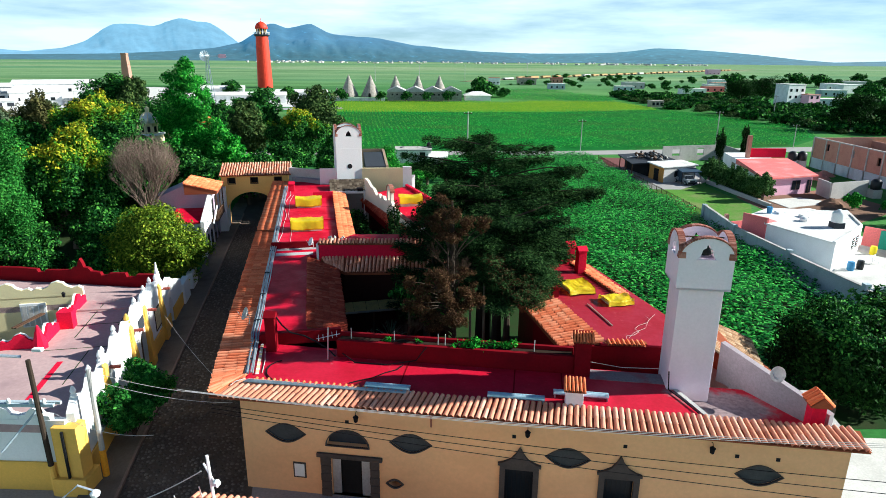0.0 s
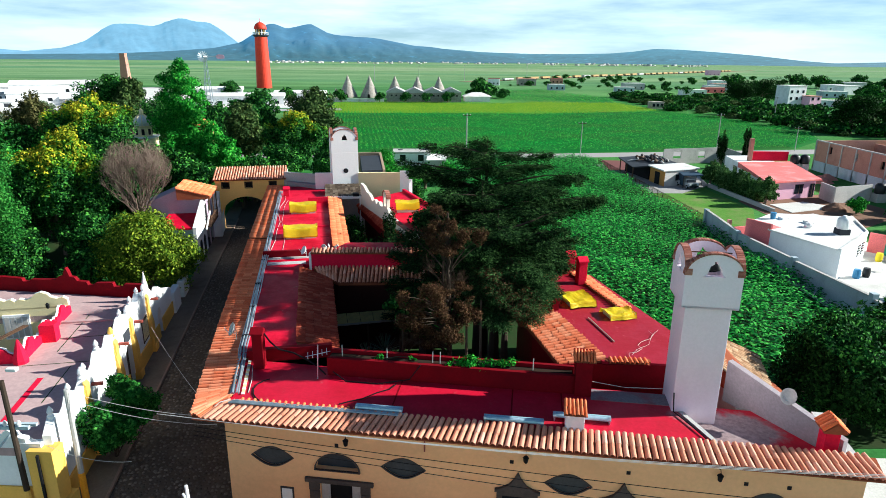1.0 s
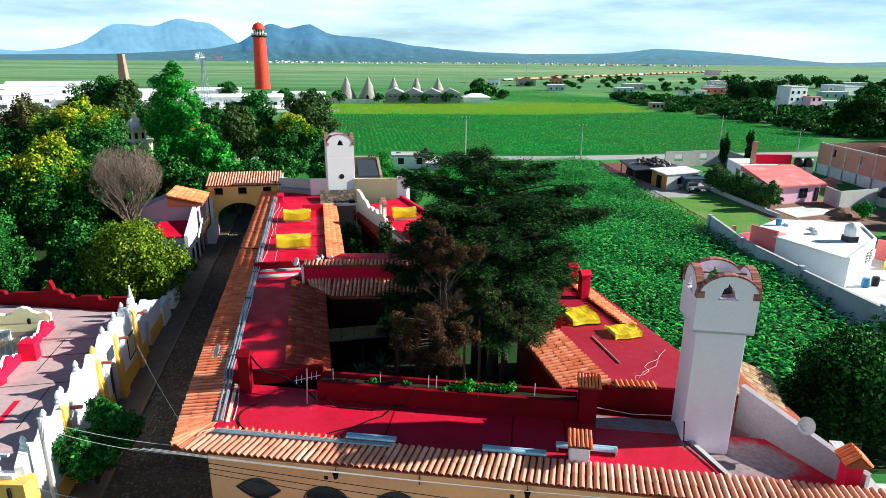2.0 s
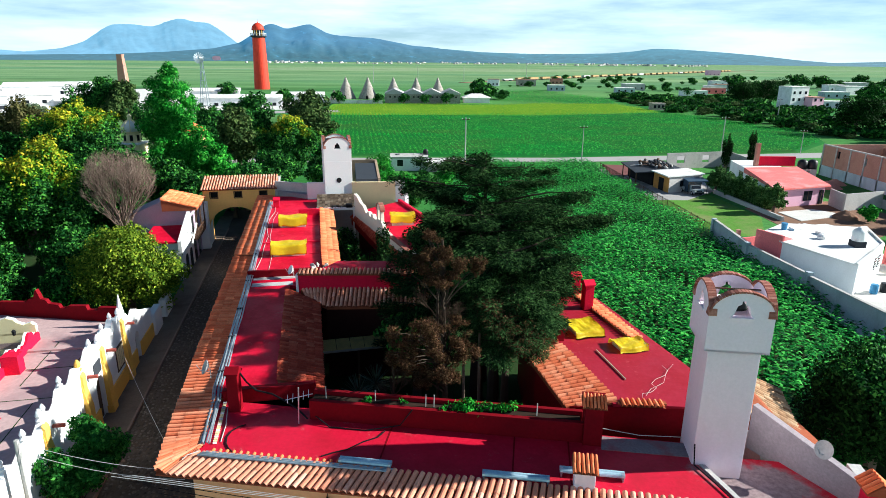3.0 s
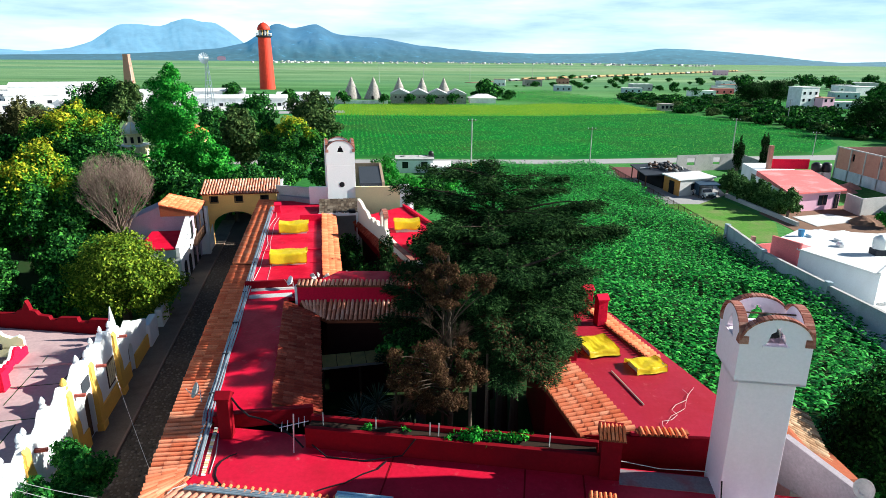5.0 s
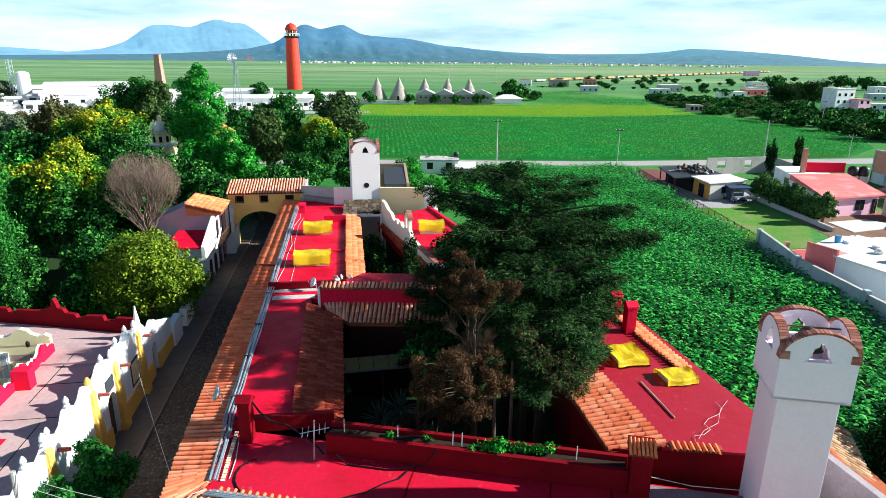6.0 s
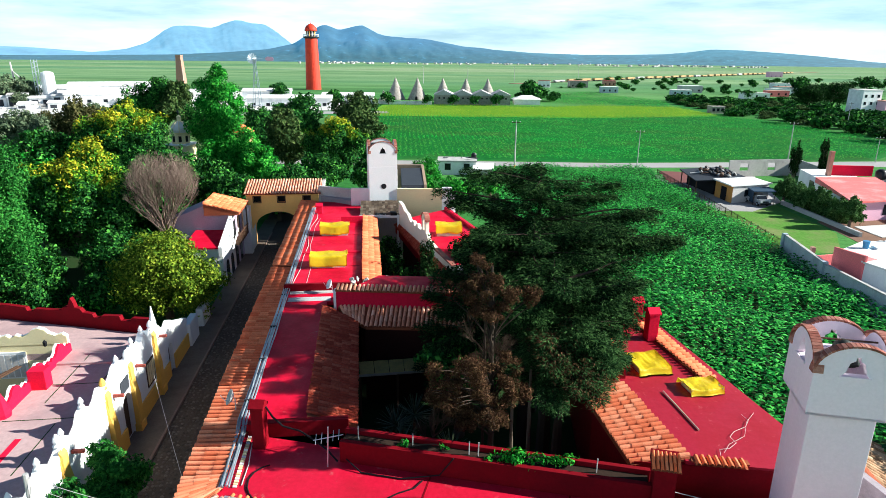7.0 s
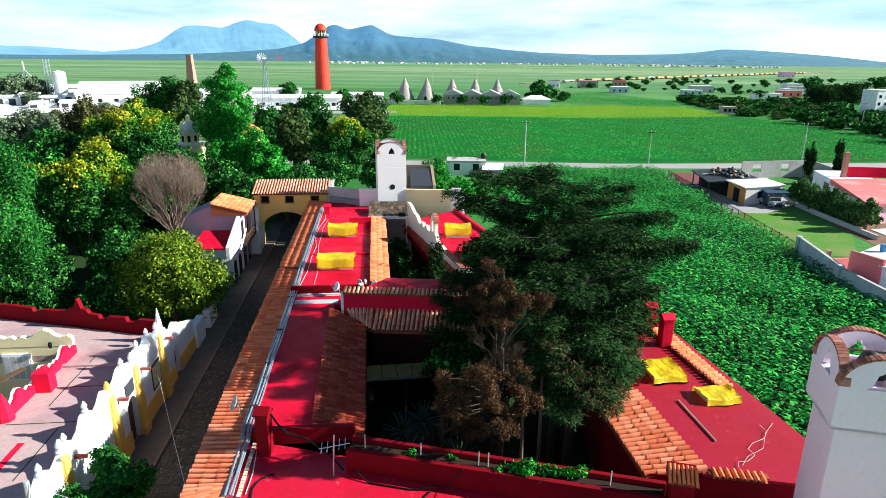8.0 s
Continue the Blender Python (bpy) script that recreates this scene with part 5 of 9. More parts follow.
cross_wing()


# ---- far end of the west wing: bridge over the lane, upper rooms ----
def lane_bridge():
    t = thing("lane_bridge", WEST @ pose(0, 48.0, 0), "ochre covered bridge over the lane with a tiled roof", "bridge")
    n = 14
    arc = [(-2.6 + 2.95 * math.cos(math.pi * k / n), 1.9 + 2.65 * math.sin(math.pi * k / n)) for k in range(n + 1)]
    outer = [(-5.9, -0.2), (-5.55, -0.2)] + arc[::-1] + [(0.35, -0.2), (1.75, -0.2), (1.75, 6.5), (-5.9, 6.5)]
    wins = [rect(c - 0.4, c + 0.4, 5.55, 6.25) for c in (-4.75, -2.2, 0.5)]
    part("near_wall", holed(B(), outer, wins, 0.4), M_bridge, t)
    part("far_wall", holed(B(), outer, wins, 0.4, Matrix.Translation((0, 2.6, 0))), M_bridge, t)
    # Black block added so the bridge windows look into shade.
    box_part("black_passage_fill", M_blackhole, t, -5.8, 1.7, 0.7, 2.3, 5.32, 6.45)
    box_part("deck", M_greyw, t, -5.8, 1.7, 0.4, 2.6, 5.14, 5.3)
    for c in (-4.75, -2.2, 0.5):
        part("window_frame", holed(B(), rect(c - 0.46, c + 0.46, 5.5, 6.3), [rect(c - 0.37, c + 0.37, 5.58, 6.22)], 0.08, Matrix.Translation((0, -0.03, 0))), M_wood, t)
    r = part("roof", prism(B(), [(-6.05, -0.35), (2.0, -0.35), (2.0, 3.0), (-6.05, 3.0)], 6.48, [6.52, 6.52, 7.4, 7.4]), M_channel, t)
    tiled_slope(r, (-6.1, -0.42, 6.55), (2.05, -0.42, 6.55), (-6.1, 3.0, 7.45), (2.05, 3.0, 7.45), 0.29, 0.44, seed=31, mat=M_tile_pale)
    part("pier", box(B(), -5.9, -5.56, 0.4, 2.6, -0.2, 4.5), M_white, t)
    return t


lane_bridge()
# Added wall, hidden by the bridge, that keeps the sun off the lane.
tagged(link_bm("shade_wall_back_lane", box(B(), 1.0, 1.35, 51.2, 72.0, -0.2, 4.6), M_greyw), "unseen grey wall added to shade the lane behind the bridge", "wall", kind="structure").matrix_world = WEST


M_shellbrown = surface("brown_shell_wall", (0.34, 0.24, 0.16), (0.18, 0.13, 0.10), rough=0.9)


def upper_rooms():
    t = thing("upper_rooms", WEST, "cream and grey parapet walls at the foot of the white tower", "building")
    L = WEST.inverted()

    def lp(x, y):
        v = L @ Vector((x, y, 0))
        return (v.x, v.y)
    p = [lp(-17.8, 71.5), lp(-14.0, 69.4), lp(-12.5, 69.3), lp(-9.2, 69.6), lp(-3.7, 70.0), lp(-3.4, 73.6), lp(-17.0, 74.0)]
    part("rooms", prism(B(), p, -0.2, 6.3), M_greypink, t)
    part("grey_wall", wall(B(), lp(-18.2, 72.0), lp(-14.0, 70.6), 4.6, 7.3, 0.3), M_greyw, t)
    part("pale_wall", wall(B(), lp(-14.0, 69.2), lp(-12.1, 69.4), 4.6, 7.7, 0.3), M_white, t)
    part("cream_wall", wall(B(), lp(-9.2, 69.4), lp(-4.6, 69.8), 4.6, 7.75, 0.3), M_cream, t, "sunlit cream wall")
    part("white_end", wall(B(), lp(-4.6, 69.8), lp(-3.6, 69.9), 4.6, 7.9, 0.3), M_white, t)
    part("link_roof", prism(B(), [(1.5, 41.0), (6.6, 41.0), (6.6, 45.6), (1.5, 46.6)], 5.4, 5.88), M_red_roof, t)
    # terrace roof behind the tower
    q = [lp(-9.3, 73.5), lp(-6.9, 74.0), lp(-8.0, 81.5), lp(-10.5, 81.0)]
    part("slate_roof", prism(B(), q, 6.4, [7.3, 7.3, 7.9, 7.9]), M_slate, t, "dark slate-grey awning roof")
    part("brown_wall", wall(B(), lp(-11.2, 82.2), lp(-8.0, 82.6), 4, 8.1, 0.3), M_shellbrown, t)
    part("brown_wall", wall(B(), lp(-6.6, 74.0), lp(-7.9, 82.6), 4, 7.35, 0.3, 8.1), M_shellbrown, t)
    # weathered slab at the tower's foot
    s = thing("weathered_canopy", pose(-10.5, 66.3, 5.9, 0, 0, 11), "weathered grey shingled canopy below the tower", "canopy")
    part("slab", prism(B(), [(-1.9, -2.0), (1.9, -2.0), (1.75, 2.2), (-1.8, 2.2)], 0.15, [0.3, 0.3, 0.75, 0.75]), M_wood, s)
    bm = B()
    rg = random.Random(12)
    for j in range(9):
        for i in range(14):
            obox(bm, pose(-1.75 + 0.27 * i + rg.uniform(-0.03, 0.03), -1.85 + 0.46 * j, 0.33 + 0.047 * j, 9 + rg.uniform(-3, 3), rg.uniform(-4, 4), rg.uniform(-4, 4)), 0.25, 0.6, 0.035)
    sh = part("shingle_run", bm, M_thatch, s)
    sh["kind"] = "stuff"
    part("front_beam", box(B(), -1.95, 1.95, -2.15, -1.98, 0.0, 0.32, 0.02), M_white, s)
    box_part("hatch", M_blackhole, s, 1.0, 1.6, -2.2, -1.3, 0.25, 0.5)
    box_part("post", M_white, s, -1.85, -1.65, -2.0, -1.8, -5.8, 0.16)
    box_part("post", M_white, s, 1.65, 1.85, -2.0, -1.8, -5.8, 0.16)
    return t


upper_rooms()


def chapel_wing():
    """Red roofed wing east of the inner court, with a curved white gable wall."""
    t = thing("inner_east_wing", pose(0, 0, 0), "red roofed wing with a scrolled cream gable wall", "building")
    part("body", prism(B(), [(-8.0, 64.8), (-4.2, 69.0), (-0.9, 61.0), (-0.3, 56.0), (0.6, 50.9), (-1.9, 50.5)], -0.2, 5.6), M_courtshade, t)
    part("roof", prism(B(), [(-7.8, 64.6), (-4.2, 68.9), (-1.0, 61.0), (-0.4, 56.0), (0.5, 51.1), (-1.8, 50.8)], 5.6, 5.8), M_red_roof, t, "red coated roof")
    part("roof_edge", wall(B(), (-0.7, 61.0), (-4.0, 69.0), 5.5, 6.05, 0.3), M_red_wall, t)
    part("roof_edge", wall(B(), (-0.1, 56.0), (-0.7, 61.0), 5.5, 6.0, 0.25), M_red_wall, t)
    part("low_edge", wall(B(), (-1.9, 50.5), (0.6, 50.9), 5.4, 5.95, 0.2), M_white, t)
    # scrolled gable wall
    a, b = Vector((-1.95, 50.3, 0)), Vector((-8.1, 64.9, 0))
    ln = (b - a).length
    m = Matrix.Translation(a) @ Matrix.Rotation(math.atan2(b.y - a.y, b.x - a.x), 4, "Z")
    c = ln * 0.47
    top = [(ln, 7.5), (ln * 0.93, 7.4), (ln * 0.86, 7.0), (ln * 0.8, 6.95), (ln * 0.74, 6.5), (ln * 0.71, 6.5), (ln * 0.70, 6.75), (ln * 0.665, 6.75), (ln * 0.655, 6.5), (ln * 0.63, 6.5), (ln * 0.62, 6.8), (ln * 0.585, 6.85), (ln * 0.575, 6.6), (c + 0.9, 6.6), (c + 0.62, 6.75)]
    top += [(c + 0.60 * math.cos(x), 7.65 + 0.6 * math.sin(x)) for x in (k * math.pi / 8 for k in range(9))]
    top += [(c - 0.62, 6.8), (c - 1.0, 6.6), (c - 1.2, 6.3), (ln * 0.30, 6.2), (ln * 0.12, 6.05), (0, 6.0)]
    part("gable_wall", holed(B(), [(0, 4.5), (ln, 4.5)] + top, [arch_loop(c - 0.24, c + 0.24, 6.85, 7.6, 6)], 0.3, m), M_gable, t, "cream wall with stepped scrolls and a bell arch")
    bm = B()
    for k in range(12):
        x = math.pi * (k + 0.5) / 12
        obox(bm, m @ Matrix.Translation((c + 0.62 * math.cos(x), 0.15, 7.65 + 0.62 * math.sin(x))) @ Matrix.Rotation(math.pi / 2 - x, 4, "Y"), 0.16, 0.42, 0.08)
    part("brick_coping", bm, M_brickc, t)
    part("wall_cap", wall(B(), (-1.92, 50.25), (-3.6, 54.24), 6.02, 6.1, 0.4, 6.2), M_brickc, t)
    lt = part("lean_to", prism(B(), [(-8.9, 66.0), (-8.15, 65.0), (-2.1, 50.6), (-2.9, 50.3)], 4.0, [4.75, 5.5, 5.5, 4.65]), M_red_dark, t, "dark red lean-to roof towards the court")
    tiled_slope(lt, (-8.95, 66.0, 4.8), (-2.95, 50.3, 4.7), (-8.15, 65.0, 5.55), (-2.1, 50.6, 5.55), 0.3, 0.46, seed=61, wide=1.0, mat=M_tile_red)
    return t


chapel_wing()
skylight(pose(-3.2, 59.6, 5.8, 0, 0, 8), 2.1, 1.4, 0.95, 5, "roof light under a yellow tarpaulin beyond the gable wall")


# ---- east wing ----
def east_wing():
    t = thing("hacienda_east_wing", pose(0, 0, 0), "dark red east wing with red roof and orange tiled slopes", "building")
    part("front_wall", wall(B(), (6.1, 27.7), (12.6, 27.5), -0.2, 6.05, 0.3), M_red_dark, t)
    part("court_wall", wall(B(), (5.35, 32.6), (6.5, 28.0), -0.2, 5.7, 0.3), M_red_dark, t)
    part("body", prism(B(), [(6.6, 28.0), (12.5, 27.9), (12.6, 30.8), (9.7, 42.0), (5.6, 41.0), (5.5, 33.0)], -0.2, 6.0), M_red_dark, t)
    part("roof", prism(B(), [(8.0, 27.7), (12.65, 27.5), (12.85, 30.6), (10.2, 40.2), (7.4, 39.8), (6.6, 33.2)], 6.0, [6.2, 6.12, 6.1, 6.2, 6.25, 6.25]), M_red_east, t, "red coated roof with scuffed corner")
    l = part("tiled_slope", prism(B(), [(6.0, 27.7), (8.2, 27.85), (6.75, 33.4), (4.85, 33.0)], 5.7, [5.92, 6.2, 6.26, 5.86]), M_channel, t)
    r = part("ridge_tiles", prism(B(), [(10.6, 34.0), (11.2, 34.3), (9.6, 40.4), (8.8, 40.2)], 6.1, [6.2, 6.22, 6.3, 6.3]), M_channel, t)
    s = part("roof_back", prism(B(), [(4.7, 33.2), (6.6, 33.3), (7.3, 40.0), (3.6, 39.6)], 5.5, [5.8, 6.2, 6.2, 5.8]), M_channel, t)
    k = part("edge_tiles", wall(B(), (8.2, 27.66), (10.3, 27.6), 6.18, 6.24, 0.3), M_channel, t)
    part("loose_rod", tube(B(), [(8.44, 32.76, 6.27), (9.11, 29.79, 6.24)], 0.035, 6), M_palebark, t, "pale rod lying on the roof")
    bm = tube(B(), [(11.3, 31.2, 6.22), (11.4, 30.7, 6.23), (11.1, 30.2, 6.24), (10.5, 29.8, 6.24), (10.2, 29.4, 6.24), (10.3, 29.0, 6.24), (9.9, 28.6, 6.24), (9.5, 28.5, 6.24), (9.4, 28.1, 6.24)], 0.009, 5)
    part("loose_wire", bm, M_cablew, t)
    bm = tube(B(), [(11.9, 31.4, 6.2), (11.3, 30.6, 6.23), (10.8, 29.5, 6.24), (10.0, 28.9, 6.24), (9.6, 28.3, 6.24)], 0.007, 5)
    part("loose_wire", bm, M_cablew, t)
    return t, l, r, s, k


east, el, er, es, ek = east_wing()
skylight(pose(8.25, 35.3, 6.2, 0, 0, 14), 1.5, 1.8, 0.35, 7, "low roof light under a taut yellow tarpaulin")
skylight(pose(10.25, 33.3, 6.15, 0, 0, 14), 1.45, 1.15, 0.32, 8, "low roof light under a crumpled yellow tarpaulin")
chimney("roof_chimney", pose(9.2, 38.5, 6.1, 0, 0, 10), 0.55, 0.6, 1.65, M_red_wall, "tall bright red chimney with gabled top near the maize field", "ridge")
chimney("roof_chimney", pose(9.0, 41.2, 5.9, 0, 0, 10), 0.55, 0.6, 1.4, M_red_wall, "bright red chimney stack behind the cedar", "ridge")
chimney("roof_chimney", pose(6.75, 34.0, 6.1, 0, 0, 10), 0.4, 0.4, 0.7, M_red_dark, "short dark red chimney beside the tiled slope", "flat")


# low tiled roof east of the front wing
def lean_house():
    t = thing("side_shed", pose(0, 0, 0), "shed with old brown tile roof against the tower side", "shed")
    part("body", prism(B(), [(14.4, 27.0), (16.6, 26.6), (17.6, 31.5), (15.4, 32.6)], -0.2, 4.1), M_greyw, t)
    r = part("roof", prism(B(), [(14.2, 30.6), (15.6, 26.7), (17.5, 27.6), (17.2, 33.0), (15.6, 33.0)], 4.0, [5.4, 4.9, 4.2, 4.2, 5.3]), M_channel, t)
    tiled_slope(r, (16.5, 27.0, 4.25), (18.0, 32.4, 4.25), (14.0, 29.2, 5.35), (15.2, 33.0, 5.35), 0.27, 0.44, mat=M_tile_old, seed=41)
    return t


lean_house()


# roof of the house across the front street
def near_house():
    t = thing("house_across_street", FRONT, "house across the street with tile-edged red roof", "house")
    part("body", prism(B(), [(0.2, -10.0), (8.6, -10.0), (8.4, -4.6), (0.6, -4.6)], -0.2, 3.3), M_ochre, t)
    part("roof", prism(B(), [(0.4, -9.8), (8.4, -9.8), (8.2, -4.9), (0.8, -4.9)], 3.3, 3.45), M_red_roof, t)
    r = part("eave_roof", prism(B(), [(0.3, -4.9), (8.6, -4.9), (8.6, -4.3), (0.3, -4.3)], 3.2, [3.48, 3.48, 3.3, 3.3]), M_channel, t)
    return t, r


near, near_eave = near_house()


# ---- neighbour across the lane ----
def lane_house():
    t = thing("lane_house", WEST, "white lane house with yellow pilasters and scrolled parapet", "house")
    x1 = -6.25
    # street wall with pointed door, windows
    holes = [arch_loop(12.05, 13.25, 0.02, 2.3, 8), arch_loop(19.9, 20.8, 0.02, 1.8, 8), rect(15.8, 17.1, 1.5, 3.0)]
    prof = [(20.3, 3.5), (19.6, 3.6), (19.1, 3.9), (18.7, 4.3), (18.2, 4.4), (17.9, 4.0), (17.4, 4.2), (17.0, 4.7), (16.6, 4.5), (16.2, 4.95), (15.7, 4.6), (15.2, 4.55), (14.7, 4.9), (14.2, 4.75), (13.7, 4.5), (13.2, 4.6), (12.6, 4.95), (12.0, 4.85), (11.5, 4.5), (11.0, 4.35), (10.5, 4.6), (10.0, 4.75), (9.5, 4.35), (9.0, 4.2), (8.6, 4.55), (8.2, 4.8), (7.8, 4.7), (7.4, 4.25), (6.9, 4.1), (6.4, 4.45), (5.9, 4.6), (5.4, 4.2), (4.9, 4.0), (4.4, 4.4), (3.9, 4.55), (3.4, 4.1), (2.9, 3.95), (2.4, 4.35), (1.8, 4.5), (1.1, 4.0)]
    outer = [(1.1, -0.2), (24.4, -0.2), (24.4, 2.35), (23.6, 2.6), (22.8, 2.9), (21.6, 3.3), (20.9, 3.7), (20.6, 3.65)] + prof
    m = Matrix.Translation((x1, 0, 0)) @ Matrix.Rotation(math.pi / 2, 4, "Z")
    part("lane_wall", holed(B(), outer, holes, 0.35, m), M_white, t, "white wall with scrolled crest")
    # Black backing gives these openings their indoor shade.
    box_part("dark_backing", M_blackhole, t, x1 - 0.5, x1 - 0.4, 0.5, 21, 0, 3.4)
    # yellow plinth and pilasters
    for a, b in ((1.2, 5.2), (5.2, 10.0), (10.0, 12.0), (13.3, 17.2), (17.2, 19.8), (20.85, 24.4)):
        box_part("plinth", M_yellow, t, x1, x1 + 0.10, a + 0.004, b - 0.004, -0.1, 1.2, 0.02)
    for s in (5.5, 10.4, 13.6, 17.6):
        bm = prism(B(), [(x1 - 0.02, s - 0.38), (x1 + 0.34, s - 0.38), (x1 + 0.34, s + 0.38), (x1 - 0.02, s + 0.38)], -0.1, 0.6)
        prism(bm, [(x1 - 0.02, s - 0.3), (x1 + 0.26, s - 0.3), (x1 + 0.26, s + 0.3), (x1 - 0.02, s + 0.3)], 0.6, [4.0, 2.2, 2.2, 4.0])
        prism(bm, [(x1 - 0.02, s - 0.24), (x1 + 0.12, s - 0.24), (x1 + 0.12, s + 0.24), (x1 - 0.02, s + 0.24)], 0.6, [4.3, 4.1, 4.1, 4.3])
        pl = part("pilaster", bm, M_yellow, t, "yellow buttress")
        part("finial", lathe(B(), [(0.17, 0), (0.2, 0.08), (0.12, 0.16), (0.17, 0.3), (0.14, 0.45), (0.05, 0.62)], 10, (x1 - 0.12, s, 4.45)), M_yellow if s == 10.4 else M_white, pl)
    for s in (8.1, 3.9, 1.8, 12.4, 16.2, 14.6, 6.0):
        part("finial", lathe(B(), [(0.13, 0), (0.16, 0.08), (0.09, 0.16), (0.14, 0.3), (0.1, 0.42), (0.03, 0.55)], 10, (x1 - 0.17, s, 4.5 if s < 8 else 4.8), ), M_white, t)
    part("spire", lathe(B(), [(0.34, 0), (0.34, 0.5), (0.24, 0.6), (0.2, 1.0), (0.11, 1.5), (0.03, 2.0)], 8, (x1 - 0.2, 18.4, 3.7)), M_white, t, "pointed white finial")
    box_part("door", M_wood, t, x1 - 0.32, x1 - 0.26, 12.05, 13.25, 0.05, 2.88, label="dark wooden arched door")
    box_part("door", M_wood, t, x1 - 0.32, x1 - 0.26, 19.9, 20.8, 0.05, 2.24)
    w = part("window_frame", box(B(), x1 - 0.1, x1 + 0.04, 15.75, 17.15, 1.45, 3.05, 0.02), M_wood, t, "leaded window in dark frame")
    for k in range(4):
        box_part("pane", M_cream, w, x1 + 0.04, x1 + 0.05, 15.85 + 0.31 * k, 16.1 + 0.31 * k, 1.6, 2.9)
    box_part("sign_board", M_slate, t, x1, x1 + 0.06, 12.0, 13.1, 3.1, 3.85, 0.01, "small dark sign board over the door")
    for s in (6.2, 11.0, 14.3, 18.3):
        part("roof_beam", box(B(), x1, x1 + 0.55, s, s + 0.16, 3.6, 3.76, 0.01), M_rust, t)
    # the short side towards the front street
    W2L = WEST.inverted() @ pose(-16.95, 24.15, 0, 0, 0, 178)
    bm = box(B(), 0.3, 16, -0.35, 0.0, -0.2, 3.75)
    bmesh.ops.transform(bm, matrix=W2L, verts=bm.verts[:])
    part("front_wall", bm, M_white, t, "white front wall with yellow foot")
    bm = box(B(), 0.3, 16, 0.0, 0.1, -0.1, 1.55, 0.02)
    bmesh.ops.transform(bm, matrix=W2L, verts=bm.verts[:])
    part("front_plinth", bm, M_yellow, t)
    bm = prism(B(), [(-0.55, -0.7), (1.0, -0.7), (1.0, 0.5), (-0.55, 0.5)], -0.2, 0.95)
    prism(bm, [(-0.35, -0.5), (0.8, -0.5), (0.8, 0.3), (-0.35, 0.3)], 0.95, 3.55)
    bmesh.ops.transform(bm, matrix=W2L, verts=bm.verts[:])
    part("corner_pier", bm, M_yellow, t, "stout yellow corner pier")
    for k in range(9):
        x = 1.7 + 1.5 * k
        part("front_crest", holed(B(), [(x - 0.75, 3.7), (x + 0.75, 3.7), (x + 0.72, 3.95), (x + 0.4, 4.0), (x + 0.22, 4.25), (x, 4.35), (x - 0.22, 4.25), (x - 0.4, 4.0), (x - 0.72, 3.95)], [], 0.3, W2L @ Matrix.Translation((0, -0.33, 0))), M_white, t)
    # roof terrace round a sunken patio
    e = x1 - 0.3
    for pts in ([(-33.5, 7.0), (e, 0.9), (e, 10.2), (-33.5, 10.2)], [(-10.9, 10.2), (e, 10.2), (e, 18.9), (-10.9, 20.4)], [(-33.5, 16.9), (-10.9, 16.9), (-10.9, 20.4), (-33.5, 27.9)]):
        part("terrace", prism(B(), pts, 3.1, 3.5), M_terrace, t, "faded pink roof terrace with cracks and stains")
    box_part("terrace_stripe", M_red_wall, t, -9.4, -9.1, 3.2, 7.8, 3.5, 3.51)
    for x_, s0, s1 in ((-8.2, 5.0, 9.0), (-9.6, 11.0, 16.5), (-7.6, 12.5, 18.0)):
        box_part("terrace_crack", M_soil, t, x_, x_ + 0.05, s0, s1, 3.49, 3.507)
    for s0, d0 in ((9.4, -10.8), (12.9, -10.7), (15.6, -10.8)):
        box_part("terrace_crack", M_soil, t, d0, e - 0.2, s0, s0 + 0.06, 3.49, 3.507)
    box_part("terrace_ridge", M_terrace, t, -10.9, e - 0.5, 15.2, 15.5, 3.5, 3.62)
    box_part("patio_floor", M_yard, t, -33.5, -11.2, 10.2, 16.9, -0.1, 0.02)
    part("patio_wall", box(B(), -33.5, -11.2, 16.9, 17.2, 0, 4.1), M_cream, t, "cream patio wall with a white window")
    box_part("patio_wall", M_cream, t, -33.5, -11.2, 9.9, 10.2, 0, 3.5)
    box_part("patio_wall", M_cream, t, -11.2, -10.9, 9.9, 17.2, 0, 3.5)

    def crest(name, m2, n, step, z, mat_, back=None, hi=1.0):
        for k in range(n):
            x = k * step
            loop = [(x, z), (x + step, z), (x + step, z + 0.55 * hi), (x + step * 0.92, z + 0.72 * hi), (x + step * 0.8, z + 0.62 * hi), (x + step * 0.68, z + 0.78 * hi), (x + step * 0.62, z + 1.0 * hi), (x + step * 0.5, z + 1.12 * hi), (x + step * 0.38, z + 1.0 * hi), (x + step * 0.32, z + 0.78 * hi), (x + step * 0.2, z + 0.62 * hi), (x + step * 0.08, z + 0.72 * hi), (x, z + 0.55 * hi)]
            part(name, holed(B(), loop, [], 0.14, m2), mat_, t)
            if back:
                part(name, holed(B(), [(px_, pz_ + 0.03) for px_, pz_ in loop], [], 0.14, m2 @ Matrix.Translation((0, 0.142, 0))), back, t)
    crest("red_crest", Matrix.Translation((-10.88, 9.9, 0)) @ Matrix.Rotation(math.pi / 2, 4, "Z") @ Matrix.Translation((0, -0.02, 0)), 3, 2.43, 3.4, M_red_wall, M_white)
    crest("red_crest", Matrix.Translation((-29.5, 9.85, 0)), 8, 2.33, 3.4, M_red_wall, M_white, 0.9)
    crest("cream_crest", Matrix.Translation((-29.5, 16.9, 0)), 6, 3.1, 4.0, M_cream, M_white, 1.0)
    part("pinnacle", lathe(B(), [(0.4, 0), (0.42, 0.2), (0.22, 0.9), (0.05, 1.4)], 8, (-11.0, 9.9, 3.5)), M_red_wall, t)
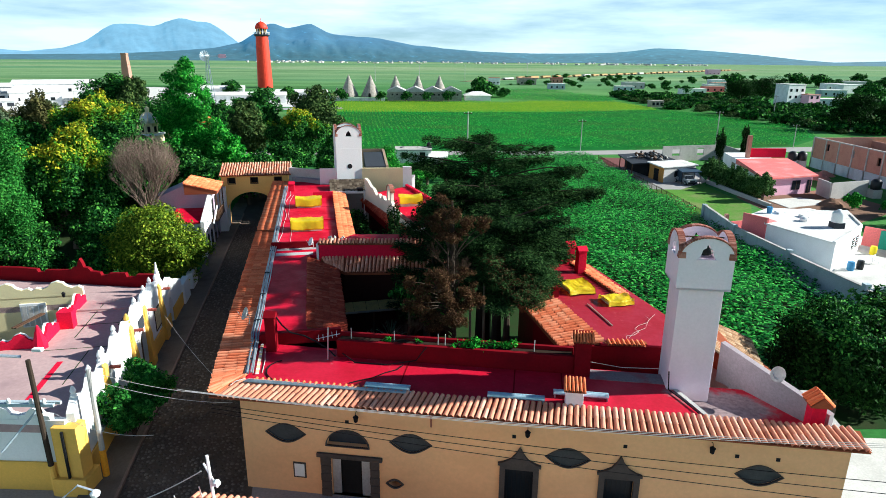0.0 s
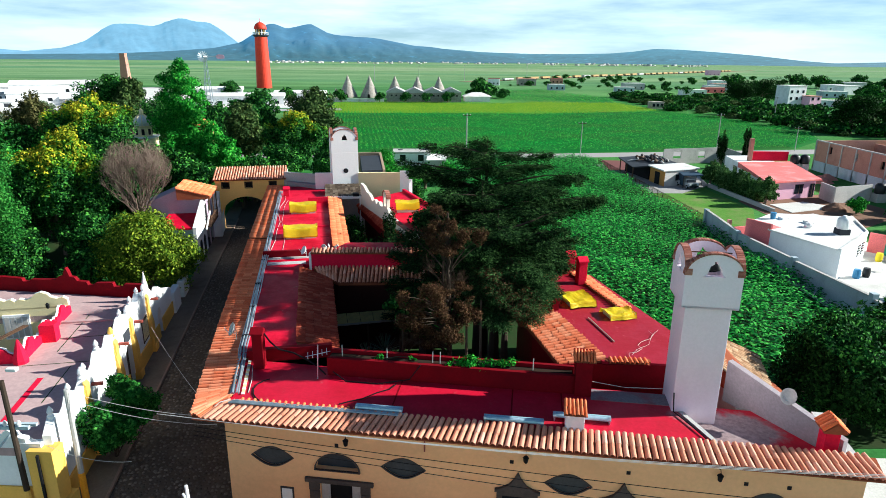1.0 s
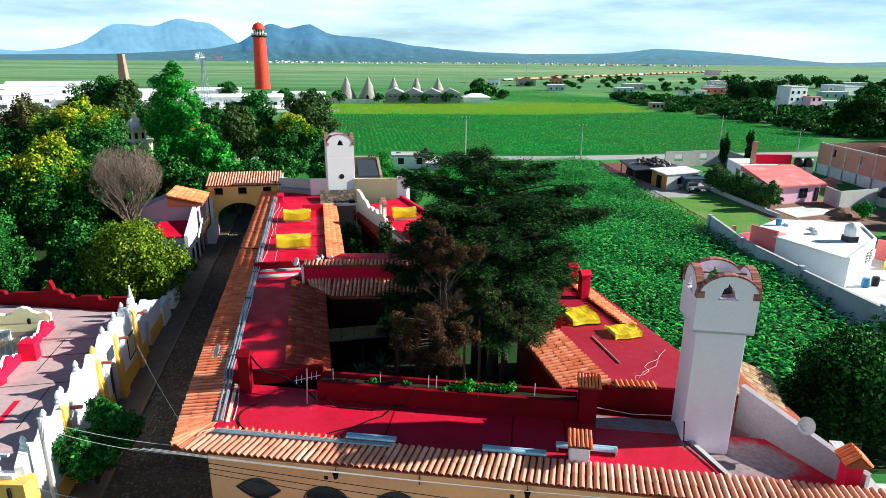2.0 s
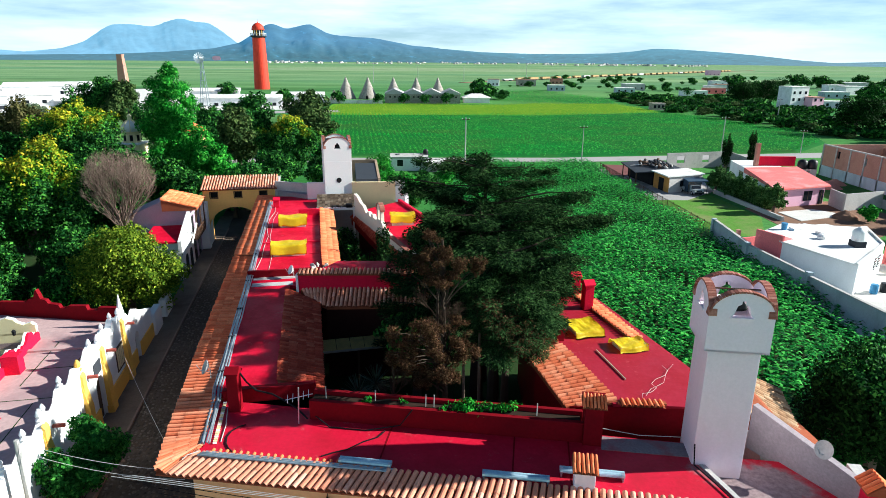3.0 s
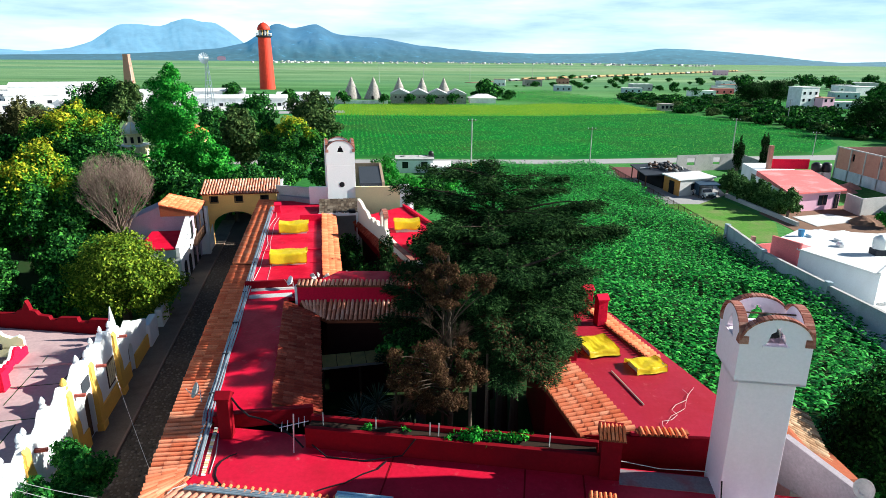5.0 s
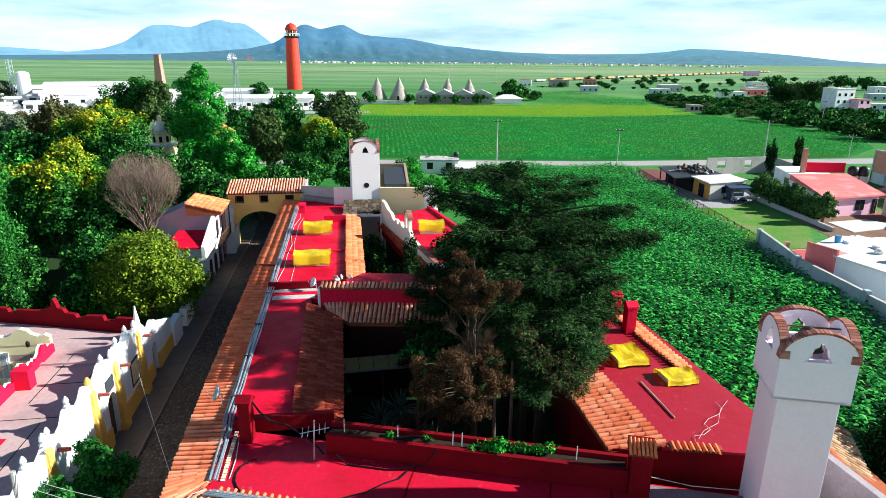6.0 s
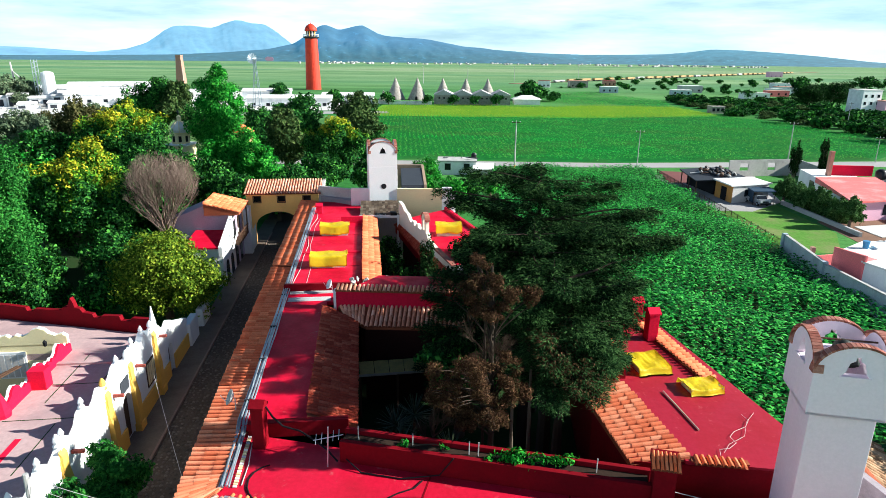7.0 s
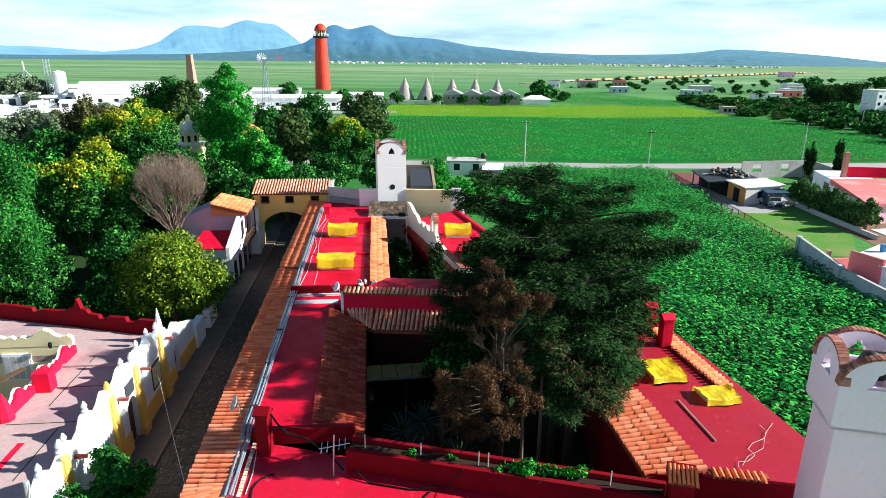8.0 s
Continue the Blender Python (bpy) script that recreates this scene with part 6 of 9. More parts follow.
    box_part("crest_pier", M_red_wall, t, -10.95, -10.1, 12.4, 13.1, 3.4, 4.6)
    wdw = part("window_frame", box(B(), -14.9, -13.3, 16.78, 16.9, 2.0, 3.7, 0.02), M_white, t, "white window with grey louvres")
    for k in range(4):
        box_part("pane", M_greyw, wdw, -14.78 + 0.36 * k, -14.5 + 0.36 * k, 16.76, 16.78, 2.1, 3.55)
    part("wall_lantern", lathe(B(), [(0.05, 0), (0.10, 0.05), (0.13, 0.28), (0.03, 0.4)], 6, (-12.0, 16.6, 4.1)), M_cable, t)
    # red wall at the back
    m3 = Matrix.Translation((-35.1, 28.55, 0)) @ Matrix.Rotation(-0.32, 4, "Z")
    loop = [(0, 3.3), (29.9, 3.3), (29.9, 4.5), (28.4, 4.45), (28.3, 4.22), (27.6, 4.2), (27.5, 4.5)]
    for c in (24.6, 19.5, 14.4, 9.3, 4.2):
        loop += [(c + 1.6, 4.42), (c + 1.5, 4.25), (c + 1.0, 4.22), (c + 0.9, 4.45)]
        peak = 5.45 if c in (24.6, 14.4) else 4.75
        if peak > 5:
            loop += [(c + 0.2, 4.5), (c + 0.0, 4.75), (c - 0.35, 4.8), (c - 0.45, 5.15), (c - 0.6, peak), (c - 0.75, 5.15), (c - 0.9, 4.8), (c - 1.25, 4.75), (c - 1.45, 4.5)]
        else:
            loop += [(c - 0.6, 4.5)]
    loop += [(0, 4.4)]
    part("red_back_wall", holed(B(), loop, [], 0.3, m3), M_red_dark, t, "dark red back wall with scrolled crest")
    part("lower_body", prism(B(), [(-40, 24.0), (x1 - 0.4, 18.4), (x1 - 0.4, 19.3), (-40, 29.6)], -0.2, 3.3), M_greyw, t)
    bt = thing("leaning_planks", WEST @ pose(-13.4, 14.2, 3.5, 0, 0, -20), "weathered planks leaning on the terrace", "planks")
    for k in range(2):
        bm = obox(B(), pose(0.2 * k, 0, 0, 0, 0, 0), 0.12, 2.4, 0.07)
        part("plank", bm, M_wood, bt)
    return t


lane_house()


def tile_house():
    """Small house with a balcony beside the bridge."""
    t = thing("balcony_house", WEST, "small white and lilac house with tiled roof and dark balcony", "house")
    part("body", prism(B(), [(-9.0, 42.6), (-6.3, 42.6), (-6.3, 47.4), (-9.0, 47.4)], -0.2, [6.6, 5.7, 5.7, 6.6]), M_lilacdusk, t)
    part("rear_body", prism(B(), [(-12.5, 42.8), (-9.0, 42.8), (-9.0, 47.2), (-12.5, 47.2)], -0.2, [5.0, 6.5, 6.5, 5.0]), M_lilacdusk, t)
    r = part("roof", prism(B(), [(-8.9, 42.3), (-5.6, 42.3), (-5.6, 47.2), (-8.9, 47.2)], 5.6, [6.75, 5.85, 5.85, 6.75]), M_channel, t)
    tiled_slope(r, (-5.5, 42.25, 5.88), (-5.5, 47.2, 5.88), (-8.95, 42.25, 6.8), (-8.95, 47.2, 6.8), 0.3, 0.45, seed=51)
    part("annex", prism(B(), [(-9.8, 37.2), (-6.3, 37.2), (-6.3, 42.6), (-9.8, 42.6)], -0.2, [3.7, 3.7, 4.0, 4.0]), M_white, t)
    part("annex_roof", prism(B(), [(-9.9, 37.1), (-6.6, 37.1), (-6.6, 42.5), (-9.9, 42.5)], 3.7, [3.85, 3.85, 4.1, 4.1]), M_red_roof, t, "small red lean-to roof")
    part("annex_parapet", prism(B(), [(-6.6, 37.0), (-6.28, 37.0), (-6.28, 42.6), (-6.6, 42.6)], 3.0, [3.9, 3.9, 5.6, 5.6]), M_white, t, "sloping white side wall")
    b = box_part("balcony", M_wood, t, -6.3, -5.55, 41.5, 46.2, 2.75, 2.9, label="dark wooden balcony")
    for k in range(13):
        box_part("baluster", M_wood, b, -5.61, -5.56, 41.55 + 0.37 * k, 41.6 + 0.37 * k, 2.9, 3.7)
    box_part("rail", M_wood, b, -5.65, -5.53, 41.5, 46.2, 3.7, 3.78)
    for s in (41.6, 43.9, 46.1):
        box_part("post", M_wood, b, -5.67, -5.55, s - 0.06, s + 0.06, 2.9, 5.75)
    for s in (42.4, 44.6):
        box_part("balcony_door", M_blackhole, t, -6.34, -6.28, s, s + 1.2, 2.9, 4.9)
    for s in (38.3, 40.4, 42.8, 45.0):
        part("arched_door", holed(B(), arch_loop(0, 1.1, 0.1, 1.6, 8), [], 0.06, Matrix.Translation((-6.26, s, 0)) @ Matrix.Rotation(math.pi / 2, 4, "Z")), M_glass_dark, t)
    part("gutter_pipe", tube(B(), [(-5.5, 41.0, 4.6), (-5.5, 38.0, 3.4)], 0.08, 6), M_farwhite, t)
    box_part("white_pier", M_white, t, -6.4, -5.45, 47.0, 47.9, -0.2, 5.3)
    return t


M_lilacdusk = surface("lilac_side_paint", (0.52, 0.40, 0.50), (0.4, 0.3, 0.38), rough=0.85, amount=0.4)
tile_house()
for k, s in enumerate((25.2, 28.0)):
    box_w = thing("lane_wall_stub", WEST @ pose(-6.25, s + 0.8 * k, 0), "white plastered wall stub by the pavement", "wall")
    part("stub", box(B(), -0.3, 0.25, -1.0, 1.2, -0.1, 1.9 - 0.3 * k, 0.08), M_white, box_w)


# ---- east side: fence, walls, houses ----
def rail_fence():
    t = thing("rail_fence", pose(0, 0, 0), "dark iron picket fence along the maize field", "fence")
    a, b = Vector((33.35, 77.2, 0)), Vector((31.0, 123.5, 0))
    n = 24
    for i in range(n + 1):
        p = a.lerp(b, i / n)
        part("post", box(B(), p.x - 0.04, p.x + 0.04, p.y - 0.04, p.y + 0.04, 0, 1.55), M_wood, t)
    for z in (0.35, 1.35):
        part("rail", tube(B(), [a + Vector((0, 0, z)), b + Vector((0, 0, z))], 0.03, 4), M_wood, t)
    bm = B()
    for i in range(240):
        p = a.lerp(b, (i + 0.5) / 240)
        box(bm, p.x - 0.012, p.x + 0.012, p.y - 0.012, p.y + 0.012, 0.1, 1.5)
    ob = part("picket_run", bm, M_wood, t)
    ob["kind"] = "stuff"


rail_fence()


def blue_wall():
    t = thing("boundary_wall", pose(0, 0, 0), "weathered grey blue boundary wall beside the maize", "wall")
    pts = [(33.3, 76.6), (32.6, 66.5), (33.7, 57.0), (35.0, 47.5), (35.4, 38.0)]
    for i, (p, q) in enumerate(zip(pts, pts[1:])):
        part("wall_panel", wall(B(), p, q, -0.1, 2.15 - 0.12 * i, 0.22), M_bluewall, t)
        part("coping", wall(B(), (p[0] - 0.05, p[1]), (q[0] - 0.05, q[1]), 2.15 - 0.12 * i, 2.22 - 0.12 * i, 0.32), M_concrete, t)
    for p in pts:
        part("pier", box(B(), p[0] - 0.2, p[0] + 0.3, p[1] - 0.25, p[1] + 0.25, -0.1, 2.3), M_bluewall, t)


blue_wall()


def white_house():
    t = thing("white_house", pose(0, 0, 0), "white rendered house with flat pale roof and coral end wall", "house")
    P = [(35.0, 64.4), (38.0, 56.9), (44.9, 63.6), (47.4, 70.2), (39.0, 71.8), (35.2, 68.4)]
    part("body", prism(B(), P, -0.1, 2.85), M_white, t)
    part("roof", prism(B(), [(x * 1.0 + (x - 41) * 0.01, y + (y - 65) * 0.01) for x, y in P], 2.85, 3.02), M_whiteroof, t, "patched white flat roof")
    part("coral_wall", wall(B(), (35.0, 64.3), (34.6, 68.9), -0.1, 3.6, -0.2, 3.1), M_coral, t, "coral painted end wall")
    part("coral_wall", wall(B(), (35.0, 64.3), (36.6, 65.2), -0.1, 3.6, 0.2, 3.05), M_coral, t)
    for p, q in ((P[1], P[2]), (P[2], P[3])):
        part("roof_lip", wall(B(), p, q, 3.0, 3.16, 0.2), M_whiteroof, t)
    part("roof_slab", prism(B(), [(40.5, 66.0), (46.4, 68.4), (46.9, 69.7), (40.2, 67.6)], 3.02, 3.3), M_whiteroof, t)
    part("roof_slab", prism(B(), [(38.4, 68.4), (43.6, 70.0), (43.2, 70.8), (38.3, 69.3)], 3.02, 3.25), M_whiteroof, t)
    d = Vector((44.9 - 38.0, 63.6 - 56.9)).normalized()
    for k, s in enumerate((6.9, 8.3)):
        x, y = 38.0 + d.x * s, 56.9 + d.y * s
        w = part("window", obox(B(), Matrix.Translation((x, y, 1.0)) @ Matrix.Rotation(math.atan2(d.y, d.x), 4, "Z"), 0.8, 0.12, 1.2), M_glass_dark, t)
        for j in range(4):
            part("louvre", obox(B(), Matrix.Translation((x, y, 1.15 + 0.28 * j)) @ Matrix.Rotation(math.atan2(d.y, d.x), 4, "Z"), 0.82, 0.18, 0.05), M_white, w)
    k = thing("water_tank", pose(41.6, 62.8, 3.02), "white domed roof tank on a dark base", "tank")
    part("base", box(B(), -0.55, 0.55, -0.55, 0.55, 0, 0.6, 0.02), M_slate, k)
    part("shell", lathe(B(), [(0.6, 0.6), (0.62, 0.7), (0.62, 1.5), (0.5, 1.72), (0.22, 1.85), (0.2, 1.95)], 18), M_white, k, smooth=True)
    k = thing("roof_basin", pose(39.6, 65.4, 3.02), "small white basin on the roof", "basin")
    part("shell", lathe(B(), [(0.42, 0), (0.46, 0.3), (0.3, 0.5), (0.1, 0.55)], 14), M_white, k)
    k = thing("blue_bucket", pose(37.6, 69.0, 3.02), "small blue bucket on the roof", "bucket")
    part("shell", lathe(B(), [(0.25, 0), (0.33, 0.75), (0.3, 0.75)], 12), M_blue, k)
    k = thing("red_fence_wall", pose(0, 0, 0), "low coral yard wall with brick post", "wall")
    part("wall_face", wall(B(), (33.9, 71.4), (38.6, 72.8), 0, 1.3, 0.2), M_coral, k)
    part("post", box(B(), 33.7, 34.1, 71.2, 71.6, 0, 2.3), M_brickred, k)
    k = thing("coral_yard_wall", pose(0, 0, 0), "coral painted yard wall with green panel", "wall")
    part("wall_face", wall(B(), (47.2, 66.5), (52.0, 61.0), 0, 2.2, 0.2), M_coral, k)
    part("panel", wall(B(), (48.2, 65.2), (49.0, 64.3), 0.0, 2.1, -0.06), surface("green_net", (0.05, 0.35, 0.25)), k)
    c = thing("garden_chair", pose(44.2, 59.6, 0.03, 0, 0, 30), "white plastic garden chair in the yard", "chair")
    for x, y in ((-0.2, -0.2), (0.2, -0.2), (-0.2, 0.2), (0.2, 0.2)):
        part("leg", box(B(), x - 0.02, x + 0.02, y - 0.02, y + 0.02, 0, 0.43), M_farwhite, c)
    part("seat", box(B(), -0.24, 0.24, -0.24, 0.24, 0.43, 0.47, 0.01), M_farwhite, c)
    part("backrest", box(B(), -0.24, 0.24, 0.2, 0.25, 0.47, 0.95, 0.01), M_farwhite, c)
    for i, (x, y, mm, lab) in enumerate(((40.4, 57.6, M_blue, "light blue plastic barrel in the yard"), (41.6, 58.0, M_black, "black plastic barrel in the yard"), (46.2, 63.0, M_tarp, "yellow plastic crate by the wall"))):
        k = thing("barrel", pose(x, y, 0.03), lab, "barrel")
        part("shell", lathe(B(), [(0.3, 0), (0.34, 0.3), (0.34, 0.6), (0.3, 0.9)], 12), mm, k)


white_house()


def pink_house():
    t = thing("pink_house", pose(0, 0, 0), "pink bungalow with coral pitched roof and dark windows", "house")
    FL, FR, BR, BL = (48.9, 92.3), (57.6, 95.2), (59.8, 107.6), (51.1, 106.2)
    part("body", prism(B(), [FL, FR, BR, BL], -0.1, [2.75, 2.75, 3.2, 3.2]), M_pinkw, t)
    part("white_side", wall(B(), (48.86, 92.5), (51.05, 106.2), -0.1, 2.7, 0.1, 3.1), M_white, t)
    part("roof", prism(B(), [(48.3, 91.5), (58.2, 94.8), (60.3, 108.2), (50.7, 106.7)], 2.72, [2.95, 2.95, 3.55, 3.55]), M_pinkroof, t, "faded coral roof with worn white patches")
    d = Vector((FR[0] - FL[0], FR[1] - FL[1])).normalized()
    ang = math.atan2(d.y, d.x)
    for s, w in ((6.0, 1.6), (8.6, 0.9)):
        f = part("window", obox(B(), Matrix.Translation((FL[0] + d.x * s, FL[1] + d.y * s, 0.75 if w > 1 else 0.1)) @ Matrix.Rotation(ang, 4, "Z"), w, 0.1, 1.45 if w > 1 else 2.1), M_glass_dark, t)
        part("frame_bar", obox(B(), Matrix.Translation((FL[0] + d.x * s, FL[1] + d.y * s, 0.75 if w > 1 else 0.1)) @ Matrix.Rotation(ang, 4, "Z"), 0.06, 0.14, 1.45 if w > 1 else 2.1), M_wood, f)
    e = Vector((BL[0] - FL[0], BL[1] - FL[1])).normalized()
    for s, z, h in ((1.2, 0.7, 1.7), (7.4, 0.2, 2.1)):
        part("window", obox(B(), Matrix.Translation((FL[0] + e.x * s, FL[1] + e.y * s, z)) @ Matrix.Rotation(math.atan2(e.y, e.x), 4, "Z"), 1.5, 0.12, h), M_glass_dark, t)
    part("rear_block", prism(B(), [(51.1, 106.2), (58, 107.3), (59.5, 116.5), (52.6, 116.0)], -0.1, 3.3), M_white, t)
    part("rear_window", wall(B(), (51.45, 108.3), (51.75, 110.3), 1.2, 2.5, 0.1), M_glass_dark, t)
    part("red_parapet", box(B(), 54.8, 61.0, 110.2, 110.5, 3.3, 4.9), M_red_wall, t)
    part("chimney", box(B(), 53.8, 54.45, 109.6, 110.25, 3.3, 7.2, 0.03), M_brickred, t, "square red brick chimney")
    for x in (62.2, 63.9):
        k = thing("roof_tank", pose(x, 110.0, 0), "black plastic water tank on a stand", "tank", "black tanks")
        part("stand", box(B(), -0.6, 0.6, -0.6, 0.6, 0, 2.9), M_greyw, k)
        part("shell", lathe(B(), [(0.75, 2.9), (0.8, 3.1), (0.8, 4.1), (0.5, 4.4), (0.2, 4.5)], 16), M_black, k, smooth=True)
    k = thing("yard_block_wall", pose(0, 0, 0), "grey block wall beside the pink house", "wall")
    part("wall_face", wall(B(), (58.0, 90.6), (65.0, 93.0), -0.1, 2.5, 0.2), M_greyw, k)
    part("wall_face", wall(B(), (58.0, 90.6), (58.3, 94.6), -0.1, 2.5, 0.2), M_greyw, k)
    k = thing("roof_tank", pose(65.6, 92.2, 0), "black plastic water tank on a stand", "tank", "black tanks")
    part("stand", box(B(), -0.7, 0.7, -0.7, 0.7, 0, 1.3), M_greyw, k)
    part("shell", lathe(B(), [(0.7, 1.3), (0.75, 1.5), (0.75, 2.5), (0.5, 2.8), (0.2, 2.9)], 16), M_black, k, smooth=True)
    k = thing("garden_kerb", pose(0, 0, 0), "low stone garden wall along the lawn", "wall")
    part("wall_face", wall(B(), (44.2, 102.5), (45.9, 84.5), -0.1, 0.6, 0.35), M_greyw, k)
    for i, (x, y, mm, lab, r, h) in enumerate(((46.6, 80.0, M_whiteroof, "heap of pale gravel", 2.6, 0.9), (55.8, 86.6, M_dirt, "heap of brown sand", 1.8, 1.2), (66.0, 108.0, M_brickred, "pile of red bricks", 2.2, 1.3), (69.0, 111.0, M_brickred, "pile of red bricks", 1.8, 1.0), (42.5, 123.0, M_soil, "dark rubble heap by the awning", 3.4, 1.6))):
        k = thing("heap", pose(x, y, 0), lab, "heap")
        bm = B()
        seg, rings = 18, 6
        vs = [[bm.verts.new((r * (1 - j / rings) * math.cos(a) * (1 + 0.2 * noise.noise(Vector((a, j, i)))), r * (1 - j / rings) * math.sin(a), h * (j / rings) ** 0.8 + 0.12 * noise.noise(Vector((a * 2, j * 1.3, i + 5))) * (j > 0))) for a in (q * 2 * math.pi / seg for q in range(seg))] for j in range(rings)]
        for r0, r1 in zip(vs, vs[1:]):
            for q in range(seg):
                bm.faces.new((r0[q], r0[(q + 1) % seg], r1[(q + 1) % seg], r1[q]))
        bm.faces.new(vs[-1])
        part("mound", bm, mm, k)


pink_house()


M_orangeold = surface("old_orange_paint", (0.55, 0.26, 0.06), (0.3, 0.15, 0.06), rough=0.85, amount=0.6)


M_redsoil = surface("dark_red_soil", (0.16, 0.05, 0.045), (0.09, 0.035, 0.03), rough=1, big=0.4, amount=0.6)


def orange_shed():
    t = thing("orange_shed", pose(0, 0, 0), "small orange and grey garage with flat roof", "garage")
    part("body", prism(B(), [(36.9, 102.4), (43.3, 105.2), (42.3, 109.8), (36.1, 107.4)], -0.1, 2.6), M_greyw, t)
    part("orange_wall", wall(B(), (36.85, 102.4), (36.05, 107.4), -0.1, 2.55, -0.1), M_orangeold, t, "orange painted side wall")
    part("roof", prism(B(), [(36.5, 102.0), (43.6, 105.0), (42.6, 110.2), (35.7, 107.8)], 2.6, 2.78), M_whiteroof, t)
    part("door", wall(B(), (36.55, 104.0), (36.3, 105.6), 0, 2.1, -0.14), M_blackhole, t)
    part("window", wall(B(), (39.0, 103.28), (40.4, 103.88), 0.9, 1.9, -0.06), M_glass_dark, t)
    # Black block stands in for the shade under the carport roof.
    part("carport_shade_block", prism(B(), [(36.2, 108.5), (41.0, 110.2), (40.0, 118.0), (34.6, 117.4)], -0.1, 2.2), M_blackhole, t)
    part("carport_roof", prism(B(), [(33.0, 107.6), (36.0, 107.9), (41.6, 110.4), (40.6, 119.0), (33.4, 118.2)], 2.3, [2.4, 2.6, 2.75, 2.9, 2.5]), M_slate, t, "sagging dark carport roof")
    for x, y in ((33.2, 107.9), (33.5, 112.6), (33.7, 117.6)):
        part("carport_post", box(B(), x - 0.08, x + 0.08, y - 0.08, y + 0.08, -0.1, 2.4), M_wood, t)
    rng = random.Random(6)
    hp = thing("rubble_heap", pose(38.0, 113.6, 2.66), "heap of dark rubble piled on the carport roof", "rubble")
    for k in range(70):
        r, a = rng.random() ** 0.6, rng.uniform(0, 6.28)
        bm = B()
        bmesh.ops.create_icosphere(bm, subdivisions=1, radius=rng.uniform(0.15, 0.55), matrix=pose(2.9 * r * math.cos(a), 3.8 * r * math.sin(a), 0.1 + 1.1 * (1 - r) * rng.random(), rng.uniform(0, 90), rng.uniform(0, 90), 0) @ Matrix.Diagonal((1.3, 0.8, 0.6, 1)))
        part("stone", bm, (M_slate, M_black, M_wood)[k % 3] if k % 9 else M_concrete, hp)
    for k in range(6):
        j = thing("roof_debris", pose(rng.uniform(34, 40), rng.uniform(109.5, 117), 2.82, rng.uniform(-9, 9), rng.uniform(-9, 9), rng.uniform(0, 180)), "weathered board lying on the carport roof", "board", "boards on the carport")
        part("board", box(B(), -1.0, 1.0, -0.15, 0.15, 0.0, 0.08), M_greyw if k % 2 else M_wood, j)
    sheet("red_soil_patch", [(31.6, 118.5), (35.2, 117.4), (41.0, 119.5), (40.5, 129.5), (33.0, 130.2)], 0.045, M_redsoil, "dark red soil patch beside the garage")
    k = thing("block_shell", pose(0, 0, 0), "unfinished grey block wall with window gaps", "wall")
    a, b = Vector((44.5, 125.5)), Vector((58.0, 129.0))
    ln = (b - a).length
    m = Matrix.Translation((a.x, a.y, 0)) @ Matrix.Rotation(math.atan2(b.y - a.y, b.x - a.x), 4, "Z")
    part("wall_face", holed(B(), rect(0, ln, -0.1, 3.1), [rect(2.2, 4.0, 1.1, 2.5), rect(8.0, 9.6, 1.1, 2.5)], 0.2, m), M_concrete, k)
    part("wall_face", holed(B(), [(0, -0.1), (9, -0.1), (9, 2.0), (0, 3.1)], [], 0.2, Matrix.Translation((58.0, 129.0, 0)) @ Matrix.Rotation(-1.2, 4, "Z")), M_concrete, k)


orange_shed()


M_bluetarp = surface("dull_blue_tarp", (0.02, 0.05, 0.09), (0.06, 0.09, 0.12), rough=0.7, big=0.8)


def car():
    t = thing("parked_pickup", pose(41.0, 100.2, 0.036, 0, 0, 12), "pale grey pickup parked under a dark blue tarp shelter", "car")
    prof = [(-0.84, 0.38), (0.84, 0.38), (0.86, 0.85), (0.84, 0.98), (-0.84, 0.98), (-0.86, 0.85)]
    part("body", holed(B(), prof, [], 4.4), M_steel, t)
    part("cabin", prism(B(), [(-0.76, 1.1), (0.76, 1.1), (0.76, 3.0), (-0.76, 3.0)], 0.97, 1.5), M_steel, t)
    part("windscreen", prism(B(), [(-0.7, 0.75), (0.7, 0.75), (0.68, 1.12), (-0.68, 1.12)], 0.97, [1.0, 1.0, 1.46, 1.46]), M_glass_dark, t)
    part("bumper", box(B(), -0.82, 0.82, -0.12, 0.05, 0.36, 0.58, 0.03), M_black, t)
    part("grille", box(B(), -0.45, 0.45, -0.03, 0.02, 0.62, 0.82), M_slate, t)
    for x in (-0.66, 0.66):
        part("headlight", box(B(), x - 0.14, x + 0.14, -0.04, 0.03, 0.64, 0.82, 0.02), M_farwhite, t)
        for y in (0.75, 3.5):
            bm = tube(B(), [(x * 1.18 - 0.1, y, 0.32), (x * 1.18 + 0.1, y, 0.32)], 0.32, 16)
            w = part("wheel", bm, M_black, t)
            part("rim", tube(B(), [(x * 1.18 - 0.11, y, 0.32), (x * 1.18 + 0.11, y, 0.32)], 0.17, 12), M_steel, w)
    k = thing("tarp_shelter", pose(41.2, 103.0, 0), "dark blue tarp shelter on thin posts", "shelter")
    part("tarp", prism(B(), [(-1.6, -1.6), (1.7, -1.4), (1.7, 1.2), (-1.6, 1.2)], 2.0, [2.1, 2.15, 2.3, 2.25]), M_bluetarp, k)
    for x, y in ((-1.5, -1.5), (1.6, -1.3), (1.6, 1.1), (-1.5, 1.1)):
        part("post", tube(B(), [(x, y, 0), (x, y, 2.1)], 0.03, 5), M_wood, k)
    part("side_curtain", prism(B(), [(-1.6, -1.55), (-1.55, -1.55), (-1.55, 1.1), (-1.6, 1.1)], 0.4, 2.0), M_bluetarp, k)


car()


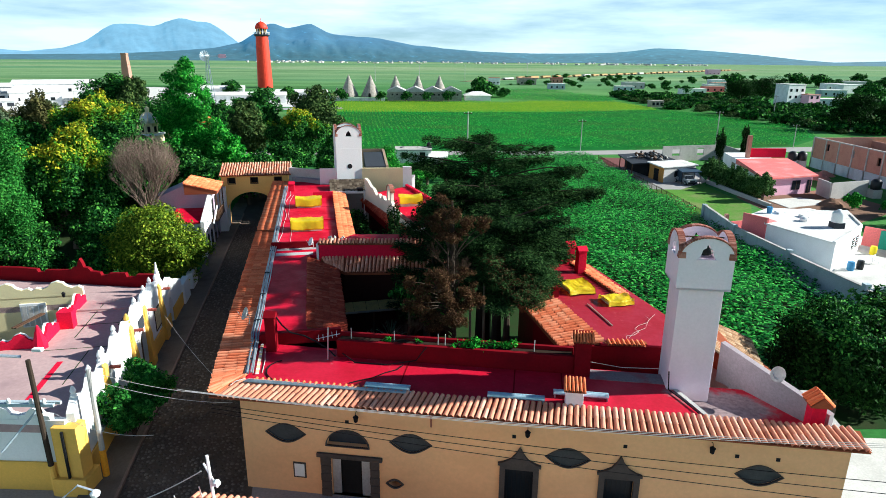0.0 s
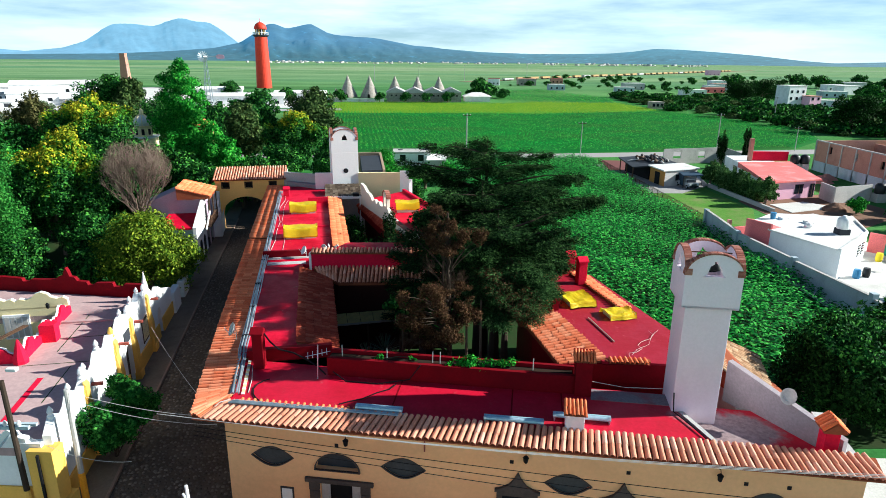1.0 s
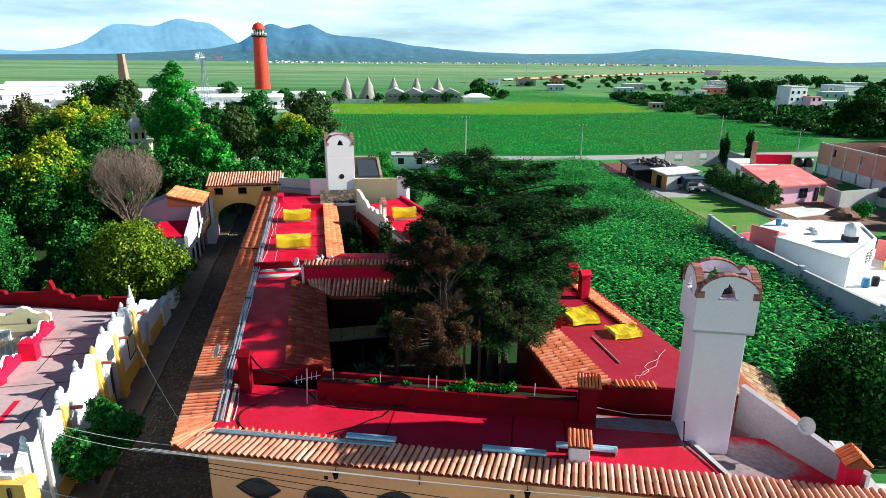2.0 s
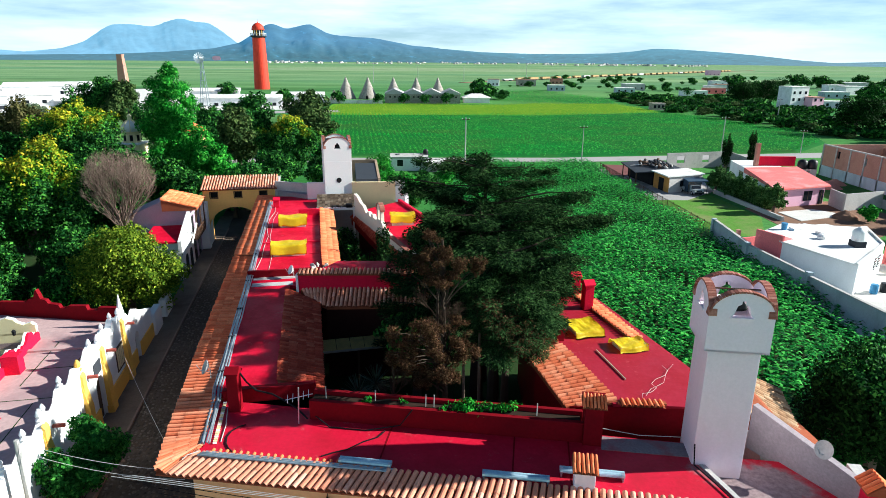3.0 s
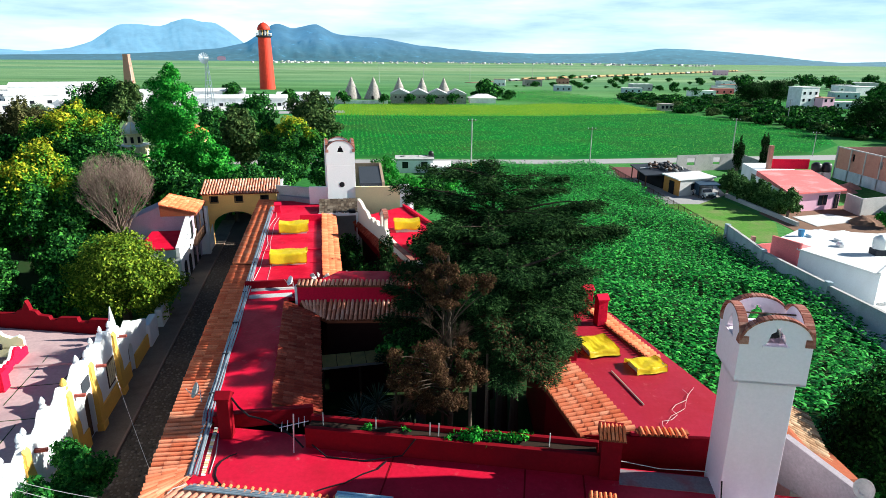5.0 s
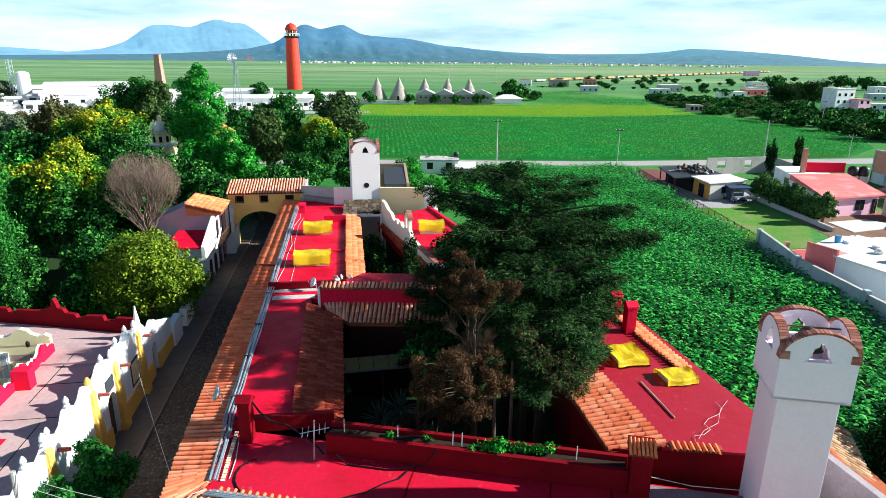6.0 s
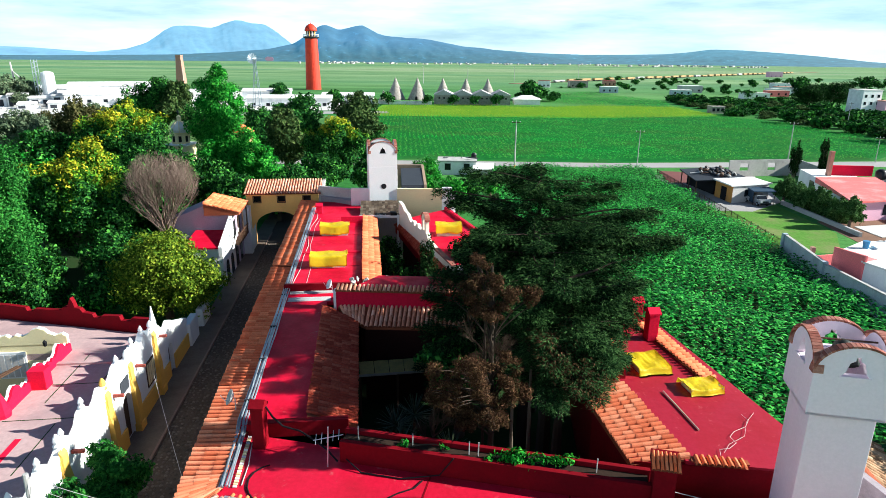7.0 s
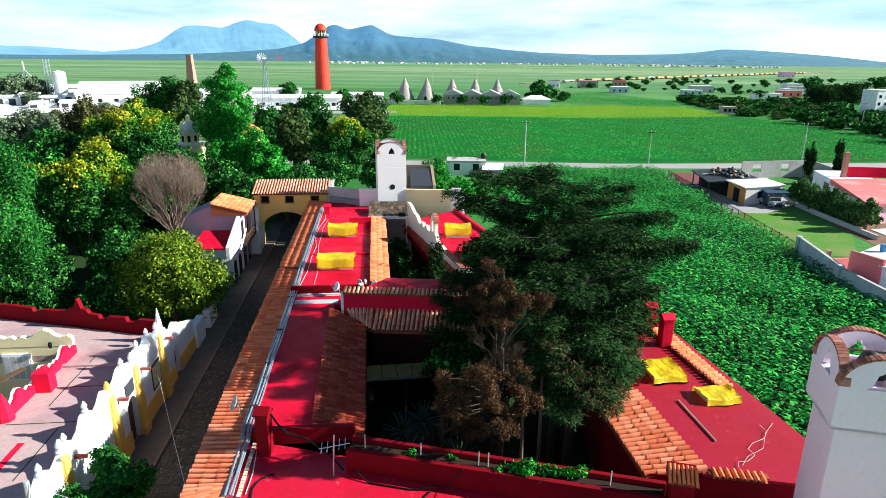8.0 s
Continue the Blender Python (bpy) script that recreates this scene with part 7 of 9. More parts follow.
def brick_building():
    t = thing("brick_building", pose(0, 0, 0), "unfinished red brick building with window gaps and blue plinth", "building")
    a = Vector((72.0, 121.0))
    m = Matrix.Translation((a.x, a.y, 0)) @ Matrix.Rotation(-math.pi / 2 + 0.0, 4, "Z")
    wins = [rect(4.4, 5.3, 3.7, 5.0), rect(11.8, 12.7, 3.6, 4.9), rect(18.8, 19.7, 3.3, 4.6), rect(26, 26.9, 3.3, 4.6)]
    part("lane_wall", holed(B(), rect(0, 36, -0.1, 5.6), wins, 0.25, m), M_brickred, t)
    part("plinth", holed(B(), rect(0, 36, -0.1, 1.9), [], 0.1, m @ Matrix.Translation((0, -0.1, 0))), M_bluewall, t)
    # Black slab behind the window gaps in place of indoor shade.
    part("black_window_backing", box(B(), 72.5, 72.7, 86, 120.8, 2.7, 5.3), M_blackhole, t)
    for k in range(10):
        part("column", box(B(), 71.9, 72.2, 120.8 - 4.0 * k - 0.15, 120.8 - 4.0 * k + 0.15, 0, 5.75), M_concrete, t)
    part("far_wall", wall(B(), (72, 121.2), (90, 123), -0.1, 5.6, -0.25), M_brickred, t)
    part("ring_beam", holed(B(), rect(0, 36, 5.6, 5.8), [], 0.3, m @ Matrix.Translation((0, -0.02, 0))), M_concrete, t)
    part("inner_wall", box(B(), 84, 84.3, 86, 122, -0.1, 5.0), M_brickred, t)
    part("stub_tower", box(B(), 80, 82, 108, 110, -0.1, 7.4), M_brickred, t)
    part("slab", prism(B(), [(72.3, 86), (84, 86), (84, 121), (72.3, 121)], 2.4, 2.6), M_concrete, t)


brick_building()


# ---- middle distance ----
def far_house(x, y, w, d, h, rot, mat, roof, label, floors=1, nwin=3):
    t = thing("far_house", pose(x, y, 0, 0, 0, rot), label, "house", "houses of the far village")
    part("wall", box(B(), -w / 2, w / 2, -d / 2, d / 2, -0.1, h), mat, t)
    part("roof", box(B(), -w / 2 - 0.15, w / 2 + 0.15, -d / 2 - 0.15, d / 2 + 0.15, h, h + 0.3), roof, t)
    for f in range(floors):
        for k in range(nwin):
            cx = -w / 2 + w * (k + 0.5) / nwin
            z = 0.9 + f * 2.9
            part("window", box(B(), cx - 0.55, cx + 0.55, -d / 2 - 0.06, -d / 2 + 0.02, z, z + 1.2), M_glass_dark, t)
    return t


for x, y, w, d, h, rot, mt, rf, fl in (
        (135, 459, 14, 9, 4.2, 5, M_greyw, M_whiteroof, 1), (92.6, 278, 5.5, 4, 2.6, 8, M_kiln, M_kiln, 1), (77, 440, 11, 8, 3.6, 0, M_bluewall, M_whiteroof, 1),
        (66, 514, 14, 9, 5.0, 4, M_kiln, M_brickred, 1), (40, 512, 9, 7, 5.0, -6, M_farwhite, M_rust, 1), (190, 444, 20, 8, 3.8, 9, M_farwhite, M_whiteroof, 1),
        (265, 420, 16, 9, 5.2, 12, M_farwhite, M_whiteroof, 1), (230, 380, 14, 8, 3.4, -4, M_bluewall, M_whiteroof, 1), 
        (176, 420, 13, 7, 3.3, 3, M_coral, M_brickred, 1), (152, 392, 15, 7, 3.0, 2, M_farwhite, M_whiteroof, 1), (118, 420, 12, 7, 3.0, -3, M_bluewall, M_whiteroof, 1),
        (285, 470, 15, 8, 4.2, 7, M_farwhite, M_whiteroof, 1), (315, 430, 14, 9, 5.0, -7, M_farwhite, M_brickred, 2), (330, 520, 18, 9, 4.4, 2, M_greyw, M_whiteroof, 1),
        (182, 300, 12, 6, 2.8, -6, M_bluewall, M_whiteroof, 1), 
        (395, 950, 18, 12, 7.0, 0, M_pinkw, M_whiteroof, 1), (240, 560, 18, 9, 3.6, 4, M_farwhite, M_whiteroof, 1), (98, 560, 10, 8, 4, 0, M_brickred, M_rust, 1),
        (205, 470, 18, 8, 4, 3, M_farwhite, M_brickred, 1)):
    far_house(x, y, w, d, h, rot, mt, rf, "flat-roofed village house with dark windows in the trees", fl)
far_house(157, 290, 9, 8, 9.6, 14, M_farwhite, M_whiteroof, "three-storey white house above the trees", 3, 3)
far_house(164, 286, 6, 6, 5.4, 14, M_pinkw, M_brickred, "pink wing of the tall village house", 2, 2)

far_house(-6.0, 123.4, 7.0, 4.6, 2.35, 4, M_farwhite, M_concrete, "low white shed with stained flat roof beside the road", 1, 2)
for i, (x, y, z, w, r) in enumerate(((-3.4, 122.6, 2.65, 1.6, 12), (-3.0, 124.2, 2.65, 1.9, -20), (-4.6, 124.6, 2.65, 1.5, 35), (-8.2, 123.9, 2.65, 1.2, 60))):
    k = thing("roof_board", pose(x, y, z, 3, 4, r), "old board left on the shed roof", "board", "boards on the shed roof")
    part("board", box(B(), -w / 2, w / 2, -0.2, 0.2, 0, 0.12), M_slate if i % 2 else M_greyw, k)
k = thing("water_tank", pose(-2.9, 125.0, 2.65), "black plastic water tank on the shed roof", "tank")
part("shell", lathe(B(), [(0.5, 0), (0.52, 0.6), (0.4, 0.85), (0.2, 0.95)], 14), M_black, k)
k = thing("tin_roof_shed", pose(-1.0, 121.0, 0, 0, 0, 8), "low lean-to with pale tin roof", "shed")
part("body", box(B(), -1.5, 1.6, -1.0, 1.4, -0.1, 1.3), M_greyw, k)
part("roof", prism(B(), [(-2.2, -1.5), (1.6, -1.5), (2.2, 1.7), (-1.6, 1.7)], 1.3, [1.4, 1.4, 2.1, 2.1]), M_whiteroof, k)


# cupola of the village church and a turret among the trees
def cupola():
    t = thing("church_cupola", pose(-44.8, 95.0, -0.4), "cream church cupola with ribbed dome and cross", "cupola")
    part("tower", box(B(), -1.5, 1.5, -1.5, 1.5, -0.1, 8.6, 0.05), M_cream, t)
    part("cornice", box(B(), -1.7, 1.7, -1.7, 1.7, 8.6, 8.85, 0.04), M_white, t)
    part("drum", lathe(B(), [(1.3, 8.85), (1.3, 10.2), (1.5, 10.3), (1.5, 10.45)], 8), M_cream, t)
    for k in range(8):
        a = math.pi * (2 * k + 1) / 8
        part("arched_window", obox(B(), pose(1.2 * math.cos(a), 1.2 * math.sin(a), 9.1, 0, 0, math.degrees(a)), 0.12, 0.4, 0.85), M_blackhole, t)
        part("dome_rib", tube(B(), [(r * math.cos(a), r * math.sin(a), z) for r, z in ((1.42, 10.45), (1.25, 11.1), (0.8, 11.7), (0.35, 12.0))], 0.06, 5), M_cream, t)
    part("dome", lathe(B(), [(1.36, 10.45), (1.2, 11.1), (0.76, 11.68), (0.3, 11.98)], 16), M_whiteroof, t, smooth=True)
    part("lantern", lathe(B(), [(0.3, 11.95), (0.28, 12.5), (0.38, 12.55), (0.05, 12.9)], 10), M_cream, t)
    part("cross", box(box(B(), -0.04, 0.04, -0.04, 0.04, 12.85, 13.6), -0.22, 0.22, -0.035, 0.035, 13.25, 13.33), M_slate, t)
    t = thing("ochre_turret", pose(-40.2, 106.0, 0), "small ochre turret with an orange roof among the trees", "turret")
    part("wall", box(B(), -1.4, 1.4, -1.4, 1.4, -0.1, 8.9, 0.03), M_ochre, t)
    part("round_window", tube(B(), [(0, -1.45, 8.0), (0, -1.38, 8.0)], 0.32, 12), M_blackhole, t)
    bm = B()
    q = [bm.verts.new(p) for p in ((-1.7, -1.7, 8.9), (1.7, -1.7, 8.9), (1.7, 1.7, 8.9), (-1.7, 1.7, 8.9), (0, 0, 10.4))]
    for f in ((0, 1, 4), (1, 2, 4), (2, 3, 4), (3, 0, 4), (3, 2, 1, 0)):
        bm.faces.new([q[i] for i in f])
    part("roof", bm, M_tile_i, t)


cupola()


def kilns():
    for x in (-50.0, -38.6, -25.4, -13.6, -2.4):
        t = thing("stone_cone_store", pose(x, 336, 0), "pointed grey stone cone granary", "granary", "stone cones")
        bm = B()
        lathe(bm, [(5.0, -0.1), (4.9, 0.8), (3.6, 3.4), (2.3, 6.2), (1.2, 8.6), (0.35, 10.6), (0.05, 11.2)], 24)
        part("cone", bm, M_kiln, t, smooth=False)
        part("doorway", holed(B(), arch_loop(-0.6, 0.6, 0, 1.4, 6), [], 0.5, Matrix.Translation((0, -5.2, 0))), M_blackhole, t)
    t = thing("stone_cone_store", pose(-52.4, 313, 0), "small grey stone cone before the granaries", "granary", "stone cones")
    part("cone", lathe(B(), [(2.6, -0.1), (2.4, 1.2), (1.1, 3.6), (0.2, 5.4), (0.05, 5.6)], 18), M_kiln, t)
    for i in range(4):
        t = thing("gabled_barn", pose(-22.6 + 8.9 * i, 305, 0, 0, 0, 3), "grey stone barn with pale gabled roof", "barn", "row of gabled barns")
        part("wall", holed(B(), [(-4.4, -0.1), (4.4, -0.1), (4.4, 4.4), (0, 6.3), (-4.4, 4.4)], [], 14), M_kiln, t)
        for sgn in (-1, 1):
            part("roof_slope", prism(B(), [(0, -0.3), (sgn * 4.7, -0.3), (sgn * 4.7, 14.3), (0, 14.3)], 4.2, [6.6, 4.55, 4.55, 6.6]), M_greyw, t)
        for k in range(3):
            part("vent", box(B(), -2.4 + 2.2 * k, -1.6 + 2.2 * k, -0.05, 0.05, 2.6, 3.3), M_blackhole, t)
    t = thing("white_barn", pose(16.5, 316, 0, 0, 0, 3), "low white shed with pale hipped roof", "barn")
    part("wall", box(B(), -6.2, 6.2, -4, 4, -0.1, 2.4), M_farwhite, t)
    bm = B()
    a = [bm.verts.new(p) for p in ((-7, -4.8, 2.4), (7, -4.8, 2.4), (7, 4.8, 2.4), (-7, 4.8, 2.4), (-2.4, 0, 4.2), (2.4, 0, 4.2))]
    for f in ((0, 1, 5, 4), (1, 2, 5), (2, 3, 4, 5), (3, 0, 4), (3, 2, 1, 0)):
        bm.faces.new([a[i] for i in f])
    part("roof", bm, M_whiteroof, t)
    t = thing("low_stone_wall", pose(-44, 301, 0, 0, 0, 2), "long low pale wall before the kilns", "wall")
    part("wall_face", box(B(), -12, 16, -0.3, 0.3, -0.1, 1.6), M_whiteroof, t)


kilns()


def lighthouse():
    t = thing("red_tower", pose(-119.4, 428, 0), "tall scarlet lighthouse-shaped tower with gallery and dome", "tower")
    part("shaft", lathe(B(), [(5.0, -0.2), (4.7, 8), (4.3, 20), (3.95, 32.4)], 28), M_lighthouse, t, smooth=False)
    part("gallery", lathe(B(), [(4.0, 32.2), (5.0, 32.9), (5.1, 33.4), (5.0, 33.5)], 28), M_slate, t)
    for k in range(16):
        a = 2 * math.pi * k / 16
        part("rail_post", tube(B(), [(4.9 * math.cos(a), 4.9 * math.sin(a), 33.4), (4.9 * math.cos(a), 4.9 * math.sin(a), 34.9)], 0.12, 5), M_farwhite, t)
    bm = tube(B(), [(4.9 * math.cos(a), 4.9 * math.sin(a), 34.9) for a in (2 * math.pi * k / 24 for k in range(25))], 0.12, 5)
    part("hand_rail", bm, M_farwhite, t)
    part("lantern_room", lathe(B(), [(3.1, 33.4), (3.1, 37.0)], 12), M_slate, t, "glazed lantern room")
    for k in range(12):
        a = 2 * math.pi * k / 12
        part("mullion", tube(B(), [(3.15 * math.cos(a), 3.15 * math.sin(a), 33.4), (3.15 * math.cos(a), 3.15 * math.sin(a), 37.0)], 0.28, 5), M_yellow if k % 2 else M_farwhite, t)
    part("dome", lathe(B(), [(4.0, 36.9), (4.1, 37.2), (3.8, 38.6), (3.0, 40.0), (1.7, 41.0), (0.3, 41.5), (0.12, 42.0), (0.1, 43.6)], 24), M_lighthouse, t, "red domed cap", smooth=True)
    t = thing("far_chimney", pose(-245.5, 498, 0), "tapering red brick factory chimney", "chimney")
    part("foot", prism(B(), [(-3.0, -3.0), (3.0, -3.0), (3.0, 3.0), (-3.0, 3.0)], -0.1, 2), M_brickred, t)
    bm = B()
    lo = [bm.verts.new((x * 2.9, y * 2.9, 1.9)) for x, y in ((-1, -1), (1, -1), (1, 1), (-1, 1))]
    hi = [bm.verts.new((x * 1.9, y * 1.9, 21.0)) for x, y in ((-1, -1), (1, -1), (1, 1), (-1, 1))]
    for i in range(4):
        bm.faces.new((lo[i], lo[(i + 1) % 4], hi[(i + 1) % 4], hi[i]))
    bm.faces.new(hi)
    part("shaft", bm, M_brickred, t)
    part("collar", box(B(), -2.1, 2.1, -2.1, 2.1, 20.2, 21.4), M_brickred, t)
    t = thing("windmill", pose(-97.5, 266, -1.4), "dark steel lattice wind pump with pink tail vane", "windmill")
    for x, y in ((-1.6, -1.6), (1.6, -1.6), (1.6, 1.6), (-1.6, 1.6)):
        part("leg", tube(B(), [(x, y, 0), (x * 0.22, y * 0.22, 20)], 0.13, 4), M_conduit, t)
    for k in range(7):
        z = 2.5 + 2.5 * k
        s = 1.6 - 1.28 * z / 20.4
        for a, b in (((-s, -s), (s, -s)), ((s, -s), (s, s)), ((s, s), (-s, s)), ((-s, s), (-s, -s))):
            part("brace", tube(B(), [(a[0], a[1], z), (b[0], b[1], z + 1.2 * (k % 2))], 0.07, 4), M_conduit, t)
    hub = part("hub", tube(B(), [(-0.5, -1.0, 21.2), (0.6, 0.3, 21.2)], 0.25, 8), M_conduit, t)
    for k in range(14):
        a = 2 * math.pi * k / 14
        bm = obox(B(), Matrix.Translation((-0.5, -1.0, 21.2)) @ Matrix.Rotation(0.8, 4, "Z") @ Matrix.Rotation(a, 4, "Y") @ Matrix.Rotation(0.5, 4, "Z") @ Matrix.Translation((0, 0, 0.5)), 0.55, 0.05, 1.7)
        part("blade", bm, M_conduit, hub)
    part("tail_boom", tube(B(), [(0.6, 0.3, 21.2), (5.0, 1.0, 21.2)], 0.08, 4), M_conduit, t)
    part("tail_vane", holed(B(), [(4.2, 20.8), (5.2, 20.3), (7.4, 20.5), (7.8, 21.2), (7.4, 21.9), (5.2, 22.1), (4.2, 21.6)], [], 0.08, Matrix.Translation((0, 0.9, 0))), M_pinkw, t, "pink tail vane")


lighthouse()


def works():
    for x, y, w, d, h, rot in ((-168, 262, 18, 10, 5.0, 32), (-167, 276, 32, 14, 8.0, 30), (-200, 284, 20, 12, 6.0, 30), (-150, 268, 10, 8, 5.4, 32), (-106, 302, 22, 6, 5.0, 14), (-88, 280, 36, 5, 3.4, 12), (-68, 305, 24, 6, 3.4, 8)):
        t = thing("white_works_hall", pose(x, y, 0, 0, 0, rot), "white rendered works hall with dark windows", "hall", "works halls")
        part("wall", box(B(), -w / 2, w / 2, -d / 2, d / 2, -0.1, h), M_farwhite, t)
        part("roof", prism(B(), [(-w / 2 - 0.4, -d / 2 - 0.4), (w / 2 + 0.4, -d / 2 - 0.4), (w / 2 + 0.4, d / 2 + 0.4), (-w / 2 - 0.4, d / 2 + 0.4)], h, [h + 0.3, h + 0.3, h + 1.4, h + 1.4]), M_whiteroof, t)
        for k in range(int(w // 6)):
            part("window", box(B(), -w / 2 + 2 + 6 * k, -w / 2 + 3.6 + 6 * k, -d / 2 - 0.1, -d / 2 + 0.05, h - 3.2, h - 1.9), M_glass_dark, t)
    for i, (x, y, w, h) in enumerate(((-204, 254, 9, 3.4), (-196, 257, 7, 4.4), (-188, 260, 8, 3.2), (-180, 262, 7, 4.2), (-173, 250, 8, 2.2), (-212, 250, 8, 4.0), (-184, 246, 6, 1.8))):
        t = thing("works_yard_shed", pose(x, y, 0, 0, 0, 28), "low white shed bay with dark openings in the works yard", "shed", "works yard sheds")
        part("wall", box(B(), -w / 2, w / 2, -2.2, 2.2, -0.1, h), M_farwhite, t)
        part("roof", prism(B(), [(-w / 2 - 0.3, -2.6), (w / 2 + 0.3, -2.6), (w / 2 + 0.3, 2.6), (-w / 2 - 0.3, 2.6)], h, [h + 0.2, h + 0.2, h + 0.9, h + 0.9]), M_greyw if i % 2 else M_whiteroof, t)
        for k in range(2):
            part("opening", box(B(), -w / 4 + k * w / 2 - 1.2, -w / 4 + k * w / 2 + 1.2, -2.26, -2.1, 0.2, h - 0.6), M_slate, t)
    pr = random.Random(5)
    for k in range(16):
        f = pr.random()
        t = thing("ruined_wall", pose(-214 + 62 * f, 236 + 22 * f + pr.uniform(-8, 10), 0, 0, 0, pr.choice((28, 34, 118, 124)) + pr.uniform(-6, 6)), "broken pale wall standing in the works yard", "wall", "broken walls of the works")
        w, h = pr.uniform(2, 7), pr.uniform(0.8, 2.6)
        part("wall_face", prism(B(), [(-w / 2, -0.2), (0, -0.2), (w / 2, -0.2), (w / 2, 0.2), (0, 0.2), (-w / 2, 0.2)], -0.1, [h, h * 0.7, h * 0.5, h * 0.5, h * 0.7, h]), M_farwhite if k % 3 else M_greyw, t)
    t = thing("silo", pose(-189.5, 268, 0), "white silo with an outside ladder tower", "silo")
    part("shell", lathe(B(), [(2.6, -0.1), (2.6, 12.2), (2.3, 13.4), (0.3, 14.0)], 20), M_farwhite, t)
    for x, y in ((-5.6, -1), (-4.4, -1), (-5.6, 1), (-4.4, 1)):
        part("ladder_post", tube(B(), [(x, y, 0), (x, y, 18.5)], 0.15, 4), M_steel, t)
    for k in range(9):
        part("ladder_frame", tube(B(), [(-5.6, -1, 2 * k + 1), (-4.4, 1, 2 * k + 2)], 0.1, 4), M_steel, t)
    t = thing("crane_frame", pose(-207, 272, 0), "grey lattice mast among the trees", "mast")
    part("mast", tube(B(), [(0, 0, 0), (-1.5, 0, 17.5)], [0.6, 0.3], 5), M_greyw, t)
    part("arm", tube(B(), [(-1.2, 0, 14), (3, 0, 10)], 0.25, 4), M_greyw, t)


works()


def train():
    for k in range(34):
        f = k / 33
        x, y = 62 + (560 - 62) * f, 622 + (1272 - 622) * f
        t = thing("freight_wagon", pose(x, y, 0, 0, 0, math.degrees(math.atan2(650, 498))), "orange brown freight wagon on the line", "wagon", "freight train")
        part("body", box(B(), -8.2, 8.2, -1.6, 1.6, 1.1, 2.9 if k % 5 else 2.3), M_faro if k % 7 else M_greyw, t)
        for s in (-5.5, 5.5):
            part("bogie", box(B(), s - 1.2, s + 1.2, -1.3, 1.3, 0.2, 1.1), M_slate, t)
    sheet("rail_bed", [(20, 570), (700, 1457), (694, 1462), (14, 575)], 0.25, M_dirt, "brown ballast of the railway", 0.3)


train()


# ---- trees ----
def leaf_cards(centres, normals, size, rng, curl=0.5, slim=(0.15, 0.27), face=1.0):
    """Small leaf sprays, one kite each; face: how far they turn their upper side outwards."""
    n = len(centres)
    u = normals * face + rng.normal(0, 0.45, (n, 3))
    u[:, 2] += 0.35
    u /= np.linalg.norm(u, axis=1, keepdims=True) + 1e-9
    d = np.cross(u, rng.normal(0, 1, (n, 3)))
    d[:, 2] -= 0.25
    d /= np.linalg.norm(d, axis=1, keepdims=True) + 1e-9
    s = np.cross(d, u)
    s /= np.linalg.norm(s, axis=1, keepdims=True) + 1e-9
    L = size * rng.uniform(0.6, 1.35, (n, 1))
    W = L * rng.uniform(*slim, (n, 1))
    base, mid, tip = centres - d * L * 0.5, centres + u * L * 0.12, centres + d * L * 0.5 - u * L * curl * 0.3
    v = np.stack([base, mid + s * W, tip, mid - s * W], 1).reshape(-1, 3)
    f = np.arange(n * 4).reshape(n, 4)
    return v, f


def clump_points(clumps, n, rng, fill=0.35, sub=7, core=0.22):
    """Points in ragged tufts gathered on the surface of ellipsoids (x, y, z, rx, ry, rz)."""
    c = np.array(clumps, dtype=float)
    vol = (c[:, 3] * c[:, 4] * c[:, 5]) ** (2 / 3)
    per = np.maximum(3, np.round(sub * len(c) * vol / vol.sum() * 1.6)).astype(int)
    own = np.repeat(np.arange(len(c)), per)
    dd = rng.normal(0, 1, (len(own), 3))
    dd /= np.linalg.norm(dd, axis=1, keepdims=True)
    tuft = c[own, :3] + dd * c[own, 3:] * rng.uniform(0.55, 0.95, (len(own), 1))
    rad = c[own, 3:] * rng.uniform(0.26, 0.46, (len(own), 1))
    wgt = (rad[:, 0] * rad[:, 1] * rad[:, 2]) ** (2 / 3)
    pick = rng.choice(len(own), n, p=wgt / wgt.sum())
    d = rng.normal(0, 1, (n, 3))
    d /= np.linalg.norm(d, axis=1, keepdims=True)
    r = np.where(rng.uniform(0, 1, n) < fill, rng.uniform(0.2, 1, n), rng.uniform(0.75, 1.12, n))
    p = tuft[pick] + d * rad[pick] * r[:, None]
    deep = rng.uniform(0, 1, n) < core
    p[deep] = (c[own[pick], :3] + d * c[own[pick], 3:] * (rng.uniform(0, 1, n) ** 0.5 * 0.75)[:, None])[deep]
    out = p - c[own[pick], :3]
    out /= np.linalg.norm(out, axis=1, keepdims=True) + 1e-9
    return p, d * 0.5 + out * 0.5


def limb_path(a, b, sag, rng):
    a, b = Vector(a), Vector(b)
    pts = []
    for k in range(5):
        f = k / 4
        p = a.lerp(b, f)
        p.z += sag * math.sin(math.pi * f)
        if 0 < k < 4:
            p += Vector((rng.uniform(-1, 1), rng.uniform(-1, 1), 0)) * 0.04 * (b - a).length
        pts.append(p)
    return pts


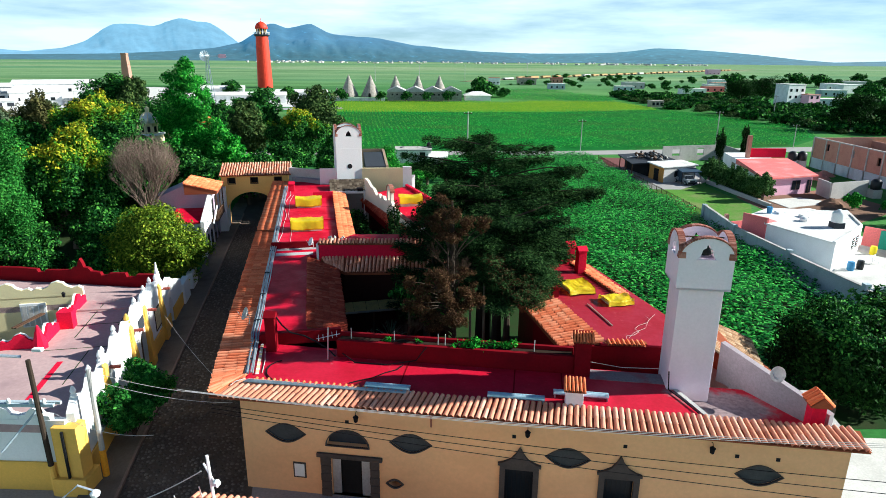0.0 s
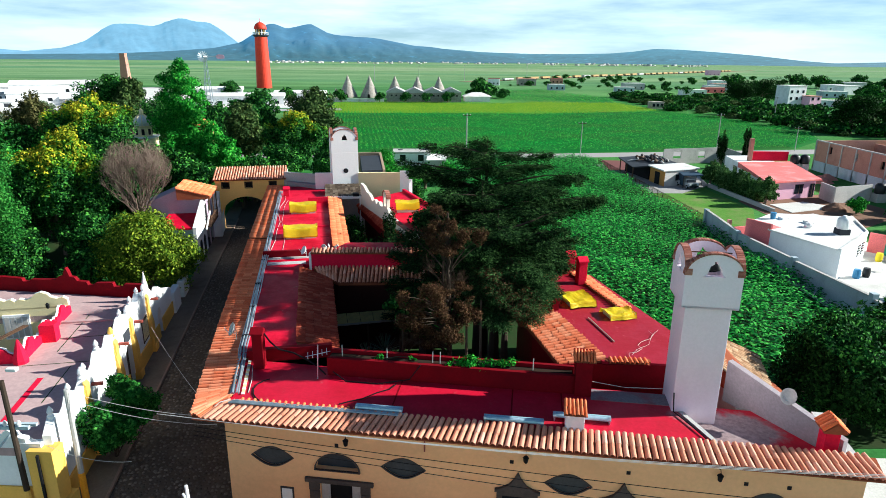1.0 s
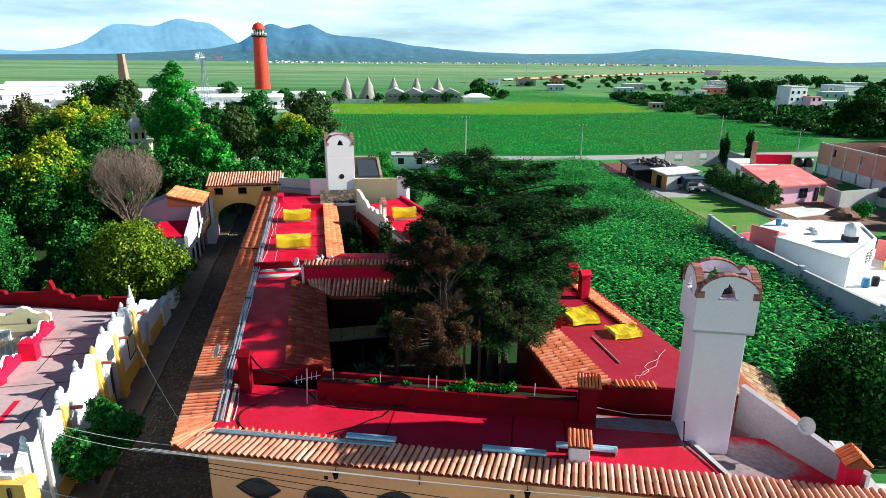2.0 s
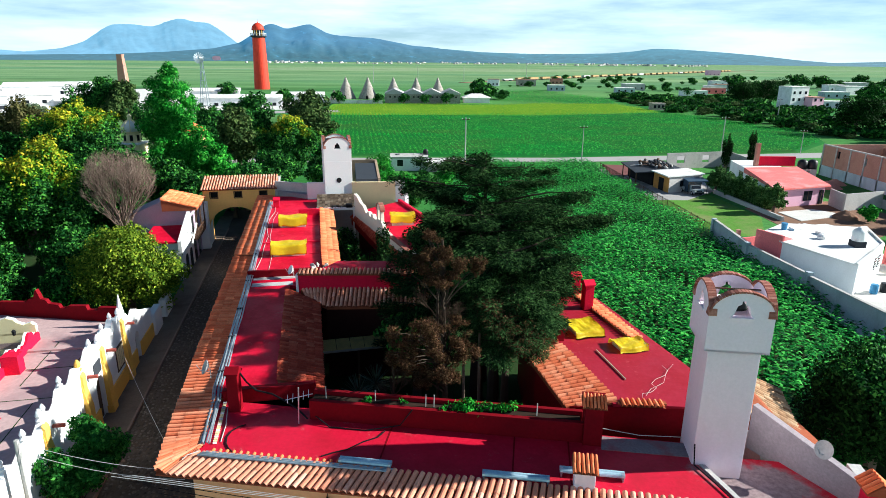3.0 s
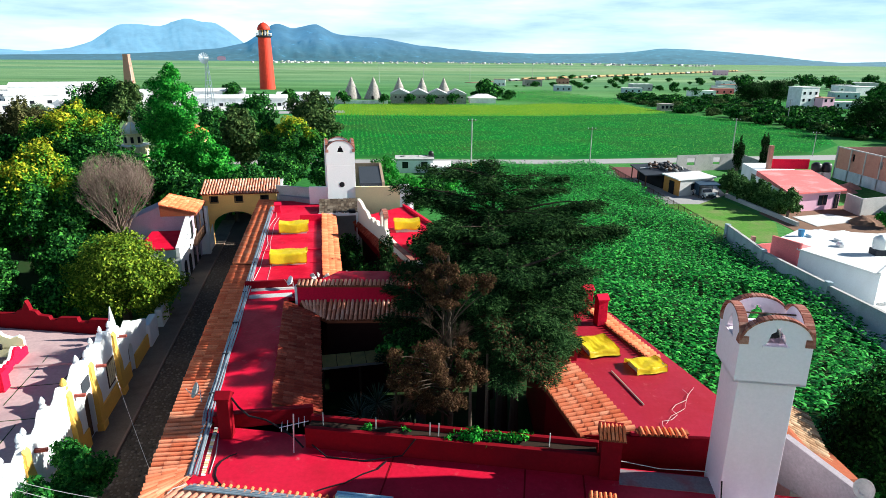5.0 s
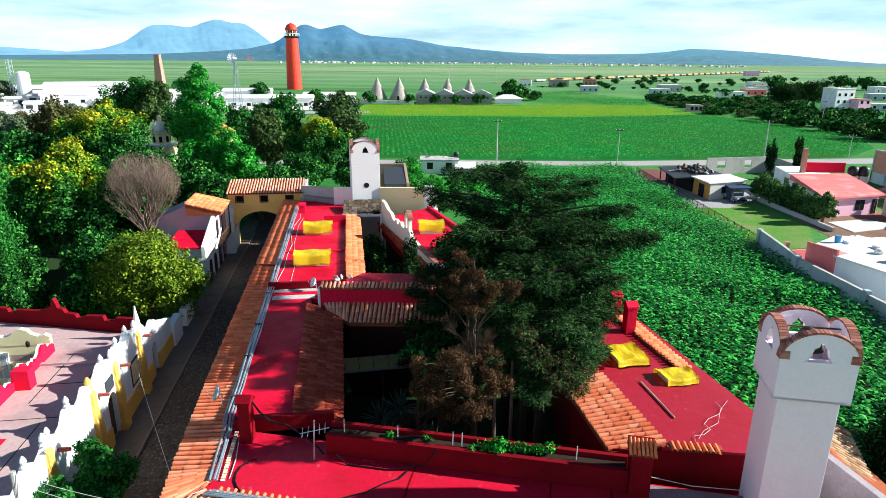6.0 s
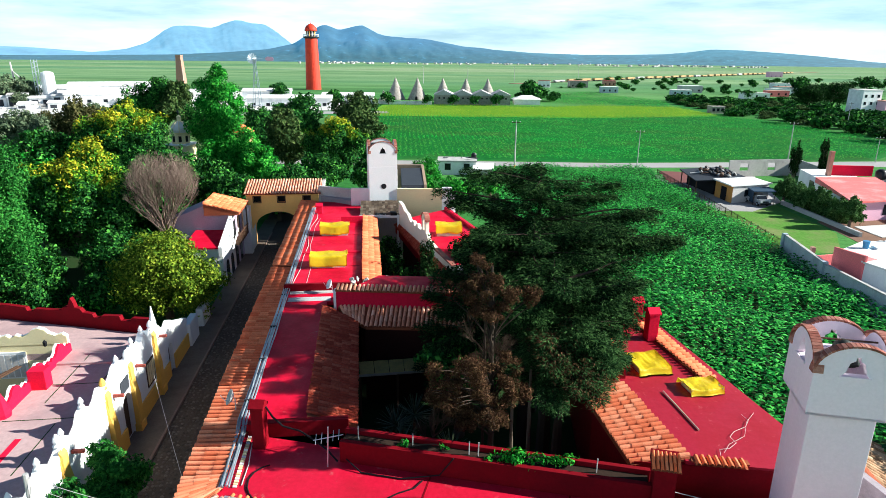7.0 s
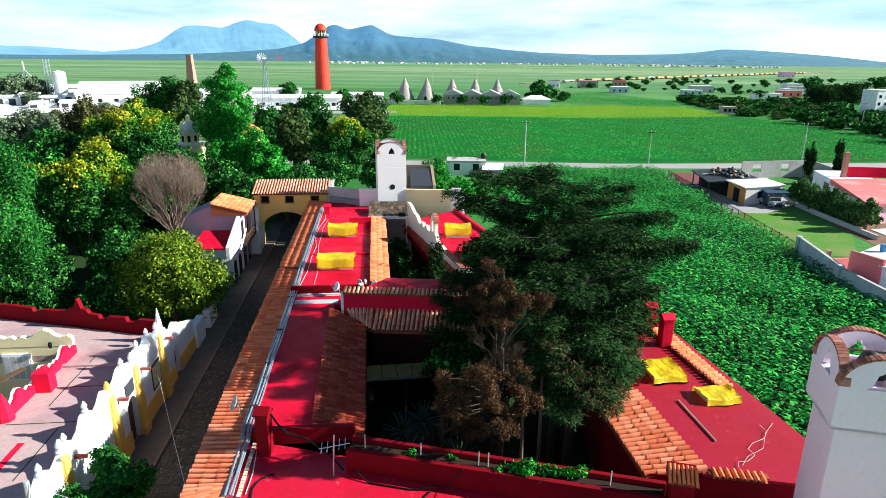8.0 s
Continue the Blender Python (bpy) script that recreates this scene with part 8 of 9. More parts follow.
def broad_tree(x, y, h, rx, ry, crown_h, n, size, mat, label, seed, lobes=9, top_mat=None, top_frac=0.0, name="tree", bark=None, shape=1.0, tufts=7, mid_mat=None, mid_frac=0.0):
    """A tapered trunk with limbs into an uneven crown of many lobes of leaf sprays."""
    t = thing(name, pose(x, y, 0), label, "tree")
    pr, rng = random.Random(seed), np.random.default_rng(seed)
    cz, rz = h - crown_h / 2, crown_h / 2
    clumps = [(0, 0, cz, rx * 0.62, ry * 0.62, rz * 0.7)]
    for k in range(lobes):
        a = 2.4 * k + pr.uniform(-0.4, 0.4)
        zf = pr.uniform(-0.75, 0.85)
        rad = math.sqrt(max(0.05, 1 - zf * zf)) ** shape * pr.uniform(0.5, 0.72)
        s = pr.uniform(0.30, 0.46) * (10 / max(10, lobes)) ** 0.3
        clumps.append((rx * rad * math.cos(a), ry * rad * math.sin(a), cz + rz * zf * 0.72, rx * s, ry * s, rz * s * 1.05))
    clumps.append((rx * 0.1, 0, h - rz * 0.35, rx * 0.35, ry * 0.35, rz * 0.36))
    bm = B()
    r0 = 0.035 * h + 0.05
    tube(bm, [(0, 0, -0.1), (0.1 * r0, 0, h * 0.2), (-0.3 * r0, 0.3 * r0, cz), (0, 0, cz + rz * 0.6)], [r0 * 1.25, r0 * 0.9, r0 * 0.6, r0 * 0.15], 8)
    for c in clumps[1:]:
        tube(bm, limb_path((0, 0, max(0.3, cz - rz * pr.uniform(0.3, 0.9))), c[:3], 0.3, pr), [r0 * 0.42, r0 * 0.33, r0 * 0.24, r0 * 0.15, r0 * 0.05], 5)
    part("trunk", bm, bark or M_bark, t)
    n = int(n * 1.15)
    p, d = clump_points(clumps, n, rng, sub=tufts)
    p[:, 2] = np.maximum(p[:, 2], 0.15)
    mats, idx = [mat], None
    v, f = leaf_cards(p, d, size, rng, slim=(0.2, 0.34))
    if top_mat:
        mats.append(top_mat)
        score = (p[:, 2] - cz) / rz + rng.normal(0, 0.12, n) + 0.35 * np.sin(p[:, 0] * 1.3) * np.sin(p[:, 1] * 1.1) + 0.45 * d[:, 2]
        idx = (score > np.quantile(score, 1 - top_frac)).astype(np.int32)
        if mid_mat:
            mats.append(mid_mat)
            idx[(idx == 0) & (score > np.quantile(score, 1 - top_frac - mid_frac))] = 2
    raw_mesh("crown", v, f, mats, t, idx=idx)
    return t


def bare_tree(x, y, h, label, seed, mat=M_twig, spread=1.0, low=0.35, reach=0.24, stems=13, thick=1.0, ball=None):
    t = thing("bare_tree", pose(x, y, 0), label, "tree")
    rng = random.Random(seed)
    bm = B()
    tube(bm, [(0, 0, -0.1), (0.05, 0.1, h * 0.2), (0, 0, h * low)], [0.22 * thick, 0.17 * thick, 0.13 * thick], 7)
    part("trunk", bm, M_bark if thick > 0.9 else M_darkbark, t)
    bm = B()

    def grow(p, d, ln, rad, depth):
        q = p + d * ln
        m = p.lerp(q, 0.5) + Vector((rng.uniform(-1, 1), rng.uniform(-1, 1), rng.uniform(-1, 1))) * ln * 0.08
        tube(bm, [p, q], [rad, rad * 0.55], 3, cap=False) if depth < 2 else tube(bm, [p, m, q], [rad, rad * 0.8, rad * 0.55], 4, cap=False)
        if depth == 0:
            return
        for _ in range(3 if depth > 1 else 4):
            nd = (d + Vector((rng.uniform(-1, 1), rng.uniform(-1, 1), rng.uniform(-0.25, 0.75))) * 0.55).normalized()
            grow(m.lerp(q, rng.uniform(0.2, 1.0)), nd, ln * rng.uniform(0.62, 0.85), rad * 0.58, depth - 1)
    for k in range(stems):
        a = 2 * math.pi * k / stems * 2 + rng.uniform(-0.3, 0.3)
        s = rng.uniform(0.3, 0.85) * spread
        d = Vector((math.cos(a) * s, math.sin(a) * s, 1)).normalized()
        grow(Vector((0, 0, h * low * rng.uniform(0.55, 1))), d, h * reach, 0.085 * (reach / 0.24) ** 0.5, 5)
    if ball:
        top = max(v.co.z for v in bm.verts)
        for v in bm.verts:
            v.co.z = h * low * 0.55 + (v.co.z - h * low * 0.55) * (h * 1.08 - h * low * 0.55) / (top - h * low * 0.55)
        mid, size = Vector((0, 0, ball[2])), Vector((ball[0], ball[0], ball[1]))
        for v in bm.verts:
            o = v.co - mid
            ln = math.sqrt(sum((o[i] / size[i]) ** 2 for i in range(3)))
            if ln > 0.7:
                v.co = mid + o * ((0.7 + 0.3 * math.tanh((ln - 0.7) / 0.42)) / ln)
    part("crown", bm, mat, t)
    return t


def needle_pads(pads, n, leaf, rng):
    """Feathery flat pads: each (x, y, z, half length, bearing) is filled with small needle sprays that point outwards and droop."""
    c = np.array(pads, dtype=float)
    area = c[:, 3] ** 2
    k = rng.choice(len(c), n, p=area / area.sum())
    u, v = rng.uniform(-1, 1, n), rng.normal(0, 0.36, n)
    v *= np.sqrt(np.clip(1.05 - u * u, 0.05, 1))
    s, a = c[k, 3], c[k, 4]
    ca, sa = np.cos(a), np.sin(a)
    lump = 0.16 * np.sin(u * 7 + k) + 0.12 * np.sin(v * 11 + 2.1 * k)
    x = c[k, 0] + s * (u * ca - v * sa)
    y = c[k, 1] + s * (u * sa + v * ca)
    z = c[k, 2] + s * (0.10 * u - 0.30 * v * v - 0.10 * u * u + 0.4 * lump) + rng.normal(0, 0.085, n) * (0.6 + s)
    b = a + np.sign(v) * rng.uniform(0.2, 1.1, n) + rng.normal(0, 0.35, n)
    e = rng.normal(-0.12, 0.28, n)
    L = leaf * rng.uniform(0.55, 1.35, n)
    W = L * rng.uniform(0.11, 0.2, n)
    d = np.stack([np.cos(b) * np.cos(e), np.sin(b) * np.cos(e), np.sin(e)], 1)
    t = rng.normal(0, 0.5, n)
    side = np.stack([-np.sin(b) * np.cos(t), np.cos(b) * np.cos(t), np.sin(t)], 1)
    p = np.stack([x, y, z], 1)
    vs = np.stack([p - side * W[:, None], p + d * L[:, None], p + side * W[:, None]], 1).reshape(-1, 3)
    return p, vs, np.arange(n * 3).reshape(n, 3)


def cedar(x, y, h, r, n, label, seed, leaf=0.25, mat=M_leaf_con, dead=None, lean=(0, 0), z_low=0.18, bark=None, tips=(), flat=6.0, tiers=15, droop=0.16, west=0.0):
    """Tiers of long level limbs round a straight trunk, each carrying flat feathery pads, with gaps between. flat: how long the crown keeps its width towards the top; west: how far the lower limbs are cut back on that side."""
    t = thing("cedar_tree", pose(x, y, 0), label, "tree")
    pr, rng = random.Random(seed), np.random.default_rng(seed)
    bm = B()
    top = Vector((lean[0], lean[1], h))
    tube(bm, [(0, 0, -0.1), (lean[0] * 0.2, lean[1] * 0.2, h * 0.3), (lean[0] * 0.6, lean[1] * 0.6, h * 0.65), top], [0.034 * h, 0.026 * h, 0.014 * h, 0.01], 8)
    pads = []

    def limb(base, tip, thick, size):
        tube(bm, limb_path(base, tip, 0.05 * (tip - base).length, pr), [thick, thick * 0.85, thick * 0.6, thick * 0.4, 0.012], 4)
        ln = (tip - base).length
        a = math.atan2(tip.y - base.y, tip.x - base.x)
        k = max(3, int(ln / 0.8))
        for i in range(k):
            q = 0.30 + 0.70 * (i + pr.uniform(0, 0.8)) / k
            c = base.lerp(tip, q)
            for sgn in (-1, 1):
                s = size * (1.08 - 0.55 * abs(q - 0.55)) * pr.uniform(0.65, 1.2)
                b = a + sgn * pr.uniform(0.25, 0.95)
                o = s * pr.uniform(0.35, 0.75)
                pads.append((c.x + math.cos(b) * o, c.y + math.sin(b) * o, c.z + pr.uniform(-0.35, 0.2) * s, s, b))
        pads.append((tip.x, tip.y, tip.z, size * 0.75, a))
    for i in range(tiers):
        f = z_low + (0.95 - z_low) * i / (tiers - 1)
        rad = r * (1 - f ** flat) ** 0.5 * (0.82 + 0.25 * f) + 0.3
        for k in range(6):
            if pr.random() < 0.12:
                continue
            a = 1.05 * k + 2.4 * i + pr.uniform(-0.4, 0.4)
            ln = rad * pr.choice((0.6, 0.8, 0.95, 1.0, 1.12)) * pr.uniform(0.92, 1.06) * (1 - west * max(0.0, -math.cos(a)) * (f < 0.83))
            base = Vector((lean[0] * f, lean[1] * f, h * f - 0.08 * ln))
            tip = base + Vector((math.cos(a) * ln, math.sin(a) * ln, ln * pr.uniform(-0.06, droop)))
            limb(base, tip, 0.08 * (1 - f) + 0.03, 0.42 + 0.1 * ln)
    for px_, py_, pz_, s in tips:
        limb(Vector((0, 0, pz_ * 0.9)), Vector((px_, py_, pz_)), 0.09, s * 0.75)
    for k in range(12):
        pads.append((top.x + pr.uniform(-0.2, 0.2), top.y + pr.uniform(-0.2, 0.2), h - 0.2 * k, 0.24 + 0.08 * k, k * 2.4))
    part("trunk", bm, bark or M_darkbark, t)
    p, v, f = needle_pads(pads, n, leaf, rng)
    mats, idx = [mat], None
    if dead:
        mats.append(dead)
        idx = (rng.uniform(0, 1, n) + 0.35 * np.sin(p[:, 0] * 1.1 + p[:, 2] * 0.9) > 0.93).astype(np.int32)
    raw_mesh("crown", v, f, mats, t, idx=idx)
    return t


def sprays(name, x, y, z, clumps, n, size, mat, label, seed, category="shrub", twigs=True, slim=(0.18, 0.32), root=0.0):
    t = thing(name, pose(x, y, z), label, category)
    rng, pr = np.random.default_rng(seed), random.Random(seed)
    if twigs:
        bm = B()
        if root:
            tube(bm, [(0, 0, -0.1), (0.08, 0.1, root), (-0.1, 0.4, clumps[0][2])], [0.17, 0.13, 0.05], 7)
        for c in clumps:
            tube(bm, limb_path((pr.uniform(-0.1, 0.1), pr.uniform(-0.1, 0.1), max(root, c[2] * 0.86) if root else -0.05), c[:3], 0.2, pr), [0.04, 0.035, 0.03, 0.02, 0.008], 4)
        part("stem", bm, M_darkbark, t)
    p, d = clump_points(clumps, n, rng, fill=0.5)
    p[:, 2] = np.maximum(p[:, 2], 0.03)
    v, f = leaf_cards(p, d, size, rng, slim=slim)
    raw_mesh("foliage", v, f, mat, t)
    return t


# courtyard trees
cedar(3.1, 41.0, 15.2, 6.3, 200000, "tall dark green cedar with spreading level tiers", 61, leaf=0.2, z_low=0.42, tiers=9, west=0.55, tips=((6.9, -0.6, 11.4, 1.2), (6.0, 1.2, 12.4, 1.1), (5.4, -1.6, 13.1, 1.0), (-5.4, 0.0, 13.6, 0.9), (-4.4, -0.6, 13.0, 1.0)))
cedar(3.3, 33.8, 12.0, 3.4, 80000, "dark cedar with drooping limbs in the middle of the court", 62, leaf=0.18, z_low=0.66, tiers=6, west=0.5, tips=((3.3, -0.6, 11.2, 0.9), (3.6, 1.2, 11.8, 0.9)))
cedar(2.6, 37.2, 13.0, 4.0, 80000, "dark cedar among the court trees", 59, leaf=0.2, z_low=0.55, tiers=7, west=0.5)
cedar(3.7, 31.8, 9.9, 2.4, 75000, "green cedar leaning over the tiled court slope", 58, mat=M_leaf_cedar, dead=M_leaf_dead, z_low=0.72, leaf=0.16, flat=3.0, tiers=7, tips=((2.2, -0.1, 9.0, 0.8), (-0.8, -0.9, 8.9, 0.7), (1.7, -0.9, 8.5, 0.8), (-1.6, 0.3, 9.4, 0.7)))
cedar(-0.6, 39.6, 9.6, 2.5, 45000, "dark cedar beside the cross wing", 57, leaf=0.2, z_low=0.4, tiers=8)
dead_cl = []
prd = random.Random(29)
for cx, cy, cz in ((-0.6, 0.8, 13.0), (-0.9, 0.4, 12.2), (0.2, 0.0, 12.1), (1.0, 0.0, 11.5), (-1.3, 0.4, 11.7), (-0.3, -0.4, 11.3), (-1.9, -1.6, 9.0), (-1.0, -1.8, 9.5), (-0.2, -1.6, 9.2), (0.7, -1.0, 9.2), (-0.6, -1.8, 8.4), (-1.5, -1.8, 8.3), (0.5, -0.8, 8.0), (-0.2, -1.8, 7.5), (0.9, -0.3, 8.1), (-2.3, -0.6, 7.6), (-1.5, -0.5, 6.8), (-0.7, -0.4, 6.4), (-1.9, -0.4, 8.2), (-1.0, -0.6, 7.3), (0.0, -0.5, 6.9)):
    for k in range(4):
        r = prd.uniform(0.2, 0.46)
        dead_cl.append((cx + prd.uniform(-0.55, 0.55), cy + prd.uniform(-0.45, 0.45), cz + prd.uniform(-0.4, 0.4), r, r, r * prd.uniform(0.6, 1.0)))
sprays("dying_cypress", 0.6, 29.8, 0, dead_cl, 34000, 0.15, M_leaf_dead, "half-dead cypress with brown withered branches", 63, "tree", slim=(0.05, 0.12), root=5.5)
bare_tree(-1.7, 29.4, 8.6, "withered grey brown twigs at the courtyard edge", 64, mat=M_twig_brown, spread=1.6, low=0.88, reach=0.05, stems=7, thick=0.35)
bare_tree(0.3, 30.2, 12.9, "withered branches of the dying cypress", 56, mat=M_twig_brown, spread=1.2, low=0.8, reach=0.06, stems=7, thick=0.4)
for i, (x, y, h) in enumerate(((1.5, 30.6, 7.4), (2.3, 31.6, 8.6))):
    k = thing("slender_trunk_tree", pose(x, y, 0), "slender grey trunk standing in the court", "tree", "slender trunks in the court")
    part("trunk", tube(B(), [(0, 0, -0.1), (0.1, 0.0, h * 0.4), (0.05, 0.15, h)], [0.13, 0.10, 0.05], 7), M_bark, k)
broad_tree(-1.0, 37.8, 6.4, 2.4, 2.4, 4.0, 4000, 0.34, M_leaf_dark, "dark broadleaf tree in the shaded court", 65)
broad_tree(0.2, 45.5, 9.5, 3.2, 3.0, 6.0, 6000, 0.34, M_leaf_con, "dark dense tree beside the cross wing", 66)
broad_tree(1.0, 53.0, 9.0, 3.4, 3.4, 6.0, 6000, 0.36, M_leaf_con, "dark leafy tree behind the courtyard", 67)
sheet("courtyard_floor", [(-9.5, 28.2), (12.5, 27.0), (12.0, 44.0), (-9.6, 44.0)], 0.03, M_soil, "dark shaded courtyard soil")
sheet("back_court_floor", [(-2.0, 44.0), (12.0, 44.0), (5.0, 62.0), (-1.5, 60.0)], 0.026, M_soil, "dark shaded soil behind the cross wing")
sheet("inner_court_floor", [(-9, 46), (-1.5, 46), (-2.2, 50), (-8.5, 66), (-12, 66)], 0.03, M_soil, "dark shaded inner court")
for i, (x, y, h) in enumerate(((-3.6, 33.0, 2.6), (-2.3, 32.0, 2.4), (-3.2, 35.0, 3.0), (-1.2, 33.2, 2.2), (-4.3, 31.4, 2.0), (-2.9, 30.4, 1.8), (-1.6, 30.6, 2.1), (-4.1, 34.4, 2.7))):
    t = thing("yucca", pose(x, y, 0), "spiky yucca in the shaded court", "plant", "yuccas in the court")
    part("trunk", tube(B(), [(0, 0, 0), (0, 0, h)], [0.12, 0.09], 6), M_bark, t)
    bm = B()
    pr = random.Random(i)
    for k in range(60):
        a, e = pr.uniform(0, 6.28), pr.uniform(-0.4, 1.4)
        d = Vector((math.cos(a) * math.cos(e), math.sin(a) * math.cos(e), math.sin(e)))
        s = d.cross(Vector((0, 0, 1))).normalized() * 0.05
        b0 = Vector((0, 0, h))
        q = [bm.verts.new(v) for v in (b0 - s, b0 + s, b0 + d * 1.1 + s * 0.2, b0 + d * 1.1 - s * 0.2)]
        bm.faces.new(q)
    part("leaves", bm, M_yucca, t)
for i, (x, y, h, r) in enumerate(((-7.4, 55.0, 5.0, 1.4), (-6.6, 49.0, 4.6, 1.1), (-9.2, 59.0, 5.2, 1.3), (-6.0, 52.4, 5.4, 1.2), (-8.6, 62.2, 4.8, 1.2), (-4.9, 48.0, 5.0, 1.3))):
    broad_tree(x, y, h, r, r, h * 0.8, 1500, 0.26, M_leaf_grey if i == 1 else M_leaf_dark, "slim grey green tree in the inner court", 70 + i, 6)
t = broad_tree(-4.0, 50.2, 8.2, 0.95, 0.95, 7.2, 2600, 0.22, M_leaf_con, "narrow dark cypress beside the gable wall", 74, 10, name="cypress")
sprays("parapet_plant", *FRONT @ Vector((10.3, 4.5, 6.2)), [(0, 0, 0.25, 0.7, 0.3, 0.25), (1.0, 0, 0.2, 0.7, 0.3, 0.2), (1.9, 0, 0.25, 0.5, 0.3, 0.2), (0.7, -0.45, -0.15, 0.25, 0.1, 0.35), (-0.9, 0, 0.15, 0.3, 0.2, 0.15), (2.8, 0, 0.1, 0.3, 0.2, 0.15)], 900, 0.16, M_leaf_green, "trailing green geranium in the parapet trough", 75, "plant")
sprays("parapet_plant", *FRONT @ Vector((6.0, 4.5, 6.2)), [(0, 0, 0.1, 0.3, 0.2, 0.15), (1.6, 0, 0.1, 0.25, 0.2, 0.15)], 160, 0.14, M_leaf_green, "small green plants in the parapet trough", 76, "plant")

aw = thing("court_awning", pose(-7.0, 39.5, 0, 0, 0, 14), "narrow plastic awning on timber posts in the court, coloured as if sunlit", "awning")
for k in range(5):
    part("sheet", prism(B(), [(0.88 * k, -0.45), (0.88 * k + 0.84, -0.45), (0.88 * k + 0.84, 0.6), (0.88 * k, 0.6)], 2.9, [2.93, 2.93, 3.2, 3.2]), M_awning, aw)
part("beam", box(B(), -0.1, 4.5, -0.5, -0.4, 2.76, 2.9, 0.01), M_palebark, aw)
for x in (0.0, 2.2, 4.4):
    part("post", box(B(), x - 0.06, x + 0.06, -0.5, -0.38, 0, 2.78), M_wood, aw)

# Dark sheet over the green ground between the grove trees.
sheet("grove_floor", [(-75, 50), (-31.5, 50), (-31.5, 60), (-32.5, 88), (-37, 110), (-75, 110)], 0.012, M_soil, "dark ground sheet under the grove")
# lane side
broad_tree(-25.6, 52.4, 7.2, 5.2, 4.8, 7.0, 40000, 0.24, M_leaf_olive, "round olive green laurel beside the lane", 80, 26, tufts=16)
sprays("street_bush", -16.5, 28.3, 0.1, [(0, 0, 1.6, 1.2, 1.2, 1.2), (0.5, 0.9, 2.6, 1.0, 1.0, 1.0), (-0.2, -0.9, 2.6, 0.9, 0.9, 0.9), (0.9, -0.2, 2.2, 0.9, 0.9, 0.8), (-0.3, 1.3, 3.3, 0.7, 0.8, 0.7), (0.6, 2.0, 1.9, 0.9, 0.9, 0.9)], 13000, 0.2, M_leaf_pine, "leafy green bush on the lane pavement", 81)
bare_tree(-30.9, 63.0, 12.6, "leafless grey brown round tree", 82, spread=1.0, low=0.34, reach=0.20, stems=26, ball=(3.9, 4.6, 7.9))
sprays("poplar_tree", -38.0, 93.5, 0, [(0.3, 0, 18.0, 1.9, 2.0, 1.8), (-0.9, 0.2, 16.4, 2.4, 2.3, 2.0), (1.5, 0.4, 15.4, 2.4, 2.4, 2.0), (2.6, 0.3, 13.8, 1.6, 1.6, 1.5), (-1.3, 0, 13.8, 2.6, 2.5, 2.2), (1.2, -0.5, 12.6, 2.7, 2.6, 2.2), (-1.9, 0.4, 10.8, 2.6, 2.6, 2.4), (1.0, 0.3, 9.8, 2.9, 2.8, 2.4), (-1.7, 0, 8.0, 2.9, 2.8, 2.6), (1.3, 0, 6.6, 3.1, 3.0, 2.8), (-1.4, 0, 5.0, 3.1, 3.0, 2.6), (0.4, 0, 3.0, 3.4, 3.2, 2.4)], 42000, 0.36, M_leaf_green, "tall bright green poplar with lobed crown", 83, "tree")
sprays("poplar_tree", -33.0, 91.0, 0, [(0.3, 0, 9.2, 2.0, 2.0, 2.0), (-0.9, 0, 7.2, 2.4, 2.3, 2.2), (1.4, 0, 6.2, 2.5, 2.4, 2.3), (-0.6, 0, 4.2, 2.8, 2.6, 2.4), (1.0, 0, 2.4, 2.8, 2.6, 2.0)], 18000, 0.36, M_leaf_green, "shorter bright green poplar beside the tall one", 84, "tree")
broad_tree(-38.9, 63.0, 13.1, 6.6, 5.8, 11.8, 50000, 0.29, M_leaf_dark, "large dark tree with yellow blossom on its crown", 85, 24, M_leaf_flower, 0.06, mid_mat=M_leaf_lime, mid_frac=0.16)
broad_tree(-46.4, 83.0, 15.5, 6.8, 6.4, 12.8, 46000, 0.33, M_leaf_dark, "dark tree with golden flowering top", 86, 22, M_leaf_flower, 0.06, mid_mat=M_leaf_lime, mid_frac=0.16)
broad_tree(-54.5, 79.0, 12.2, 5.0, 5, 10, 12000, 0.45, M_leaf_green, "leafy green tree in the grove", 87, 10, M_leaf_dark, 0.3)
broad_tree(-37.0, 118.0, 12.2, 4.4, 4.4, 11, 9000, 0.55, M_leaf_grey, "grey green cedar-like tree", 88, 11)
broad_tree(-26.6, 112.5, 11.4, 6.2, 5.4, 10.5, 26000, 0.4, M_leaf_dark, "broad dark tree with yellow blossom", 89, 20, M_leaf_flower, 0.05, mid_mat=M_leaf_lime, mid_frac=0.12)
broad_tree(-42.0, 142.0, 13.2, 7.0, 6.5, 11, 12000, 0.6, M_leaf_dark, "dark green grove tree", 90, 12)
broad_tree(-29.0, 140.0, 13.6, 7.2, 6.5, 12, 12000, 0.6, M_leaf_grey, "olive brown grove tree", 91, 12)
broad_tree(-44.5, 128.0, 11.5, 5.0, 5, 10, 8000, 0.55, M_leaf_dark, "dark grove tree by the road", 92, 10)
broad_tree(-89.2, 172.0, 15.2, 8.2, 7.5, 13, 12000, 0.7, M_leaf_dark, "wide dark tree before the works", 93, 11)
broad_tree(-82.5, 168.0, 14.4, 5.4, 6, 12, 8000, 0.7, M_leaf_grey, "brownish green tree before the works", 94, 10)
broad_tree(-72.4, 112.0, 13.6, 5.0, 5.0, 12, 11000, 0.5, M_leaf_brown, "brownish green tree in the grove", 95, 10)
